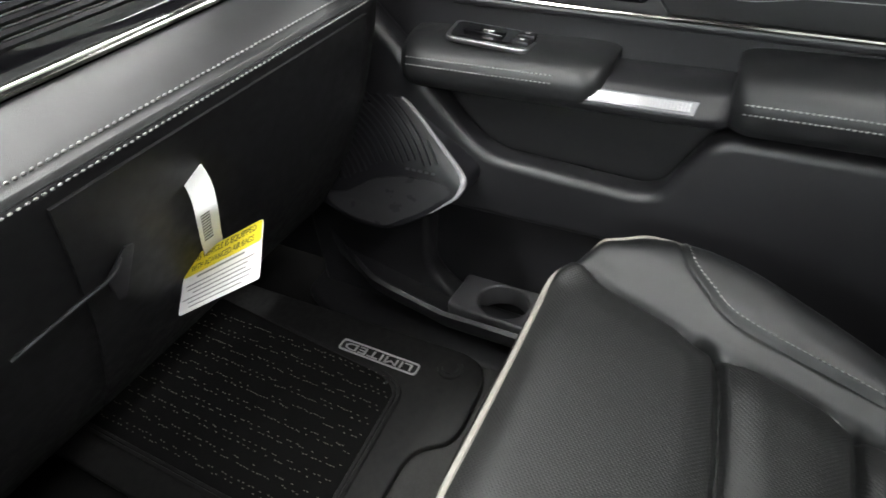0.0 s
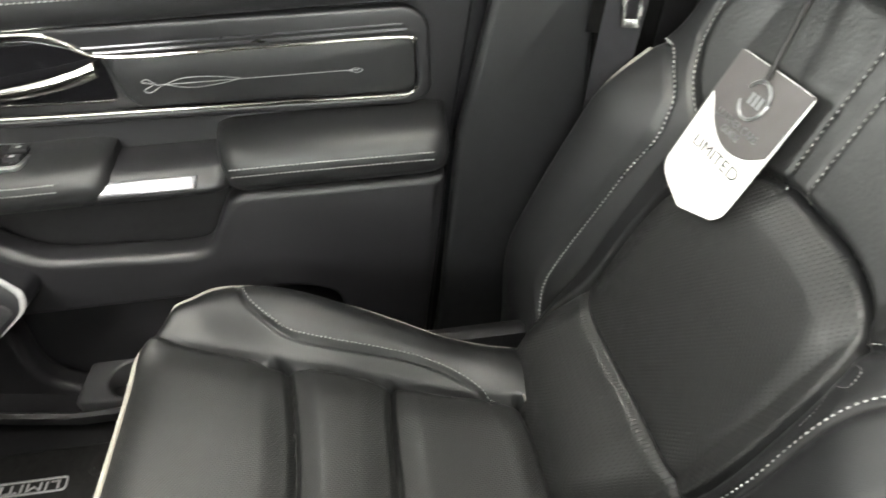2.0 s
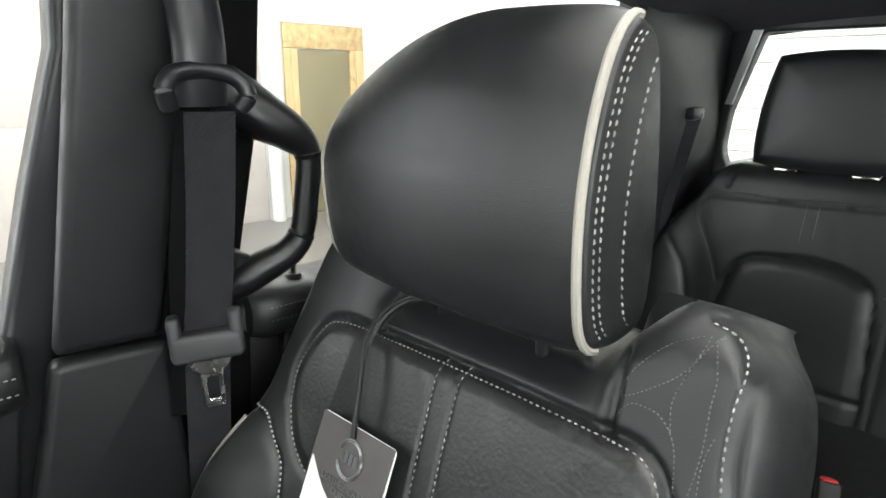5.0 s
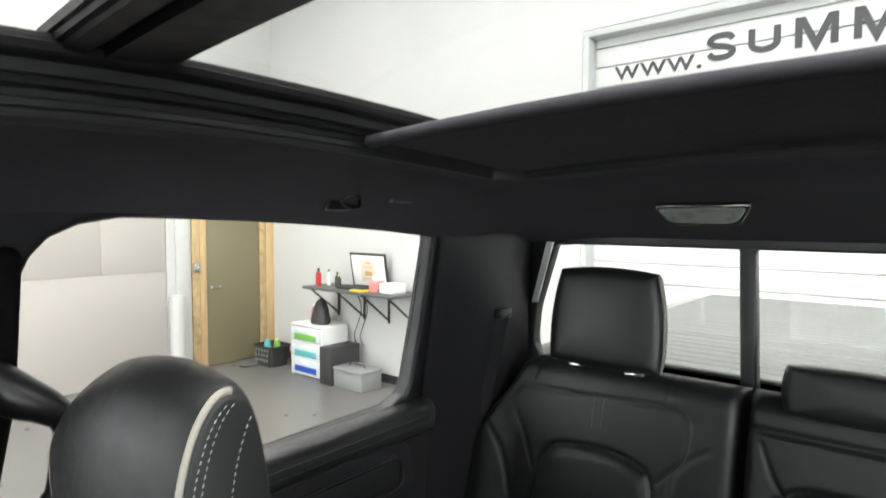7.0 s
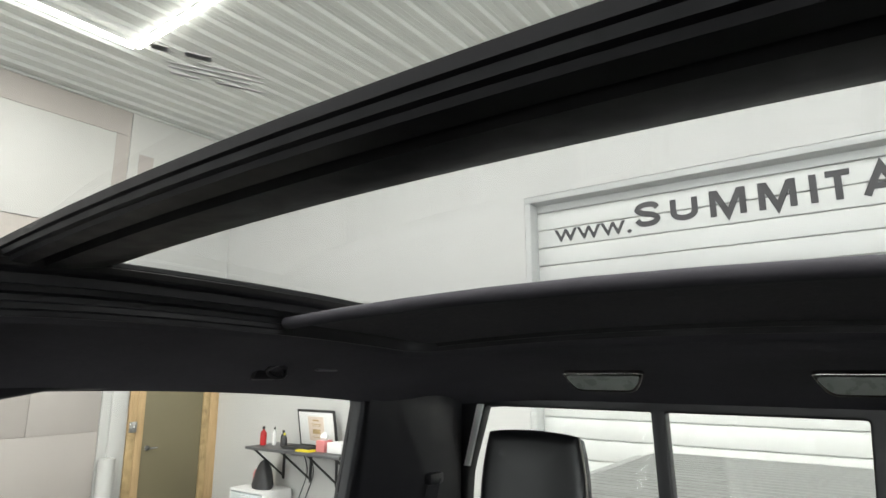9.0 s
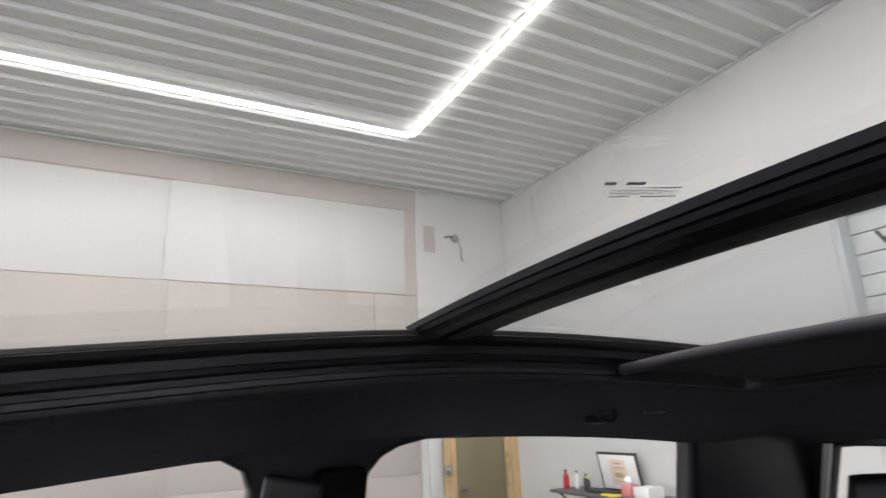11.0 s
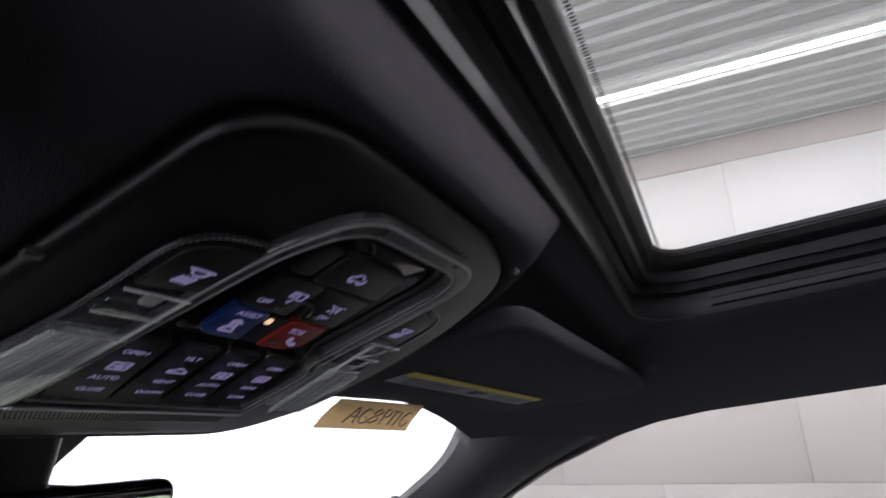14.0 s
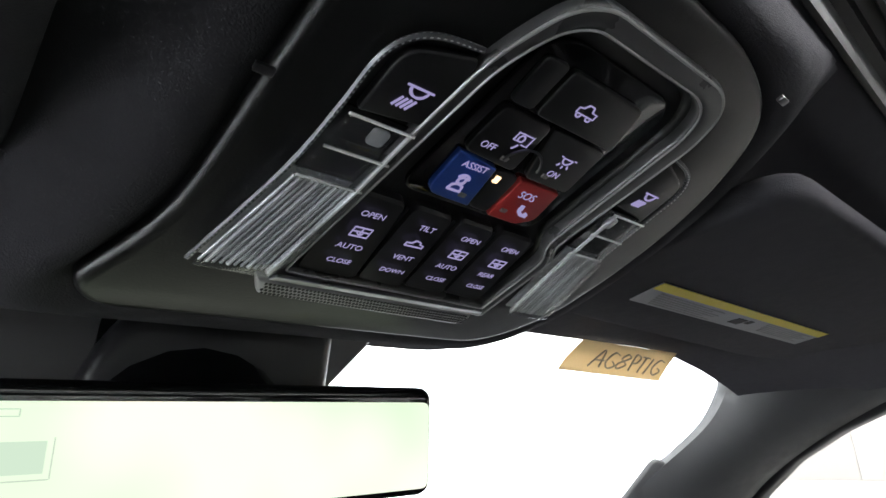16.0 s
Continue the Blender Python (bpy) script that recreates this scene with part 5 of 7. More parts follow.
HX, HW = 0.484, 0.150
HEAD_FRONT = [(-.345, 1.492), (-.332, 1.498), (-.322, 1.515), (-.316, 1.55), (-.314, 1.60), (-.320, 1.65), (-.331, 1.69), (-.343, 1.713), (-.356, 1.724), (-.370, 1.722)]
HEAD_BACK = [(-.382, 1.712), (-.392, 1.68), (-.400, 1.63), (-.406, 1.57), (-.405, 1.52), (-.396, 1.497), (-.37, 1.490)]
_hp = spline(HEAD_FRONT + HEAD_BACK, 5, True)
_hm = np.array([-.362, 1.605])


def head_ring(s, grow=0.0):
    """The headrest's outline across its side, drawn in towards both ends and domed in front."""
    e = max(abs(s) - .80, 0) / .20
    k = 1 - .10 * (1 - math.sqrt(max(1 - e * e, 0))) + grow
    front = np.clip((_hp[:, 0] + .375) / .05, 0, 1)
    drop = .004 + (.040 * max(s + .3, 0) ** 2 + .006 * max(-s, 0) ** 3) * np.clip((_hp[:, 1] - 1.60) / .12, 0, 1)
    return np.c_[np.full(len(_hp), HX + HW * s), _hm[0] + (_hp[:, 0] - _hm[0]) * k + .016 * (1 - s * s) * front - .010 * (1 - front) * (1 - s * s), _hm[1] + (_hp[:, 1] - _hm[1]) * (k + .01 * (1 - s * s)) - drop]


_ss = np.r_[-1.0, -.997, -.985, -.965, -.94, -.90, np.linspace(-.85, .85, 23), .90, .94, .965, .985, .997, 1.0]
headrest = part("headrest", loft("headrest", [head_ring(s) for s in _ss], angle=60), LEATHER, seat)
_last = len(HEAD_FRONT) * 5 - 6
for _s in (-1, 1):
    part("piping", tube("piping", head_ring(_s * (.965 if _s < 0 else .985), .004 if _s < 0 else .002)[:_last], 0.0034 if _s < 0 else .0022, 8, 1.0, (1, 0, 0)), PIPING, headrest, "cream piping")
    _r = head_ring(_s * 1.0)
    _in = lambda d: np.c_[_r[:, 0] + _s * .0008, np.maximum(_r[:, 1] - d, -.40), _r[:, 2]][4:_last - 3]
    for _d in (.005, .012, .040):
        _l = _in(_d)
        _keep = np.array([q[1] > np.interp(q[2], [1.49, 1.57, 1.63, 1.68, 1.712], [-.392, -.400, -.394, -.386, -.377]) for q in _l])
        part("stitching", stitching("stitching", _l[_keep], (_s, 0, 0), 0.0066, 0.0044, 0.0007), THREAD, headrest, "pale grey stitching")
for _x in (0.41, 0.53):
    part("post", tube("post", [(_x, -0.385, 1.42), (_x, -0.375, 1.52)], 0.006, 10), SATIN, headrest)

def on_tag(px, v, h=0.0):
    return tuple(on_back(px, v, h))


# care card hanging on a black cord, lying against the backrest
tag = thing("care_card", tuple(map(float, on_back(0.552, 0.37, 0.012))), "white and grey leather care card hanging on a black cord", "tag")
_card = [(.497, .379), (.610, .372), (.603, .243), (.592, .232), (.545, .222), (.497, .243), (.489, .255)]
_lay = lambda u, v, w: tuple(map(float, on_back(u, v, 0.0185 + w - 0.06 * max(v - .33, 0))))
part("card", slab("card", [rounded(_card, .006)], 0.0008, 0, _lay), CARD, tag)
_gl = [(.498, .3785), (.6095, .3715), (.6065, .325)] + [tuple(p) for p in spline([(.603, .327), (.575, .306), (.545, .297), (.515, .303), (.4945, .318)], 6)]
part("grey_half", slab("grey_half", [_gl], 0.0004, 0, lambda u, v, w: _lay(u, v, w + 0.0008)), CARD_GREY, tag, "dark grey printed half")
_tm = Matrix.Translation(Vector(_lay(.549, .3, .0012)))
_rx, _ry = Vector((-1, 0, 0)), Vector((0, -0.395, 0.919))
_rz = _rx.cross(_ry)


def tag_pose(u, v, turn=-3.5):
    o = Vector(_lay(u, v, .0013))
    return Matrix.Translation(o) @ Matrix((_rx, _ry, _rz)).transposed().to_4x4() @ pose(0, 0, 0, 0, 0, turn)


part("wording", writing("wording", "LEATHER CARE", 0.0098, tag_pose(.549, .3195, 4), 0.0001), SILVER, tag)
part("wording", writing("wording", "GUIDE", 0.0098, tag_pose(.549, .3105, 4), 0.0001), SILVER, tag)
part("wording", writing("wording", "LIMITED", 0.0165, tag_pose(.545, .2845, 4), 0.0001, 0.078), INK, tag)
part("emblem", joined("emblem", [tube("ring", [on_tag(.549 + r * math.cos(a), .346 + r * math.sin(a), 0.0205) for a in np.linspace(0.35, 5.9, 30)], 0.0008, 4) for r in (.0165, .0185)] + [bars("marks", [(-.007, 0, .005, .011), (0, 0, .005, .011), (.007, 0, .005, .011)], tag_pose(.549, .346, 4), 0.0003)]), SILVER, tag, "plain ring emblem")
part("cord", tube("cord", spline([on_tag(.552, .366, .0205), on_tag(.560, .40, .022), on_tag(.572, .44, .02), on_tag(.574, .475, .012), on_tag(.562, .500, .0), on_tag(.53, .514, -.006), on_tag(.50, .516, -.012)], 8), 0.0030, 6), RUBBER, tag, "black cord")
part("cord", tube("cord", spline([on_tag(.553, .366, .0205), on_tag(.564, .41, .021), on_tag(.579, .45, .018), on_tag(.579, .482, .008), on_tag(.56, .507, -.004), on_tag(.52, .52, -.012)], 8), 0.0030, 6), RUBBER, tag, "black cord")

# ---- front passenger door ----
door = thing("front_passenger_door", (0.86, 0.4, 0.62), "black leather and plastic inner panel of the closed front door", "car door")


def flat(x):
    """Lays a plate's outline of depth and height on the plane at x."""
    return lambda u, v, w: (x + w, u, v)


def pad(profile, ys, shrink=0.0):
    """A padded rail along y: a profile of x and z, drawn in at both ends."""
    rings = []
    y0, y1 = ys[0], ys[-1]
    prof = np.array(profile)
    c = np.array([prof[:, 0].max(), prof[:, 1].mean()])
    for y in ys:
        d = min(y - y0, y1 - y)
        k = 1 - shrink * (1 - math.sqrt(max(1 - max(1 - d / 0.035, 0) ** 2, 0)))
        rings.append([(c[0] + (x - c[0]) * k, y, c[1] + (z - c[1]) * (0.5 + 0.5 * k)) for x, z in prof])
    return rings


def smooth_profile(p, n=5):
    return [tuple(q) for q in spline(p, n)]


part("panel", slab("panel", [rounded([(-.078, 1.40), (.82, 1.40), (.97, 1.25), (.97, .58), (.035, .58), (-.035, 1.15)], .02)], 0.024, 0.006, flat(0.852)), PLASTIC, door)
_sill = smooth_profile([(.862, 1.414), (.835, 1.413), (.815, 1.405), (.805, 1.390), (.803, 1.372), (.807, 1.355), (.82, 1.343), (.85, 1.338)])
_ys = np.r_[-.072, -.068, -.06, np.linspace(-.05, .80, 24), .82]
part("sill_cap", loft("sill_cap", pad(_sill, _ys, 0.25)), LEATHER, door, "padded leather window ledge")
for _z, _x in ((1.388, .8035), (1.371, .8022)):
    part("stitching", stitching("stitching", [(_x, y, _z + 0.008 * math.sin(y * 3)) for y in np.linspace(-.065, .8, 30)], (-1, 0, .3), .0066, .0046, .0009), THREAD, door, "pale grey stitching")
# trim field with a chrome edged insert
_ins = rounded([(.62, 1.232), (.03, 1.214), (.012, 1.226), (.012, 1.285), (.026, 1.293), (.385, 1.299), (.455, 1.335), (.62, 1.340)], [.01, .012, .01, .012, .012, .03, .03, .01])
_fr = rounded([(.66, 1.222), (.02, 1.200), (-.006, 1.215), (-.006, 1.315), (.02, 1.334), (.66, 1.345)], [.01, .02, .02, .03, .03, .01])
part("trim_frame", slab("trim_frame", [_fr, _ins], 0.016, 0.005, flat(0.833)), PLASTIC, door, "moulded trim surround")
part("insert", slab("insert", [[p for p in _ins if p[0] < .40] + [(.40, 1.299), (.39, 1.245), (.375, 1.225)]], 0.014, 0.005, flat(0.840)), LEATHER, door, "smooth dark insert")
part("chrome_strip", tube("chrome_strip", spline([(.826, .60, 1.236), (.826, .50, 1.230), (.826, .30, 1.2235), (.826, .06, 1.2155), (.826, .024, 1.2165), (.826, .014, 1.226)], 6), 0.0022, 6), CHROME, door, "thin chrome strip")
part("chrome_strip", tube("chrome_strip", spline([(.826, .62, 1.340), (.826, .47, 1.336), (.826, .43, 1.324), (.826, .385, 1.301), (.826, .20, 1.2975), (.826, .03, 1.2945), (.826, .014, 1.286)], 6), 0.0026, 6), CHROME, door, "thin chrome strip")
for _i in range(4):
    part("rib", tube("rib", [(.826 + .001 * _i, y, 1.3045 + .0072 * _i + .006 * (y - .03)) for y in np.linspace(.022 + .005 * _i, .40 + .012 * _i, 12)], 0.0030, 6, 0.8), DARK_SILVER, door, "ribbed dark metal trim")
# fine scroll drawn on the insert
_scroll = [[(.09, 1.252), (.10, 1.2535), (.2, 1.2548), (.30, 1.256), (.345, 1.2565)], [(.335, 1.2565), (.31, 1.263), (.275, 1.262), (.24, 1.2565)], [(.335, 1.2565), (.305, 1.2495), (.275, 1.2505), (.24, 1.2555)], [(.345, 1.2565), (.355, 1.265), (.362, 1.262), (.35, 1.2575), (.362, 1.251), (.356, 1.247), (.34, 1.255)], [(.10, 1.2535), (.092, 1.256), (.083, 1.2525), (.091, 1.2495), (.10, 1.2528)]]
for _p in _scroll:
    part("scroll", tube("scroll", [(0.8327, *q) for q in spline(_p, 8)], 0.0006, 4), INK_GREY, door, "fine grey scroll line")
part("latch_recess", slab("latch_recess", [rounded([(.40, 1.235), (.60, 1.243), (.60, 1.325), (.47, 1.325), (.40, 1.30)], .012)], 0.006, 0.002, flat(0.8415)), GLOSS, door, "dark latch recess")
part("latch", loft("latch", [[(.823 - 0.010 * math.sin(math.pi * t) + .005 * math.cos(a), .405 + .165 * t, 1.288 - .024 * t ** 0.7 + (.010 - .003 * t) * math.sin(a)) for a in np.arange(10) * math.pi / 5] for t in np.linspace(0, 1, 9)]), CHROME, door, "chrome release lever")
part("tweeter_cover", slab("tweeter_cover", [rounded([(.80, 1.36), (.705, 1.345), (.648, 1.248), (.655, 1.237), (.70, 1.232), (.80, 1.26)], .01)], 0.014, 0.005, flat(0.833)), SILVER, door, "bright metal tweeter cover")
# armrest, pull and switch pod
_arm = smooth_profile([(.846, 1.198), (.82, 1.197), (.795, 1.191), (.777, 1.181), (.767, 1.168), (.763, 1.155), (.764, 1.140), (.770, 1.126), (.785, 1.117), (.846, 1.114)])
armrest = part("armrest", loft("armrest", pad(_arm, np.r_[np.linspace(-.022, .02, 8), np.linspace(.04, .235, 10), np.linspace(.245, .288, 8)], 0.35)), LEATHER, door, "padded leather armrest")
for _z, _x in ((1.1598, .7640), (1.1490, .7628)):
    part("stitching", stitching("stitching", [(_x, y, _z + .003 * math.sin(6 * y)) for y in np.linspace(.0, .275, 20)], (-1, 0, 0), .0058, .0044, .0011), THREAD, armrest, "pale grey stitching")
part("pull", loft("pull", pad(smooth_profile([(.838, 1.168), (.81, 1.167), (.788, 1.162), (.777, 1.154), (.765, 1.142), (.764, 1.133), (.772, 1.124), (.795, 1.120), (.838, 1.119)]), np.r_[np.linspace(.284, .31, 5), np.linspace(.33, .45, 6), np.linspace(.46, .492, 5)], 0.15)), PLASTIC, door, "moulded pull handle")
_ch = slab("pull_plate", [rounded([(.450, 1.1605), (.317, 1.1595), (.321, 1.1415), (.453, 1.1425)], .002)], 0.003, 0.001, lambda u, v, w: (.7785 - .72 * (1.163 - v) - .67 * w, u, 1.1555 - .70 * (1.163 - v) + .72 * w))
part("pull_plate", _ch, DARK_SILVER, door, "chrome edged pull insert")
part("pull_ribs", bars("pull_ribs", [(.327 + .0041 * i, .0005, .0028, .011) for i in range(29)], Matrix(((0, .70, -.70, .7685), (1, 0, 0, 0), (0, .70, .70, 1.1478), (0, 0, 0, 1))), 0.0012), SILVER, door, "ribbed bright insert")
_pod = smooth_profile([(.846, 1.188), (.815, 1.187), (.79, 1.183), (.773, 1.176), (.763, 1.164), (.760, 1.150), (.763, 1.136), (.775, 1.122), (.80, 1.116), (.846, 1.114)])
pod = part("switch_pod", loft("switch_pod", pad(_pod, np.r_[np.linspace(.425, .47, 8), np.linspace(.49, .66, 9), np.linspace(.67, .718, 8)], 0.4)), LEATHER, door, "padded switch pod")
for _z, _x in ((1.1672, .7640), (1.1580, .7605)):
    part("stitching", stitching("stitching", [(_x, y, _z) for y in np.linspace(.49, .70, 16)], (-1, 0, 0), .0058, .0044, .0011), THREAD, pod, "pale grey stitching")
_pm = pose(.812, .588, 1.1875, 0, -4, 90)
for _n, _w, _h, _r, _zz, _d, _m in (("bezel", .132, .062, .014, 0, .0066, SILVER), ("switch_plate", .122, .052, .011, .0010, .006, GLOSS)):
    _b = slab(_n, [rounded([(-_w / 2, -_h / 2), (_w / 2, -_h / 2), (_w / 2 - .008, _h / 2), (-_w / 2 + .008, _h / 2)], _r)], _d, .0015)
    _b.transform(_pm @ pose(0, 0, _zz))
    part(_n, _b, _m, pod, "silver switch bezel" if _n == "bezel" else "gloss switch plate")
for _n, _x, _y, _w, _h, _m in (("window_switch", .012, 0, .055, .020, GLOSS), ("switch_cap", .005, .001, .018, .012, CHROME), ("lock_button", -.044, .011, .022, .014, SATIN), ("lock_button", -.044, -.011, .022, .014, SATIN)):
    _b = boxy(_n, (_w, _h, .006), (0, 0, 0), .002)
    _b.transform(_pm @ pose(_x, _y, .0055 + (.003 if _n == "switch_cap" else 0)))
    part(_n, _b, _m, pod)
part("legend", bars("legend", [(-.044, .011, .006, .004), (-.044, -.011, .006, .004)], _pm @ pose(0, 0, .0087), .0003), CARD, pod)
# lower panel with the two pockets
_lower = rounded([(.80, 1.24), (.725, 1.165), (.625, 1.040), (.585, 1.014), (.37, 1.000), (.345, 1.010), (.300, 1.090), (.275, 1.104), (-.018, 1.100), (-.002, .98), (.03, .75), (.035, .58), (.98, .58), (.98, 1.24)], [.02, .03, .04, .03, .02, .02, .02, .02, .012, .02, .02, .01, .01, .02])
_bin = rounded([(.70, .905), (.23, .905), (.17, .88), (.17, .66), (.62, .655), (.72, .74)], [.03, .03, .03, .03, .04, .04])
part("lower_panel", slab("lower_panel", [_lower, _bin], 0.05, 0.016, flat(0.815), 3), PLASTIC, door, "moulded lower door panel")
part("pocket_back", slab("pocket_back", [rounded([(.72, 1.17), (.30, 1.12), (.30, .99), (.62, .99)], .02)], 0.004, 0, flat(0.8385)), PLASTIC_DARK, door, "dark pocket lining")
_rim = [(.80, .66), (.745, .66), (.725, .69), (.722, .715), (.730, .719), (.738, .71), (.745, .69), (.80, .685)]
part("bin", loft("bin", [[(x + (.80 - x) * max(0, 1 - (y - .18) / .05) ** 2 + (.80 - x) * max(0, (y - .80) / .15), y, z + .05 * max(0, (y - .66) / .2)) for x, z in _rim] for y in np.r_[np.linspace(.18, .25, 6), np.linspace(.3, .66, 8), np.linspace(.7, .95, 8)]]), PLASTIC, door, "moulded door bin")
holder = part("cup_holder", slab("cup_holder", [rounded([(.745, .40), (.846, .40), (.846, .66), (.752, .665)], .012), [(.797 + .040 * math.cos(a), .570 + .046 * math.sin(a)) for a in np.arange(24) * math.pi / 12], [(.797 + .034 * math.cos(a), .47 + .040 * math.sin(a)) for a in np.arange(24) * math.pi / 12]], .05, .006, lambda u, v, w: (u, v, .690 + w), 3), HOLDER_GREY, door, "grey bottle holder")
# loudspeaker
_so = rounded([(.757, 1.104), (.715, 1.080), (.664, 1.040), (.612, .998), (.620, .972), (.672, .931), (.730, .899), (.800, .900), (.862, .918), (.925, .960), (.93, 1.06), (.86, 1.12)], [.02, .03, .03, .014, .02, .03, .03, .02, .02, .04, .05, .04])
_sx = lambda z: .795 - .45 * (1.1 - z)
_sc = np.array([.77, 1.0])


def on_speaker(u, v, w):
    return (_sx(v) - w, u, v)


_rs = lambda k, w: [on_speaker(*(_sc + (np.array(p) - _sc) * k), w) for p in _so]
speaker = part("speaker", loft("speaker", [[(.815, _sc[0] + (p[0] - _sc[0]) * 1.10, _sc[1] + (p[1] - _sc[1]) * 1.12) for p in _so], _rs(1.045, -.018), _rs(1.03, -.008), _rs(1.01, -.002), _rs(.985, 0)], angle=50), SATIN, door, "loudspeaker grille")
for _i in range(24):
    _r = .03 + .0085 * _i
    pts = [on_speaker(.93 - _r * 1.35 * math.cos(a), .93 + _r * math.sin(a), .0012) for a in np.linspace(0.02, 1.5, 30)]
    pts = [p for p in pts if inside([(p[1], p[2])], [(.752, 1.094), (.715, 1.072), (.668, 1.032), (.628, 1.003), (.70, 1.003), (.76, .992), (.81, .962), (.90, .95), (.915, 1.05), (.86, 1.105)])[0]]
    if len(pts) > 3:
        part("grille_ridge", tube("grille_ridge", pts, 0.0019, 5), DARK_SILVER, speaker)
part("lower_plate", slab("lower_plate", [rounded([(.640, .985), (.712, .985), (.765, .972), (.812, .944), (.855, .936), (.845, .922), (.80, .907), (.735, .906), (.676, .937), (.628, .973)], .008)], 0.003, 0.001, lambda u, v, w: on_speaker(u, v, .001 + w)), SPEAKER_PLATE, speaker, "smooth dark grey lower plate")
# window glint on the chrome, made by pale paint and a swelling width
_ce = [on_speaker(u, v, -.001) for u, v in spline([(.757, 1.106), (.715, 1.083), (.664, 1.043), (.622, 1.008), (.612, .993), (.618, .973), (.640, .954), (.66, .939)], 6)]
part("chrome_edge", tube("chrome_edge", _ce, np.interp(np.arange(len(_ce)), [0, 12, 21, 27, 33, 42], [.0020, .003, .0048, .0048, .0022, .0008]), 6), SILVER_PAINT, speaker, "chrome edge in pale paint for its glint")
part("mark", bars("mark", [(.662 + .011 * i, .0, .007, .004) for i in range(5)], Matrix(((0, .40, -.91, .7475), (1, 0, 0, 0), (0, .91, .40, .996), (0, 0, 0, 1))), .0012), SILVER, speaker, "small silver mark")
# lock pins on both sills
for _y, _z in ((-.004, 1.414), (-.386, 1.414)):
    pin = thing("lock_pin", (.838, _y, _z), "chrome lock pin in a round collar on the window ledge", "lock pin", "lock pins")
    part("collar", cyl("collar", .013, .004, pose(.838, _y, _z + .001), 20, .010), SATIN, pin)
    part("pin", cyl("pin", .0045, .012, pose(.838, _y, _z + .008), 14, .0042, .001), CHROME, pin)
    part("knob", cyl("knob", .0058, .008, pose(.838, _y, _z + .016), 14, .0045, .0015), CHROME, pin)
etch = thing("glass_marking", (.868, .01, 1.45), "small dark printed marking on the side glass", "marking")
part("print", bars("print", [(0, .016, .032, .0026), (.002, .010, .026, .0016), (-.002, .005, .030, .0016), (0, 0, .022, .0016), (.004, -.006, .016, .0016), (-.024, .004, .008, .0045), (-.022, -.006, .006, .004)], Matrix(((0, 0, -1, .872), (1, 0, 0, .012), (0, 1, 0, 1.452), (0, 0, 0, 1))), .0003), INK_GREY, etch)

# ---- rear door ----
rdoor = thing("rear_passenger_door", (0.86, -0.7, 0.62), "black inner panel of the closed rear door", "car door")
part("panel", slab("panel", [rounded([(-.31, 1.40), (-1.19, 1.40), (-1.16, .95), (-.9, .6), (-.25, .6)], .03)], 0.024, 0.006, flat(0.852)), PLASTIC, rdoor)
part("sill_cap", loft("sill_cap", pad(_sill, np.r_[-1.185, np.linspace(-1.17, -.33, 20), -.315], 0.25)), LEATHER, rdoor, "padded leather window ledge")
for _z, _x in ((1.388, .8035), (1.371, .8022)):
    part("stitching", stitching("stitching", [(_x, y, _z) for y in np.linspace(-1.17, -.33, 24)], (-1, 0, .3), .0066, .0046, .0009), THREAD_DARK, rdoor, "dark stitching")
part("trim_frame", slab("trim_frame", [rounded([(-.36, 1.205), (-1.09, 1.215), (-1.115, 1.24), (-1.10, 1.325), (-1.06, 1.342), (-.36, 1.345)], .02), rounded([(-.40, 1.225), (-1.065, 1.232), (-1.082, 1.245), (-1.075, 1.285), (-1.055, 1.297), (-.40, 1.300)], .012)], .016, .005, flat(.833)), PLASTIC, rdoor, "moulded trim surround")
part("insert", slab("insert", [rounded([(-.40, 1.225), (-1.065, 1.232), (-1.082, 1.245), (-1.075, 1.285), (-1.055, 1.297), (-.40, 1.300)], .012)], .014, .005, flat(.840)), LEATHER, rdoor)
for _i in range(4):
    part("rib", tube("rib", [(.826 + .001 * _i, y, 1.306 + .0072 * _i) for y in np.linspace(-1.06 + .006 * _i, -.42, 12)], 0.0030, 6, 0.8), DARK_SILVER, rdoor, "ribbed dark metal trim")
part("armrest", loft("armrest", pad([(x, z - .03) for x, z in _arm], np.r_[np.linspace(-1.05, -1.0, 7), np.linspace(-.95, -.5, 8), np.linspace(-.45, -.4, 6)], 0.35)), LEATHER, rdoor)

# ---- middle pillar, belt and grab handle ----
pillar = structure(part("trim_pillar_lower", slab("trim", [rounded([(-.093, 1.393), (-.205, 1.388), (-.225, 1.0), (-.22, .6), (.035, .6), (.0, .84), (-.036, 1.161)], .01)], .03, .010, flat(.808), 3), PILLAR_TRIM), "charcoal plastic lower middle pillar trim", "pillar trim")
structure(part("trim_pillar_upper", slab("trim", [rounded([(-.097, 1.397), (-.20, 1.391), (-.243, 1.69), (-.25, 1.80), (-.16, 1.82), (-.150, 1.76), (-.141, 1.69)], .01)], .03, .012, lambda u, v, w: (side_x(v) - .047 + w, u, v), 3), PILLAR_TRIM), "charcoal plastic upper middle pillar trim", "pillar trim")
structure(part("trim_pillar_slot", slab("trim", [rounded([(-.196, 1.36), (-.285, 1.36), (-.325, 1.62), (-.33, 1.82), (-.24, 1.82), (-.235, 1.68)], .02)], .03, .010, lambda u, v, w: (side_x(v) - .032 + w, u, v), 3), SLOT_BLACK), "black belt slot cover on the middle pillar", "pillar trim")
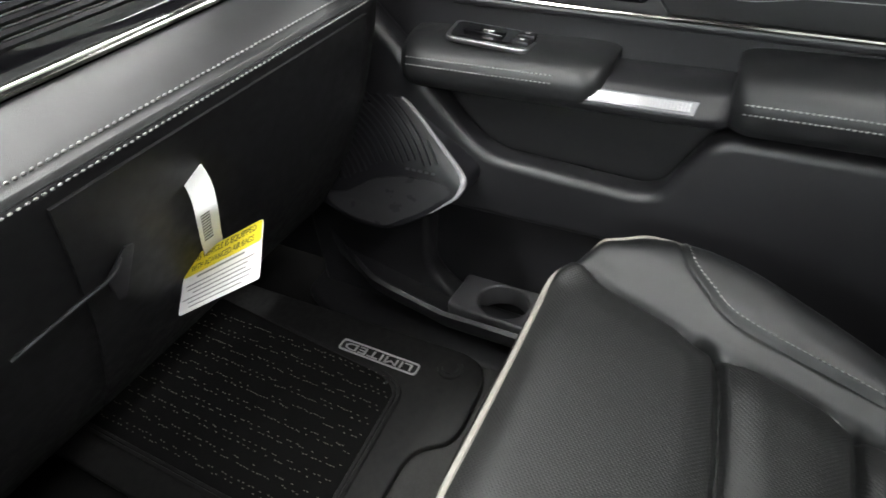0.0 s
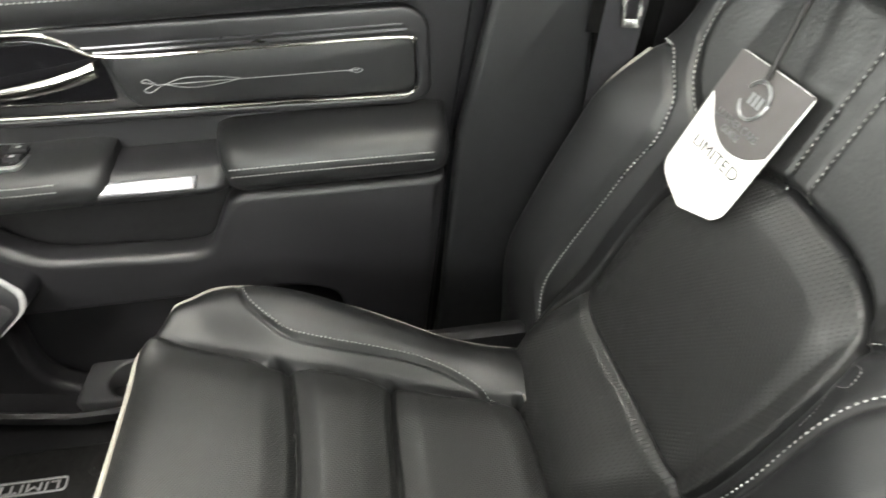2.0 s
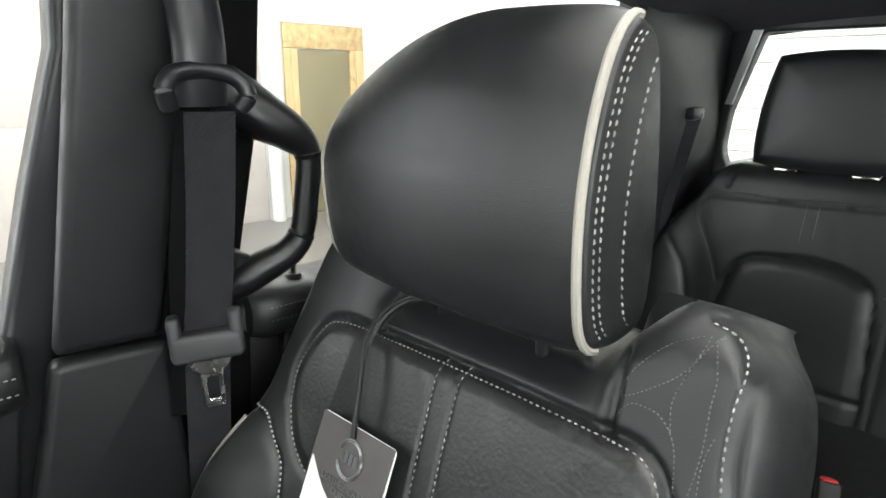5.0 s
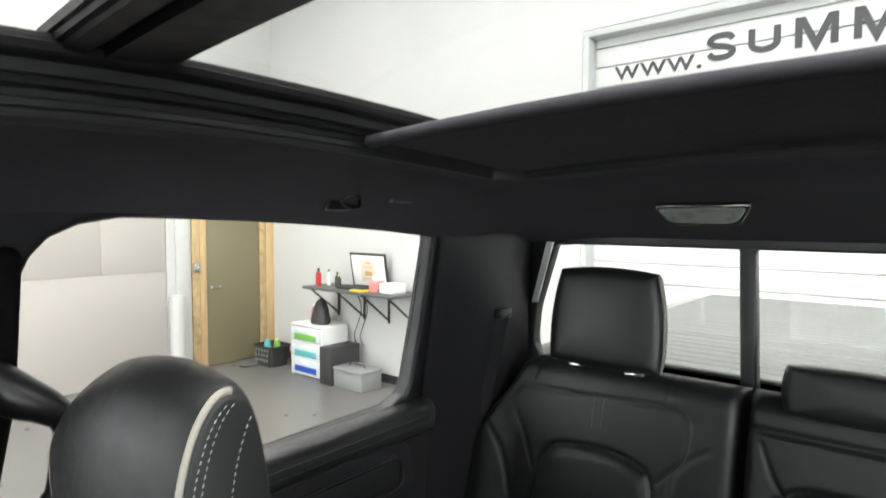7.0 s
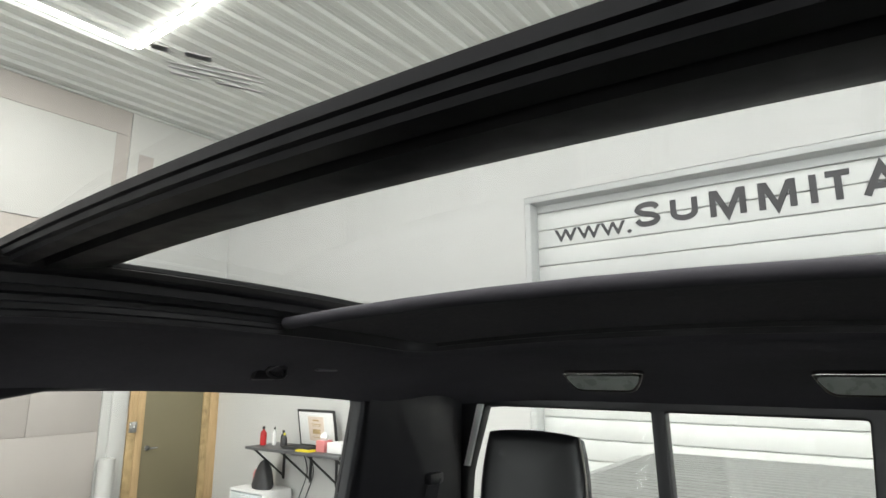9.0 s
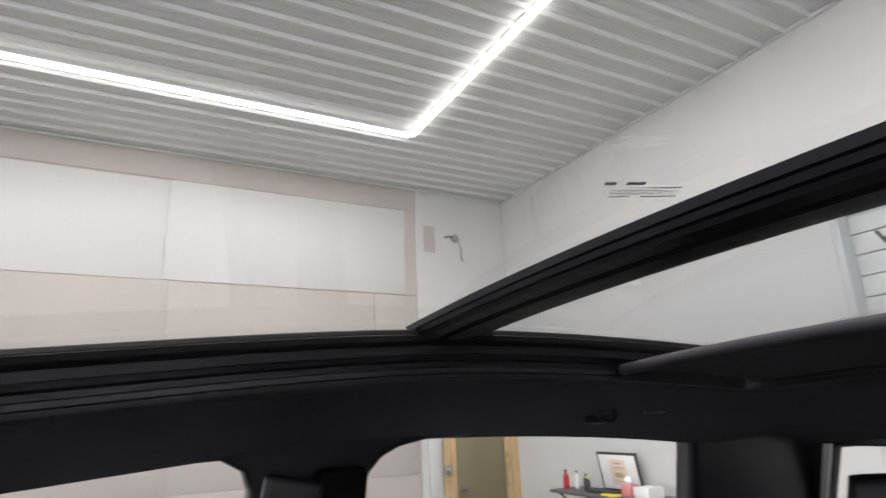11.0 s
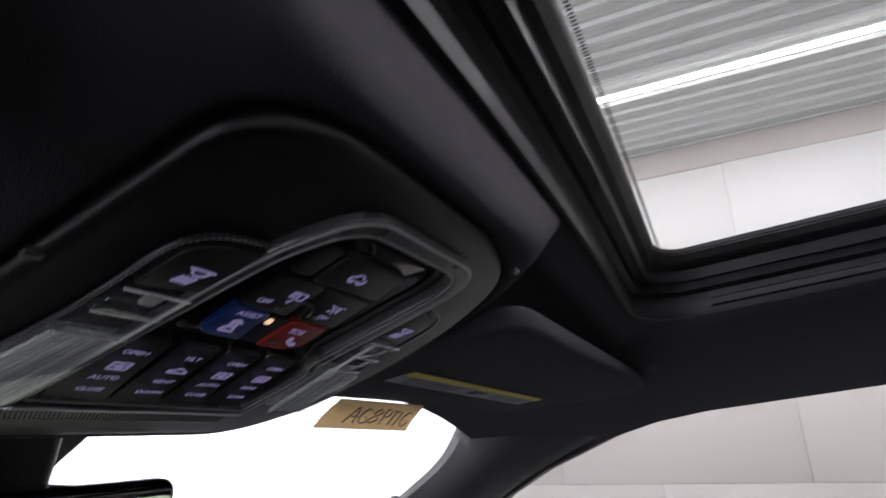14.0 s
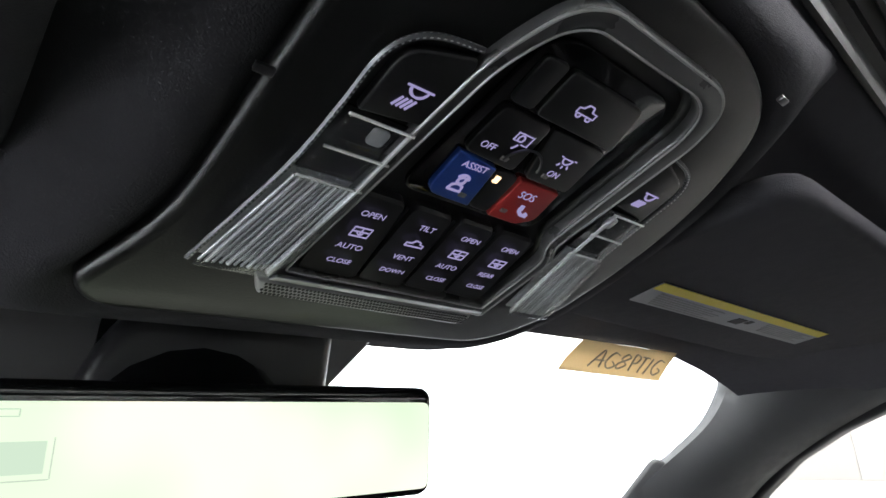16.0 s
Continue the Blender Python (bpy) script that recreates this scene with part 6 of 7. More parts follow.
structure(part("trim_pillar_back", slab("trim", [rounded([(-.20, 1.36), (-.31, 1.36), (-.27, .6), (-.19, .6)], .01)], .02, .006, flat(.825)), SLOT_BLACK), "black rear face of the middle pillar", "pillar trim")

belt = thing("seat_belt", (.75, -.23, 1.36), "black seat belt with a steel tongue hanging on the pillar", "seat belt")


def ribbon(name, pts, width, across, thick=0.0012):
    """A flat strap along points, with its width along the given way."""
    a = np.array(across, float) / np.linalg.norm(across) * width / 2
    p = np.array(pts, float)
    t = np.gradient(p, axis=0)
    n = np.cross(t, a)
    n = n / np.linalg.norm(n, axis=1)[:, None] * thick / 2
    return loft(name, [[q - a - m, q + a - m, q + a + m, q - a + m] for q, m in zip(p, n)], angle=30)


part("webbing", ribbon("webbing", spline([(.716, -.245, 1.640), (.728, -.242, 1.55), (.742, -.236, 1.45), (.752, -.232, 1.39), (.772, -.226, 1.2), (.785, -.22, .95)], 6), .047, (.32, .95, .0)), WEB, belt)
# same webbing behind the first run, blackened for the shade there
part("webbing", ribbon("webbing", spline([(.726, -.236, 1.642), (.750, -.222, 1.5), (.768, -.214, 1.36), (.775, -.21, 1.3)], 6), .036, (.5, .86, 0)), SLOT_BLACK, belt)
_bm = pose(.742, -.2285, 1.3935, 2, 2, 68)
for _n, _s, _z, _m, _l in (("clip", (.074, .024, .032), 0, SIGN, "dark grey plastic clip"), ):
    _b = boxy(_n, _s, (0, 0, 0), .006, 3)
    _b.transform(_bm)
    part(_n, _b, _m, belt, _l)
for _x in (-.031, .031):
    _b = boxy("clip_arm", (.014, .022, .05), (_x, 0, .012), .005, 3)
    _b.transform(_bm)
    part("clip_arm", _b, SIGN, belt, "dark grey plastic clip")
_b = slab("tongue", [rounded([(-.026, .004), (.026, .004), (.018, -.010), (.0115, -.014), (.0105, -.056), (-.0105, -.056), (-.0115, -.014), (-.018, -.010)], .003), rounded([(-.006, -.020), (.006, -.020), (.006, -.046), (-.006, -.046)], .002)], .003, .0008)
_b.transform(_bm @ pose(0, .004, -.016, 90))
part("tongue", _b, STEEL, belt, "bright steel tongue")
part("guide", tube("guide", spline([(.705, -.205, 1.645), (.700, -.200, 1.662), (.705, -.212, 1.675), (.708, -.24, 1.678), (.706, -.268, 1.672), (.702, -.279, 1.656), (.708, -.272, 1.643)], 6), .0085, 10), SATIN, belt, "black belt guide")
part("height_slider", loft("height_slider", [[(.722 + .012 * math.cos(a) - .008 * math.sin(math.pi * t), -.240 + .025 * math.sin(a), 1.645 + .10 * t) for a in np.arange(14) * math.pi / 7] for t in np.linspace(0, 1, 9)]), SATIN, belt, "black height slider")

grab = thing("grab_handle", (.79, -.30, 1.55), "black moulded grab handle on the middle pillar", "grab handle")
_grip = spline([(.815, -.245, 1.70), (.790, -.280, 1.668), (.767, -.318, 1.634), (.754, -.350, 1.612), (.748, -.367, 1.588), (.747, -.362, 1.54), (.750, -.355, 1.498), (.755, -.340, 1.476), (.765, -.310, 1.459), (.780, -.280, 1.443), (.815, -.24, 1.425)], 8)
part("grip", tube("grip", _grip, np.interp(np.arange(81), [0, 8, 16, 24, 31, 33, 48, 50, 56, 64, 72, 80], [.030, .030, .028, .022, .0165, .0150, .0145, .0160, .0175, .020, .022, .024]), 14, 1.0, (1, 0.3, 0)), GRIP_PLASTIC, grab)
for _i in (32, 49):
    part("seam_ring", tube("seam_ring", _grip[_i - 1:_i + 2], [.0150, .0168, .0150], 14, 1.0, (1, 0.3, 0)), GRIP_PLASTIC, grab, "thin moulded seam")
part("mount", slab("mount", [rounded([(-.245, 1.405), (-.300, 1.425), (-.300, 1.475), (-.262, 1.490), (-.245, 1.49)], .008)], .05, .008, lambda u, v, w: (side_x(v) - .06 + w, u, v), 3), GRIP_PLASTIC, grab, "moulded mounting end")

# ---- rear bench ----
RO, RV, RN = np.array([0, -1.42, 1.40]), np.array([0, -0.2425, 0.970]), np.array([0, 0.970, 0.2425])


def rear_at(x, z, h):
    """A place on the rear backrest by its height above the ground."""
    v = (np.asarray(z, float) - 1.40) / 0.970
    return np.stack([np.asarray(x, float), RO[1] + v * RV[1] + h * RN[1], RO[2] + v * RV[2] + h * RN[2]], -1)


bench = thing("rear_bench", (0.2, -1.3, 0.62), "black leather rear bench seat with stitched panels", "car seat")
R_UP = spline([(.66, 1.225), (.69, 1.29), (.72, 1.343), (.736, 1.383), (.725, 1.408), (.69, 1.418), (.52, 1.423), (.37, 1.431), (.315, 1.432), (.295, 1.415), (.289, 1.395), (.295, 1.335), (.325, 1.295), (.35, 1.267)], 6)
R_IN = spline([(.665, .95), (.660, 1.06), (.654, 1.18), (.640, 1.25), (.605, 1.292), (.54, 1.305), (.46, 1.308), (.395, 1.295), (.362, 1.262), (.350, 1.18), (.340, 1.06), (.335, .95)], 6)
R_FOLD = [(.66, 1.062), (.52, 1.052), (.34, 1.052)]
R_LINES = [[(.245, 1.36), (.28, 1.335), (.315, 1.295), (.325, 1.2), (.318, 1.0)], [(.80, 1.33), (.745, 1.25), (.715, 1.15), (.70, 1.0)], [(.672, 1.49), (.685, 1.442)], [(.335, 1.50), (.345, 1.438)]]


def rear_height(x, z, x0, x1, seams, pads=(), bolster=True):
    pts = np.stack([x.ravel(), z.ravel()], 1)
    h = 0 * x
    for poly in pads:
        h += np.where(inside(pts, poly).reshape(x.shape), 0.010 * step(0, .03, near(pts, poly).reshape(x.shape)), 0)
    if bolster:
        h += 0.045 * step(.70, .80, x) * (1 - step(1.30, 1.45, z))
    for s, d, w in seams:
        h -= d * np.exp(-(near(pts, s).reshape(x.shape) / w) ** 2)
    e = np.clip(1 - np.minimum(x - x0, x1 - x) / 0.03, 0, 1)
    h -= 0.05 * (1 - np.sqrt(np.maximum(1 - e**2, 0)))
    t = np.clip((z - 1.45) / 0.055, 0, 1)
    return h - 0.05 * (1 - np.sqrt(np.maximum(1 - t**2, 0)))


_z, _s = np.linspace(.86, 1.503, 120), np.linspace(0, 1, 110)
_Z, _S3 = np.meshgrid(_z, _s, indexing="ij")
_x1 = np.interp(_Z, [.86, 1.1, 1.25, 1.35, 1.42, 1.47, 1.503], [.852, .862, .842, .794, .762, .738, .70])
_X3 = .19 + (_x1 - .19) * _S3
_H3 = rear_height(_X3, _Z, .19, _x1, [(R_UP, .004, .004), (R_IN, .008, .005), (R_FOLD, .007, .005)] + [(np.array(l), .004, .004) for l in R_LINES], (np.vstack([R_IN, [(.5, .8)]]),))
rear_back = part("backrest", sheet("backrest", rear_at(_X3, _Z, _H3), rear_at(_X3, _Z, np.full_like(_H3, -.09))), LEATHER, bench)
_rs = lambda l, lift=.0008: rear_at(np.array(l)[:, 0], np.array(l)[:, 1], rear_height(np.array(l)[None, :, 0], np.array(l)[None, :, 1], .19, np.full((1, len(l)), .86), [(R_UP, .004, .004), (R_IN, .008, .005)], (np.vstack([R_IN, [(.5, .8)]]),))[0] + lift)
part("stitching", stitching("stitching", _rs(offset(R_UP, -.005)), RN, .007, .0045, .0008), THREAD_DARK, rear_back, "dark stitching")
for _x in (.490, .514):
    part("stitching", stitching("stitching", _rs([(_x, 1.420), (_x, 1.37), (_x - .002, 1.312)]), RN, .0066, .0045, .0009), INK_GREY, rear_back, "grey stitching")
_pe = spline([(.86, .95), (.862, 1.1), (.853, 1.22), (.825, 1.31), (.79, 1.37)], 8)
part("piping", tube("piping", rear_at(_pe[:, 0] - .012, _pe[:, 1], np.linspace(.03, .0, len(_pe))), .0032, 6), PIPING, rear_back, "cream piping")
# middle and far sections
for _a, _b, _n in ((-.182, .182, "middle_backrest"), (-.845, -.19, "far_backrest")):
    _X4 = _a + (_b - _a) * _S3
    seams = [(spline([(.115, .9), (.12, 1.25), (.10, 1.31), (.05, 1.33), (-.05, 1.33), (-.10, 1.31), (-.12, 1.25), (-.115, .9)], 6), .010, .006), (np.array([(.15, 1.40), (.125, 1.34), (.105, 1.31)]), .006, .005), (np.array([(-.17, 1.425), (.17, 1.425)]), .007, .005)] if _a > -.5 else []
    h = rear_height(_X4, _Z, _a, _b, seams, (), False)
    part(_n, sheet(_n, rear_at(_X4, _Z, h), rear_at(_X4, _Z, np.full_like(h, -.09))), LEATHER, bench)
part("bench_cushion", boxy("bench_cushion", (1.62, .52, .16), (0, -1.12, .93), .04, 4), LEATHER, bench)
part("bench_base", boxy("bench_base", (1.5, .45, .25), (0, -1.17, .74), .02), PLASTIC_DARK, bench)
for _c, _w, _h, _n in (((.500, -1.462, 1.612), .142, .124, "headrest"), ((0, -1.452, 1.515), .118, .052, "middle_headrest")):
    F, K = pillow(_n, _c, _w, _h, .035, .05, 6, .30, -.07 if _h > .1 else 0, 36, .012)
    hr = part(_n, sheet(_n, F, K), LEATHER, bench)
    if _h > .1:
        rim = np.concatenate([F[:-1, 0][::-1], F[0, :1]])
        part("piping", tube("piping", F[:, 0] + np.array([-.001, -.004, 0]), .0028, 6), PIPING, hr, "cream piping")
        for _x in (.425, .575):
            part("post", tube("post", [(_x, -1.462, 1.43), (_x, -1.462, 1.51)], .006, 10), CHROME, hr)
            part("collar", boxy("collar", (.05, .03, .012), (_x, -1.458, 1.487), .004), CHROME, hr, "chrome collar")
buckle = thing("belt_buckle", (.305, -1.02, 1.005), "black seat belt buckle with a red button on the bench", "buckle")
_km = pose(.303, -1.01, 1.030, 28, 0, 20)
for _n, _s, _c, _m, _l in (("socket", (.030, .046, .060), (0, 0, 0), PLASTIC_DARK, "black plastic socket"), ("press_button", (.022, .034, .010), (0, .004, .030), RED, "red press button"), ("stalk", (.022, .012, .05), (0, -.004, -.045), WEB, "black webbing stalk")):
    _b = boxy(_n, _s, _c, .004, 3)
    _b.transform(_km)
    part(_n, _b, _m, buckle, _l)
rbelt = thing("rear_seat_belt", (.82, -1.38, 1.3), "black rear seat belt running down the pillar", "seat belt")
part("webbing", ribbon("webbing", spline([(.775, -1.415, 1.60), (.788, -1.40, 1.5), (.805, -1.37, 1.36), (.83, -1.33, 1.15), (.84, -1.3, .95)], 6), .035, (-.6, -1, .0)), WEB, rbelt)
part("outlet", boxy("outlet", (.03, .06, .03), (.782, -1.42, 1.60), .008), SATIN, rbelt)

# ---- dashboard ----
dash = thing("dashboard", (.45, .85, 1.0), "black dashboard with a stitched leather pad and chrome strip", "dashboard")
_low = smooth_profile([(1.02, .80), (.92, .86), (.83, .96), (.765, 1.08), (.728, 1.18), (.712, 1.235), (.7085, 1.252), (.7100, 1.2585)])
_pad = smooth_profile([(.7098, 1.2592), (.7125, 1.2640), (.7150, 1.2655), (.7190, 1.2680), (.7250, 1.2725), (.745, 1.2850), (.765, 1.2950), (.777, 1.2985)])
_top = smooth_profile([(.786, 1.304), (.795, 1.308), (.805, 1.325), (.835, 1.405), (.86, 1.432), (.93, 1.445), (1.26, 1.40)])
# the driver's half is unseen, added to keep side light off the mat
_xs = np.r_[np.linspace(-.80, -.05, 12), np.linspace(.0, .70, 15), np.linspace(.72, .80, 6)]
_end = lambda x: 0.05 * max(0, (x - .70) / .1) ** 2
for _n, _p, _m, _l in (("lower_face", _low, PLASTIC_DARK, "dark lower face"), ("pad", _pad, LEATHER, "stitched leather pad"), ("upper_panel", _top, GLOSS, "gloss black upper panel")):
    P = [[(x, y + _end(x), z) for y, z in _p] for x in _xs]
    part(_n, sheet(_n, P, [[(x, y + .03, z - .02) for x, y, z in r] for r in P], 40), _m, dash, _l)
part("chrome_strip", tube("chrome_strip", [(x, .782 + _end(x), 1.3035) for x in _xs], 0.0075, 10, 0.7), CHROME, dash, "wide chrome strip")
for _i in range(12):
    t = (_i + .5) / 12
    part("rib", tube("rib", [(x, .803 + .036 * t + _end(x), 1.322 + .092 * t) for x in np.linspace(-.70, .70, 20)], 0.0034, 6), SATIN, dash, "ribbed black trim")
for _yz in ((.7090, 1.2548), (.7205, 1.2698)):
    part("stitching", stitching("stitching", [(x, _yz[0] + _end(x) - .0006, _yz[1] + .0008) for x in np.linspace(.02, .78, 30)], (0, -.7, .7), .0066, .0047, .0012), THREAD, dash, "pale grey stitching")
lid = part("glove_box_lid", sheet("glove_box_lid", [[(x, y - .004, z - .001) for y, z in _low[8:28]] for x in np.linspace(.27, .70, 10)], [[(x, y + .008, z) for y, z in _low[8:28]] for x in np.linspace(.27, .70, 10)], 40), PLASTIC_DARK, dash, "dark glove box lid")
part("handle_lip", tube("handle_lip", spline([(.196, .724, 1.148), (.25, .7225, 1.152), (.292, .722, 1.155), (.305, .721, 1.166)], 6), .0022, 6), PLASTIC, lid, "moulded handle lip")
part("handle_pocket", slab("handle_pocket", [rounded([(.288, .002), (.312, .024), (.322, .020), (.300, -.032), (.292, -.030)], .003)], .003, .001, lambda u, v, w: (u, .7265 - .30 * v - w, 1.150 + v)), PLASTIC, lid, "grey handle pocket")
structure(part("wall_firewall", boxy("wall_firewall", (1.72, .04, .9), (0, 1.27, .95), .005), CARPET), "black carpeted front wall of the cab", "cab wall")
structure(part("floor_toeboard", sheet("floor_toeboard", [[(x, 1.215 + .035 * t, .623 + .34 * t**1.3) for x in np.linspace(-.86, .86, 6)] for t in np.linspace(0, 1, 8)]), CARPET), "black carpeted sloping toe board", "cab floor")
structure(part("floor_tunnel", boxy("floor_tunnel", (.36, 1.3, .16), (0, .55, .69), .04, 4), CARPET), "carpeted hump between the seats", "cab floor")
structure(part("trim_door_sill", slab("sill", [rounded([(.715, -.25), (.835, -.25), (.835, 1.0), (.75, 1.0), (.70, .9), (.705, .5)], .02)], .05, .012, lambda u, v, w: (u, v, .612 + w)), PLASTIC_DARK), "black plastic door sill plate", "sill trim")

# air bag notice hanging from the dashboard
notice = thing("air_bag_notice", (.35, .66, 1.2), "white and yellow paper air bag notice hanging on a strap", "tag")
_tl, _tr, _bl = Vector((0.396, 0.781, 1.070)), Vector((0.432, 0.680, 1.130)), Vector((0.349, 0.731, 1.058))
_ex, _ey = (_tr - _tl).normalized(), (_tl - _bl).normalized()
_ez = _ex.cross(_ey).normalized()
_ey = _ez.cross(_ex)
_nw, _nh = (_tr - _tl).length, 0.069
NM = Matrix.Translation(_tl + _ex * _nw / 2 - _ey * _nh / 2) @ Matrix((_ex, _ey, _ez)).transposed().to_4x4()


def notice_plate(name, w, h, x, y, z, mat, r=.003, label=""):
    b = slab(name, [rounded([(-w / 2, -h / 2), (w / 2, -h / 2), (w / 2, h / 2), (-w / 2, h / 2)], r)], .0006, 0)
    b.transform(NM @ pose(x, y, z))
    return part(name, b, mat, notice, label)


notice_plate("card", _nw, _nh, 0, 0, 0, CARD, .005)
notice_plate("yellow_band", _nw - .002, _nh * .36, 0, _nh * .31, .0006, YELLOW, .004, "yellow printed band")
part("wording", writing("wording", "THIS VEHICLE IS EQUIPPED", _nh * .15, NM @ pose(.001, _nh * .395, .001), .0001, _nw * .84), INK, notice)
part("wording", writing("wording", "WITH ADVANCED AIR BAGS", _nh * .15, NM @ pose(.001, _nh * .23, .001), .0001, _nw * .80), INK, notice)
part("fine_print", bars("fine_print", [(0, _nh * .06, _nw * .6, .0022)] + [(-.004 * (i % 2), -_nh * (.05 + .075 * i), _nw * (.86 - .1 * (i % 3)), .0012) for i in range(6)], NM @ pose(0, 0, .0005), .0003), INK_GREY, notice)
_sa = Vector((.019, -.0125, .008)).normalized()
_sd = Vector((.375, .696, 1.130))
_st = spline([(0.409, 0.744, 1.088), (0.399, 0.725, 1.122), (.388, .702, 1.160), (.395, .707, 1.178), (.400, .716, 1.190), (.405, .728, 1.194), (.41, .745, 1.190)], 6)
part("strap", ribbon("strap", _st, .024, tuple(_sa), .0007), CARD, notice, "white printed paper strap")
_su = Vector((.013, .006, .034)).normalized()
part("strap_print", bars("strap_print", [(-.002, -.012 + .0026 * i, .010, .0013) for i in range(10)], Matrix.Translation(Vector((.3845, .7005, 1.151)) + _sa.cross(_su) * .0015) @ Matrix((_sa, _su, _sa.cross(_su))).transposed().to_4x4(), .0004), INK, notice)

# floor mat
mat_ob = thing("floor_mat", (.5, .85, .62), "black rubber floor mat with a ribbed carpet inlay", "floor mat")
_mz = lambda y: .640 + 0 * y
_mat = rounded([(.255, 1.21), (.70, 1.21), (.712, .61), (.70, .57), (.665, .552), (.565, .548), (.535, .558), (.512, .592), (.485, .606), (.255, .606)], [.02, .02, .03, .03, .02, .02, .02, .03, .03, .01])


def draped(u, v, w):
    return (u, v, _mz(v) + w)


part("base", slab("base", [_mat], .014, .004, draped, cuts=np.linspace(.96, 1.24, 15)), RUBBER, mat_ob)
_inl = rounded([(.315, 1.190), (.650, 1.195), (.607, .715), (.585, .680), (.315, .665)], [.02, .04, .04, .04, .02])
for _o in (0.0, 0.006):
    _c = np.array(_inl).mean(0)
    _r = [tuple(_c + (np.array(p) - _c) * (1 + _o / .16)) for p in _inl]
    part("border", tube("border", [(x, y, _mz(y) + .009) for x, y in _r + _r[:1]], .0045, 6), RUBBER, mat_ob, "raised rubber border")
part("inlay", slab("inlay", [_inl], .006, .001, lambda u, v, w: (u, v, _mz(v) + .0085 + w), cuts=np.linspace(.96, 1.24, 15)), CARPET, mat_ob, "black carpet inlay")
_rg = random.Random(7)
for _i in range(10):
    _x = .340 + .0290 * _i
    fl, y = [], .69
    while y < 1.2:
        if _x < .600 + .04 * (y - .7) / .5:
            fl.append((_x + _rg.choice((-.004, .004)) + _rg.uniform(-.001, .001), y, .0009, .0020))
        y += _rg.uniform(.005, .009)
    verts, faces = [], []
    for x, yy, w, h in fl:
        k = len(verts)
        z = _mz(yy) + .0128
        verts += [(x - w, yy - h, z), (x + w, yy - h, z), (x + w * .7, yy + h, z + .0004), (x - w * .7, yy + h, z)]
        faces.append((k, k + 1, k + 2, k + 3))
    part("fleck_band", raw("fleck_band", verts, faces), FLECK, mat_ob, "row of pale woven flecks")
_bg2 = slab("badge", [rounded([(-.082, -.013), (.082, -.013), (.082, .013), (-.082, .013)], .008), rounded([(-.079, -.010), (.079, -.010), (.079, .010), (-.079, .010)], .006)], .003, .0006)
BADGE = Matrix(((0, -1, 0, .640), (1, 0, 0, .750), (0, 0, 1, .650), (0, 0, 0, 1)))
_bg2.transform(BADGE)
part("badge", _bg2, SILVER_PAINT, mat_ob, "silver badge outline")
part("wording", writing("wording", "LIMITED", .021, BADGE @ pose(0, 0, .0005), .0008, .140), SILVER_PAINT, mat_ob)
part("fixing", joined("fixing", [cyl("a", .024, .006, pose(.668, .618, .648), 24, .022, .001), cyl("b", .016, .006, pose(.668, .618, .652), 20, .014, .001)]), RUBBER, mat_ob, "round rubber fixing")
for _x, _y in ((.362, 1.165), (.630, 1.160), (.592, .705), (.345, .69)):
    part("rivet", cyl("rivet", .004, .003, pose(_x, _y, _mz(_y) + .013), 10), STEEL, mat_ob)
structure(part("floor_carpet", boxy("floor_carpet", (.5, .5, .012), (.47, .36, .626), .004), CARPET_GREY), "worn grey carpet under the seat", "cab floor")

# ---- roof console ----
CO, CV, CN = Vector((0, .34, 1.841)), Vector((0, .936, -.351)), Vector((0, -.351, -.936))
console = thing("roof_console", (0, .34, 1.86), "black roof console with lit buttons, switches and lamp lenses", "console")


def con(p, q, h=0.0):
    return tuple(CO + Vector((float(p), 0, 0)) + CV * float(q) + CN * float(h))


def con_lay(h0):
    return lambda u, v, w: con(u, v, h0 + w)


def con_pose(p, q, h, turn=0):
    return Matrix.Translation(con(p, q, h)) @ Matrix((Vector((1, 0, 0)), -CV, CN)).transposed().to_4x4() @ pose(0, 0, 0, 0, 0, turn)


BEZEL_IN = rounded([(-.0565, .0695), (-.043, -.044), (-.034, -.062), (-.024, -.0685), (.040, -.0695), (.050, -.065), (.0545, -.054), (.0505, .020), (.0595, .030), (.0575, .0735)], [.002, .02, .012, .012, .012, .01, .01, .006, .006, .002])
_hs = np.array(rounded([(-.098, -.078), (-.07, -.092), (.055, -.092), (.10, -.078), (.125, -.03), (.131, .02), (.126, .08), (.095, .118), (-.115, .118), (-.124, .105), (-.104, .06)], [.02, .03, .04, .04, .04, .03, .04, .03, .012, .01, .03], 7))
_hc = np.array([0, .01])
_rear = (-.117, -.115, -.112, -.108, -.103, -.098, -.093)
part("cloth_pod", loft("cloth_pod", [[con(_hc[0] + (p[0] - _hc[0]) * k, max(_hc[1] + (p[1] - _hc[1]) * k, r), h) for p in _hs] for k, h, r in zip((1.9, 1.7, 1.48, 1.3, 1.16, 1.06, 1.0), (-.055, -.048, -.034, -.018, -.008, -.005, -.009), _rear)], caps=False, angle=120), HEADLINER, console, "black cloth surround")
part("housing", slab("housing", [[tuple(p) for p in _hs], [tuple(np.array((0, .002)) + .97 * (np.array(p) - np.array((0, .002)))) for p in BEZEL_IN]], .03, .005, con_lay(-.016), 3), CONSOLE_PLASTIC, console, "black plastic housing")
_bo = rounded([(-.063, .0765), (-.049, -.046), (-.038, -.070), (-.026, -.0775), (.048, -.0785), (.060, -.072), (.0655, -.056), (.058, .020), (.0665, .030), (.0635, .0815)], [.002, .02, .012, .012, .015, .012, .012, .006, .006, .002])
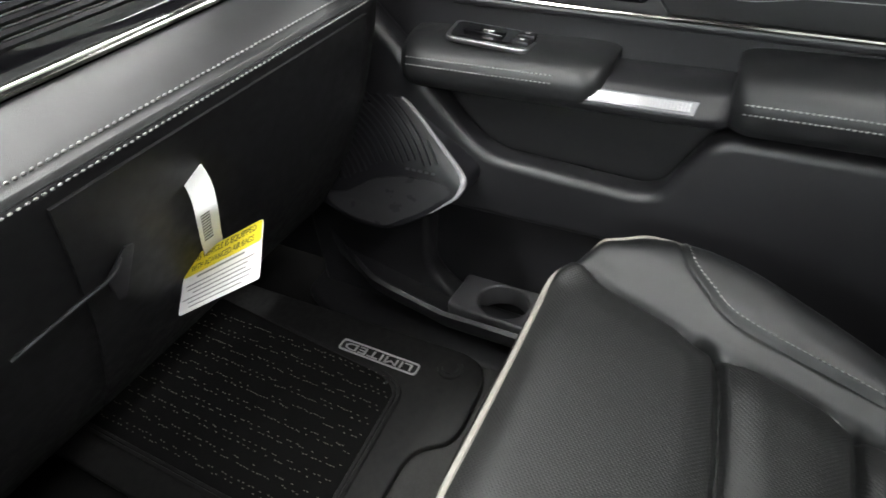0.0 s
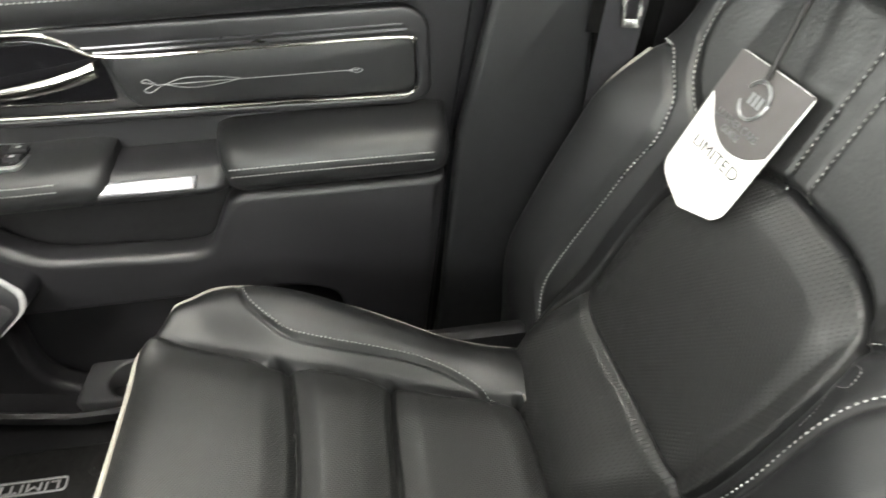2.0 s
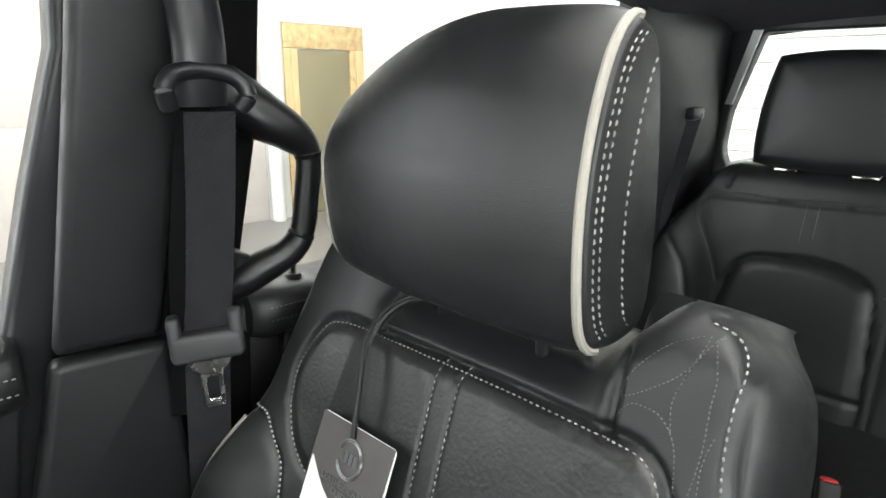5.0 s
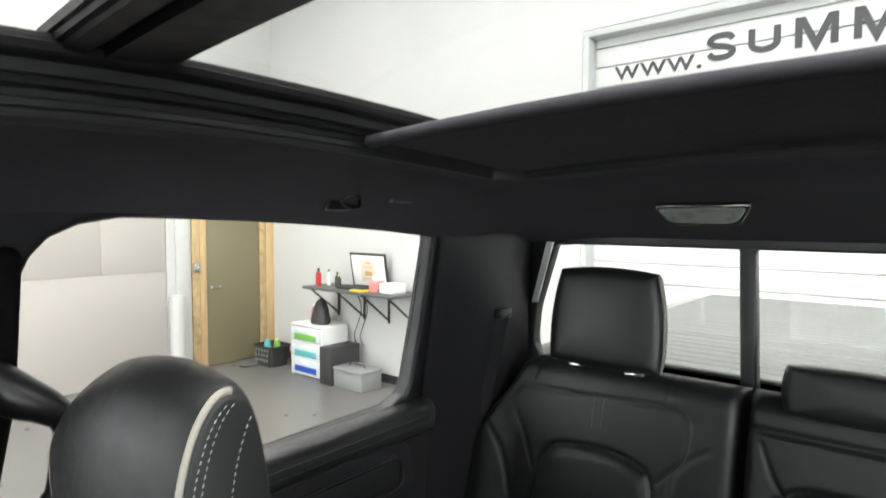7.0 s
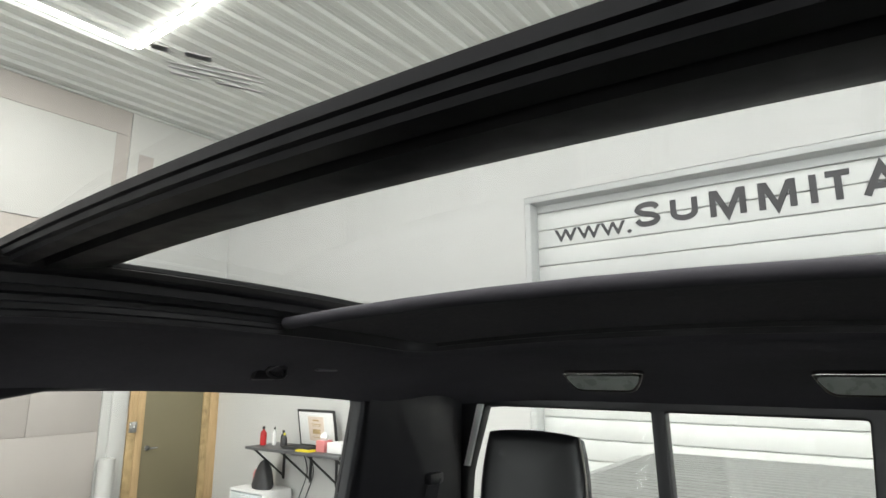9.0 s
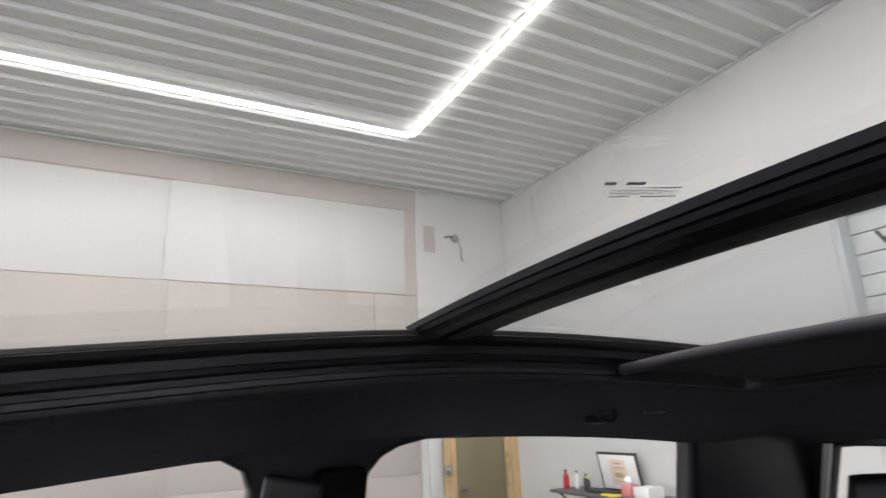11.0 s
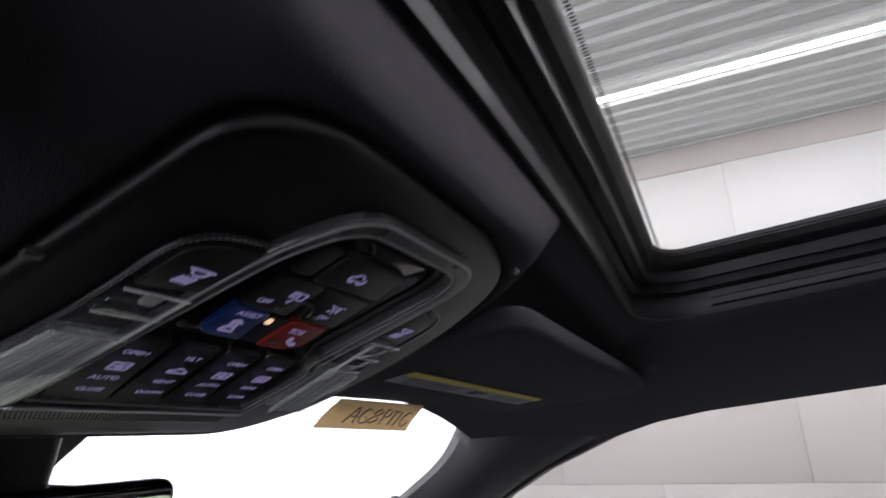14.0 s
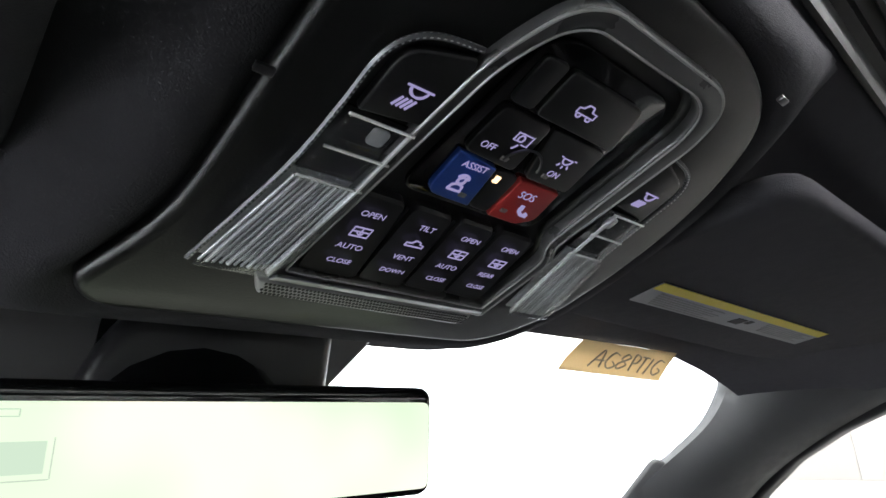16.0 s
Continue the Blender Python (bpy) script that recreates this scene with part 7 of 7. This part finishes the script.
part("bezel", slab("bezel", [_bo, BEZEL_IN], .008, .0025, con_lay(.0), 3), BEZEL_PAINT, console, "satin dark silver bezel")
# highlights on the bezel's edges, drawn as thin pale tubes
_oc = np.array([(0, .002)])
_ol = _oc + (np.array(_bo) - _oc) * .985
part("bezel_rim", tube("bezel_rim", [con(p, q, .0036) for p, q in np.vstack([_ol, _ol[:1]])], .0007, 6), SILVER_PAINT, console, "pale line for the bezel's edge highlight")
_il = _oc + (np.array(BEZEL_IN) - _oc) * 1.012
part("inner_rim", tube("inner_rim", [con(p, q, .0038) for p, q in np.vstack([_il, _il[:1]])], .0005, 6), SILVER_PAINT, console, "fine pale line for the inner edge highlight")
# added over the bezel's front edge, tilted to catch windscreen light
_fb = rounded([(-.0600, .0712), (.0585, .0752), (.0620, .0800), (-.0618, .0760)], .001)
part("front_bar", slab("front_bar", [_fb], .0022, .0007, lambda u, v, w: con(u, v, .0046 + w - .37 * (v - .075))), SILVER, console, "bezel front edge, added in pale metal for its sheen")
part("field", slab("field", [[tuple(1.03 * np.array(p)) for p in BEZEL_IN]], .004, 0, con_lay(-.0075)), SATIN, console, "black button field")
part("upper_tray", slab("upper_tray", [rounded([(-.036, .018), (-.030, -.056), (-.02, -.062), (.038, -.062), (.045, -.055), (.042, .020)], .008)], .003, .001, con_lay(-.0045)), GLOSS, console, "gloss button tray")


def key(name, corners, mat, label, h=-.0022, r=.003):
    return part(name, slab(name, [rounded(corners, r)], .004, .0009, con_lay(h)), mat, console, label)


key("button", [(-.0275, -.0085), (-.0065, -.0065), (-.0035, .0150), (-.0270, .0140)], BLUE, "blue assistance button", r=[.001, .001, .001, .006])
key("button", [(.0085, -.0060), (.0330, -.0060), (.0350, .0115), (.0275, .0170), (.0095, .0165)], RED, "red emergency button", r=[.001, .001, .003, .003, .001])
key("button", [(-.0055, -.0060), (.0075, -.0060), (.0085, .0160), (-.0028, .0152)], SATIN, "black centre button", -.0029)
key("button", [(-.0260, -.0320), (-.0010, -.0320), (.0005, -.0080), (-.0270, -.0095)], SATIN, "black button")
key("button", [(.0003, -.0320), (.0330, -.0320), (.0350, -.0075), (.0085, -.0075)], SATIN, "black button")
key("button", [(-.0135, -.0540), (.0290, -.0540), (.0340, -.0335), (-.0130, -.0335)], SATIN, "black button")
key("button", [(-.0270, -.0530), (-.0150, -.0540), (-.0145, -.0335), (-.0262, -.0335)], SATIN, "blank black button", -.0032)
part("ring", tube("ring", [con(.0005 + .010 * math.cos(a), -.0105 + .010 * math.sin(a), .0004) for a in np.linspace(3.3, 6.1, 14)], .0006, 5), DARK_SILVER, console)
for _p, _q in ((-.0085, -.0125), (.0160, -.0120), (-.0110, .0100), (.0140, .0110)):
    part("indicator", boxy("indicator", (.0035, .002, .001), (0, 0, 0), .0002), INK_GREY, console).data.transform(con_pose(_p, _q, .0000))
_am = boxy("indicator", (.0024, .0034, .0012), (0, 0, 0), .0003)
_am.transform(con_pose(-.0025, -.0020, -.0006))
part("indicator", _am, AMBER, console, "amber indicator light")


def wire(name, lines, p, q, h, r=.00042):
    """A symbol of thin lines, drawn in millimetres to the right and up."""
    m = con_pose(p, q, h)
    return part(name, joined(name, [tube("l", [tuple(m @ Vector((x / 1000, y / 1000, 0))) for x, y in l], r, 4) for l in lines]), ICON, console, "lit symbol")


def legend(text, size, p, q, h=.0000, width=None):
    part("legend", writing("legend", text, size, con_pose(p, q, h), .0001, width), ICON, console, "lit lettering")


legend("ASSIST", .0044, -.0163, -.0042)
legend("SOS", .0056, .0185, .0005)
legend("OFF", .0042, -.0195, -.0150)
legend("ON", .0043, .0190, -.0140)
_arc = lambda cx, cy, r, a, b, n=9: [(cx + r * math.cos(radians(t)), cy + r * math.sin(radians(t))) for t in np.linspace(a, b, n)]
wire("symbol", [_arc(0, 2.2, 1.7, 0, 360, 14), [(-3.2, -3.2), (-2.6, -.6), (-1, .2), (1, .2), (2.6, -.6), (3.2, -3.2), (-3.2, -3.2)], _arc(0, 2.4, 2.8, 20, 160)], -.0168, .0058, .0000, .0007)
wire("symbol", [[(-2.6, 1.8), (-1.5, -.6), (.6, -2.0), (2.8, -1.9)], [(-3.2, 2.4), (-1.8, 2.6), (-1.6, 1.2)], [(3.2, -2.6), (3.6, -1.2), (2.0, -.6)]], .0235, .0085, .0000, .0010)
wire("symbol", [[(-4, 2.6), (4, 2.6), (4, -2), (1, -2)], [(-4, 2.6), (-4, -1), (-1.6, -1)], _arc(-1, .4, 1.5, 0, 360, 10), [(0, -2.4), (-1.6, -5)]], -.0085, -.0225, .0000)
wire("symbol", [_arc(0, 0, 2.6, 180, 360), [(-2.6, 0), (2.6, 0)], [(-4.6, .4), (-3.6, .4)], [(3.6, .4), (4.6, .4)], [(0, -3.6), (0, -4.8)], [(-2.4, -3), (-3.4, -4.2)], [(2.4, -3), (3.4, -4.2)]], .0190, -.0230, .0000)
wire("symbol", [[(-5, -1), (-5, 1), (-3, 1.2), (-1.6, 3.2), (1.2, 3.2), (2.4, 1.2), (5.2, 1), (5.2, -1.2), (-5, -1.2)], _arc(-2.8, -1.6, 1.2, 180, 360), _arc(3, -1.6, 1.2, 180, 360)], .0055, -.0430, .0000)
# rocker switches
for _i, (_a, _b) in enumerate(((-.0535, -.0262), (-.0250, -.0012), (.0000, .0238), (.0250, .0500))):
    g = rounded([(_a + .001, .0225), (_b - .002, .0235), (_b, .0690), (_a, .0680)], .003)
    sw = part("rocker", loft("rocker", [[con(x, y, -.0055) for x, y in g], [con(x, y, -.0015 + .004 * ((y - .023) / .046) ** 2) for x, y in g], [con(x * .985 + .015 * (_a + _b) / 2, .047 + (y - .047) * .95, -.0002 + .004 * ((y - .023) / .046) ** 2) for x, y in g]]), SATIN, console, "black rocker switch")
    part("groove", tube("groove", [con(_b + .0006, .026, -.002), con(_b + .0002, .045, -.0005), con(_b + .0004, .068, .002)], .0007, 5), DARK_SILVER, console, "bright gap line")
    pc = (_a + _b) / 2
    h = .0082
    for word, q, s in ((("OPEN", "TILT", "OPEN", "OPEN")[_i], .0312, .0043), (("AUTO", "VENT", "AUTO", "REAR")[_i], .0492, .0043), (("CLOSE", "DOWN", "CLOSE", "CLOSE")[_i], .0578, .0038)):
        legend(word, s, pc, q, .0012 + .0040 * (q - .023) / .046)
    hq = .0014 + .0040 * (.0405 - .023) / .046
    if _i == 1:
        wire("symbol", [[(-4.6, -1.2), (-4.4, .6), (-2, .8), (-.6, 2.6), (2, 2), (2.6, .6), (4.6, .2), (4.6, -1.2), (-4.6, -1.2)]], pc, .0405, hq)
    else:
        wire("symbol", [[(-4, -2.6), (-4, 2.6), (4, 2.6), (4, -2.6), (-4, -2.6)], [(-4, .2), (4, .2)], [(0, 2), (0, -2)], [(-1.4, -.6), (0, -2), (1.4, -.6)]], pc, .0405, hq, .0004)
# speaker strip at the front edge
_gs = rounded([(-.0655, .0785), (.0600, .0835), (.0560, .0935), (-.0600, .0900)], .003)
part("strip_bezel", slab("strip_bezel", [_gs], .006, .002, con_lay(.0)), SILVER_PAINT, console, "silver strip")
_gd = []
for _r in range(4):
    for _c2 in range(62):
        _gd.append((-.0595 + .00188 * _c2 + .0009 * (_r % 2), -(.0815 + .0021 * _r + .000042 * _c2 * 1.0), .0012, .0012))
part("mesh_grille", bars("mesh_grille", _gd, con_pose(0, 0, .0030), .0002), INK, console, "dark perforated grille")
# lamp lenses
for _s, _x0 in ((-1, 0), (1, .014)):
    f = lambda p, q: (_s * p + _x0, q)
    part("lamp_switch", slab("lamp_switch", [rounded([f(.0745, -.011), f(.0735, -.036), f(.050, -.043), f(.0490, -.014)], [.001, .007, .003, .001])], .004, .001, con_lay(.0015)), SATIN, console, "black reading lamp switch")
    wire("symbol", [_arc(0, 0, 3.4, 180, 360), [(-5.0, 0), (5.0, 0)]] + [[(-3.6 + 1.7 * k, -4.6), (-5.6 + 1.7 * k, -8.6)] for k in range(4)], f(.0610, 0)[0], -.0262, .0038, .00055)
    part("lens_recess", slab("lens_recess", [[f(.0765, -.0100), f(.0525, -.0100), f(.0545, .0190), f(.0790, .0190)]], .001, 0, con_lay(.0004)), LENS_DARK, console, "dark lamp recess")
    part("lamp_bulb", slab("lamp_bulb", [rounded([f(.0640, -.0060), f(.0570, -.0060), f(.0575, .0010), f(.0640, .0010)], .002)], .002, .0006, con_lay(.0012)), LENS_BED, console, "pale lamp reflector")
    for q0, q1 in ((-.0095, .0040), (.0050, .0185)):
        part("lens", slab("lens", [rounded([f(.0755 + .15 * max(q0, 0), q0), f(.0520 + .08 * max(q0, 0), q0), f(.0530 + .08 * q1, q1), f(.0775 + .12 * q1, q1)], .001)], .004, .001, con_lay(.0032)), LENS, console, "clear lamp lens").visible_shadow = False
    for _q2 in (-.0100, .0045, .0192):
        part("lens_divider", tube("lens_divider", [con(*f(.0770 + .12 * max(_q2, 0), _q2), .0050), con(*f(.0520 + .10 * max(_q2, 0), _q2), .0050)], .00055, 6), LENS_RIB, console, "clear divider, paled for its gleam")
    part("lens_divider", tube("lens_divider", [con(*f(.0535, -.010), .0048), con(*f(.0560, .020), .0048), con(*f(.0635, .072), .0048)], .0009, 6), LENS_RIB, console, "clear edge, paled for its gleam")
    part("lens_bed", slab("lens_bed", [[f(.0800, .0195), f(.0545, .0195), f(.0625, .0725), f(.0915, .0715)]], .001, 0, con_lay(.0004)), LENS_BED, console)
    for _k in range(11):
        u = (_k + .5) / 11
        part("lens_rib", tube("lens_rib", [con(*f(.0800 - .0250 * u, .0205), .0040), con(*f(.0915 - .0290 * u, .0715), .0040)], .00065 + .0003 * (_k % 3 == 1), 6), LENS_RIB, console, "clear lens rib, paled for its gleam")
    part("lens_cover", slab("lens_cover", [[f(.0805, .0200), f(.0540, .0200), f(.0625, .0735), f(.0925, .0725)]], .002, .0008, con_lay(.0056)), LENS, console, "clear lens cover").visible_shadow = False
    _tp = [f(.0915, .074), f(.0800, .020), f(.0772, -.010), f(.0765, -.028), f(.0725, -.0375), f(.064, -.0430), f(.0490, -.0455)]
    _tl = np.array([con(p + _s * .002, q, .0022) for p, q in spline(_tp, 8)])
    part("lens_edge", tube("lens_edge", _tl, .0011, 6), DARK_SILVER, console, "ribbed clear edge")
    part("beaded_edge", stitching("beaded_edge", _tl, CN, .0021, .0018, .0011), LENS_BED, console, "beaded clear edge")
for _p, _q in ((.086, -.088), (-.1035, -.01)):
    part("tab", boxy("tab", (.006, .003, .002), (0, 0, 0), .0005), DARK_SILVER, console).data.transform(con_pose(_p, _q, .0))

# ---- mirror ----
mirror = thing("rear_view_mirror", (-.05, .49, 1.75), "black framed rear view mirror showing a bright pale green display", "mirror")
MM = pose(-.052, .482, 1.7475, 90 + 6, 0, -3)
_w, _h = .258, .060
_b = slab("frame", [rounded([(-_w / 2, -_h / 2), (_w / 2, -_h / 2), (_w / 2, _h / 2), (-_w / 2, _h / 2)], .009, 8)], .026, .006, None, 4)
_b.transform(MM @ pose(0, 0, -.010))
part("frame", _b, GLOSS, mirror, "gloss black frame")
_b = slab("display", [rounded([(-.1245, -.0255), (.1245, -.0255), (.1245, .0215), (-.1245, .0215)], .005)], .001, 0)
_b.transform(MM @ pose(0, 0, .0036))
part("display", _b, SCREEN, mirror, "bright pale green display")
part("display_mark", bars("display_mark", [(-.079, -.0078, .036, .0005), (-.0606, .0, .0005, .0155), (-.078, .0185, .009, .0004), (-.078, .0158, .009, .0004), (-.0735, .0172, .0005, .003)], MM @ pose(0, 0, .0042), .0002), glowing("display_line", (.70, .82, .64), .95), mirror, "faint display lines")
part("display_box", bars("display_box", [(-.0805, .0005, .035, .012)], MM @ pose(0, 0, .0042), .0001), glowing("display_shade", (.66, .82, .62), 1.1), mirror, "grey green display box")
part("stem", loft("stem", [[(-.048 + (.052 - .012 * t) * math.cos(a), .515 + .025 * t + .022 * math.sin(a), 1.768 + .06 * t) for a in np.arange(16) * math.pi / 8] for t in np.linspace(0, 1, 6)]), GLOSS, mirror, "dark mirror mount")
# the cover's grey stands for light on charcoal plastic
part("mount_cover", slab("mount_cover", [rounded([(-.24, 1.752), (.026, 1.752), (.056, 1.786), (.088, 1.818), (.092, 1.852), (-.24, 1.852)], .006)], .012, .004, lambda u, v, w: (u, .556 + w - .2 * (v - 1.80), v)), LIT_PLASTIC, mirror, "charcoal sensor cover, greyed for the light on it")
part("sensor_housing", slab("sensor_housing", [rounded([(-.103, 1.745), (-.100, 1.790), (-.078, 1.825), (-.02, 1.836), (.020, 1.832), (.031, 1.815), (.028, 1.745)], [.004, .02, .02, .02, .012, .01, .004])], .034, .010, lambda u, v, w: (u, .522 + w - .2 * (v - 1.80), v), 3), SATIN, mirror, "black sensor housing")

# ---- visors, roof lamps, hooks ----
def visor(s):
    v = thing("sun_visor", (s * .42, .38, 1.85), "black cloth sun visor folded up with a printed warning label" if s > 0 else "black cloth sun visor folded up", "sun visor", "sun visors")
    out = rounded([(s * .15, .275), (s * .15, .44), (s * .19, .463), (s * .56, .472), (s * .66, .455), (s * .695, .33), (s * .64, .262)], [.03, .03, .03, .04, .04, .05, .03])
    zz = lambda x, y: 1.846 - .10 * (y - .38) - .03 * (abs(x) - .4)
    part("flap", slab("flap", [out], .018, .007, lambda a, b, c: (a, b, zz(a, b) + c), 3), HEADLINER, v)
    part("hinge_rod", tube("hinge_rod", [(s * x, .47, zz(s * x, .47) + .004) for x in np.linspace(.18, .62, 6)], .006, 8), SATIN, v, "dark hinge rod")
    if s > 0:
        lz = lambda a, b, c: (a, b, zz(a, b) - .0095 - c)
        part("label", slab("label", [[(.212, .383), (.532, .377), (.546, .413), (.222, .416)]], .0006, 0, lambda a, b, c: (a, b, zz(a, b) - .0096 + c)), material("grey_label_print", (.30, .30, .32), .5, vary=.05), v, "grey printed label")
        part("label_band", slab("label_band", [[(.2125, .3825), (.532, .3765), (.536, .387), (.215, .3925)]], .0006, 0, lambda a, b, c: (a, b, zz(a, b) - .0102 + c)), YELLOW, v, "yellow warning band")
        part("label_print", joined("label_print", [slab("b", [[(x0, y0), (x1, y0), (x1, y1), (x0, y1)]], .0004, 0, lambda a, b, c: (a, b, zz(a, b) - .0102 + c)) for x0, x1, y0, y1 in ((.365, .383, .396, .407), (.387, .395, .395, .402))]), INK, v, "dark pictogram")
        for _c0, _ends, _y0 in ((.232, (.335, .320, .338), .3955), (.418, (.522, .510, .526), .3905)):
            part("print_block", joined("print_block", [slab("b", [[(_c0 + .002 * i, _y0 + .0032 * i), (_ends[i % 3], _y0 + .0032 * i), (_ends[i % 3], _y0 + .0011 + .0032 * i), (_c0 + .002 * i, _y0 + .0011 + .0032 * i)]], .0004, 0, lambda a, b, c: (a, b, zz(a, b) - .0102 + c)) for i in range(6)]), INK_GREY, v, "faint grey lines of print")
    return v


visor(1), visor(-1)
for _s in (1, -1):
    lamp = thing("roof_lamp", (_s * .242, -1.31, 1.87), "rounded rear roof lamp with a chrome edged grey lens", "lamp", "rear roof lamps")
    _lm = Matrix.Translation((_s * .219, -1.236, 1.864)) @ pose(0, 0, 0, -122) @ Matrix.Scale(.94, 4)
    for _n, _o, _h0, _d, _m, _l in (("bezel", 0, 0, .014, CHROME, "chrome bezel"), ("lens", .008, .005, .010, LENS_GREY, "grey lens")):
        o = rounded([(-.092 + _o, -.024 + _o * .8), (.092 - _o, -.024 + _o * .8), (.066 - _o * .6, .024 - _o * .8), (-.066 + _o * .6, .024 - _o * .8)], .014, 6)
        b = slab(_n, [o], _d, .004, None, 3)
        b.transform(_lm @ pose(0, 0, _h0))
        part(_n, b, _m, lamp, _l)
    hook = thing("coat_hook", (_s * .68, -.79, 1.885), "black folding coat hook on the roof rail", "coat hook", "coat hooks")
    part("base", slab("base", [rounded([(-.83, 1.868), (-.765, 1.868), (-.765, 1.905), (-.83, 1.905)], .012)], .012, .004, lambda u, v, w: (_s * (.70 - .9 * (v - 1.885) + w), u, v)), SATIN, hook)
    part("hook", tube("hook", [(_s * (x - .012), y, z) for x, y, z in spline([(.695, -.82, 1.895), (.685, -.81, 1.876), (.684, -.79, 1.873), (.69, -.775, 1.885), (.68, -.79, 1.897), (.675, -.805, 1.889)], 6)], .004, 8), SATIN, hook)
    cap = thing("rail_cap", (_s * .66, -.90, 1.89), "small bright cap on the roof rail", "cap", "rail caps")
    part("cap", boxy("cap", (.012, .055, .008), (_s * .662, -.905, 1.888), .003), DARK_SILVER, cap)

# tape note on the windscreen
note2 = thing("tape_note", (.41, .53, 1.82), "torn masking tape note stuck on the windscreen", "note")
_q = [Vector((.329, .536, 1.836)), Vector((.519, .537, 1.834)), Vector((.503, .556, 1.803)), Vector((.306, .553, 1.808))]
_tp = lambda u, v: tuple(np.array((np.array(_q[3]) * (1 - u) + np.array(_q[2]) * u) * (1 - v) + (np.array(_q[0]) * (1 - u) + np.array(_q[1]) * u) * v).tolist())
_P = [[Vector(_tp(u + (.012 * math.sin(40 * v) if u in (0, 1) else 0), v)) + Vector((0, -.004, 0)) for u in np.linspace(0, 1, 12)] for v in np.linspace(0, 1, 8)]
part("tape", sheet("tape", _P, [[p + Vector((0, .0006, 0)) for p in r] for r in _P]), TAPE, note2)
_marks = [[(.20, .2), (.26, .75), (.30, .2)], [(.22, .42), (.31, .42)], [(.42, .65), (.36, .7), (.33, .4), (.38, .2), (.43, .3), (.39, .42)], [(.50, .72), (.46, .55), (.53, .38), (.47, .22), (.45, .38), (.54, .6), (.50, .72)], [(.59, .2), (.58, .72), (.64, .66), (.63, .48), (.58, .46)], [(.66, .70), (.74, .68)], [(.70, .68), (.69, .18)], [(.78, .68), (.76, .16)], [(.92, .62), (.86, .66), (.82, .38), (.87, .16), (.92, .3), (.88, .4)]]
for _l in _marks:
    part("pen_stroke", tube("pen_stroke", [Vector(_tp(*p)) + Vector((0, -.0055, 0)) for p in spline(_l, 6)], .0009, 4), INK_GREY, note2)
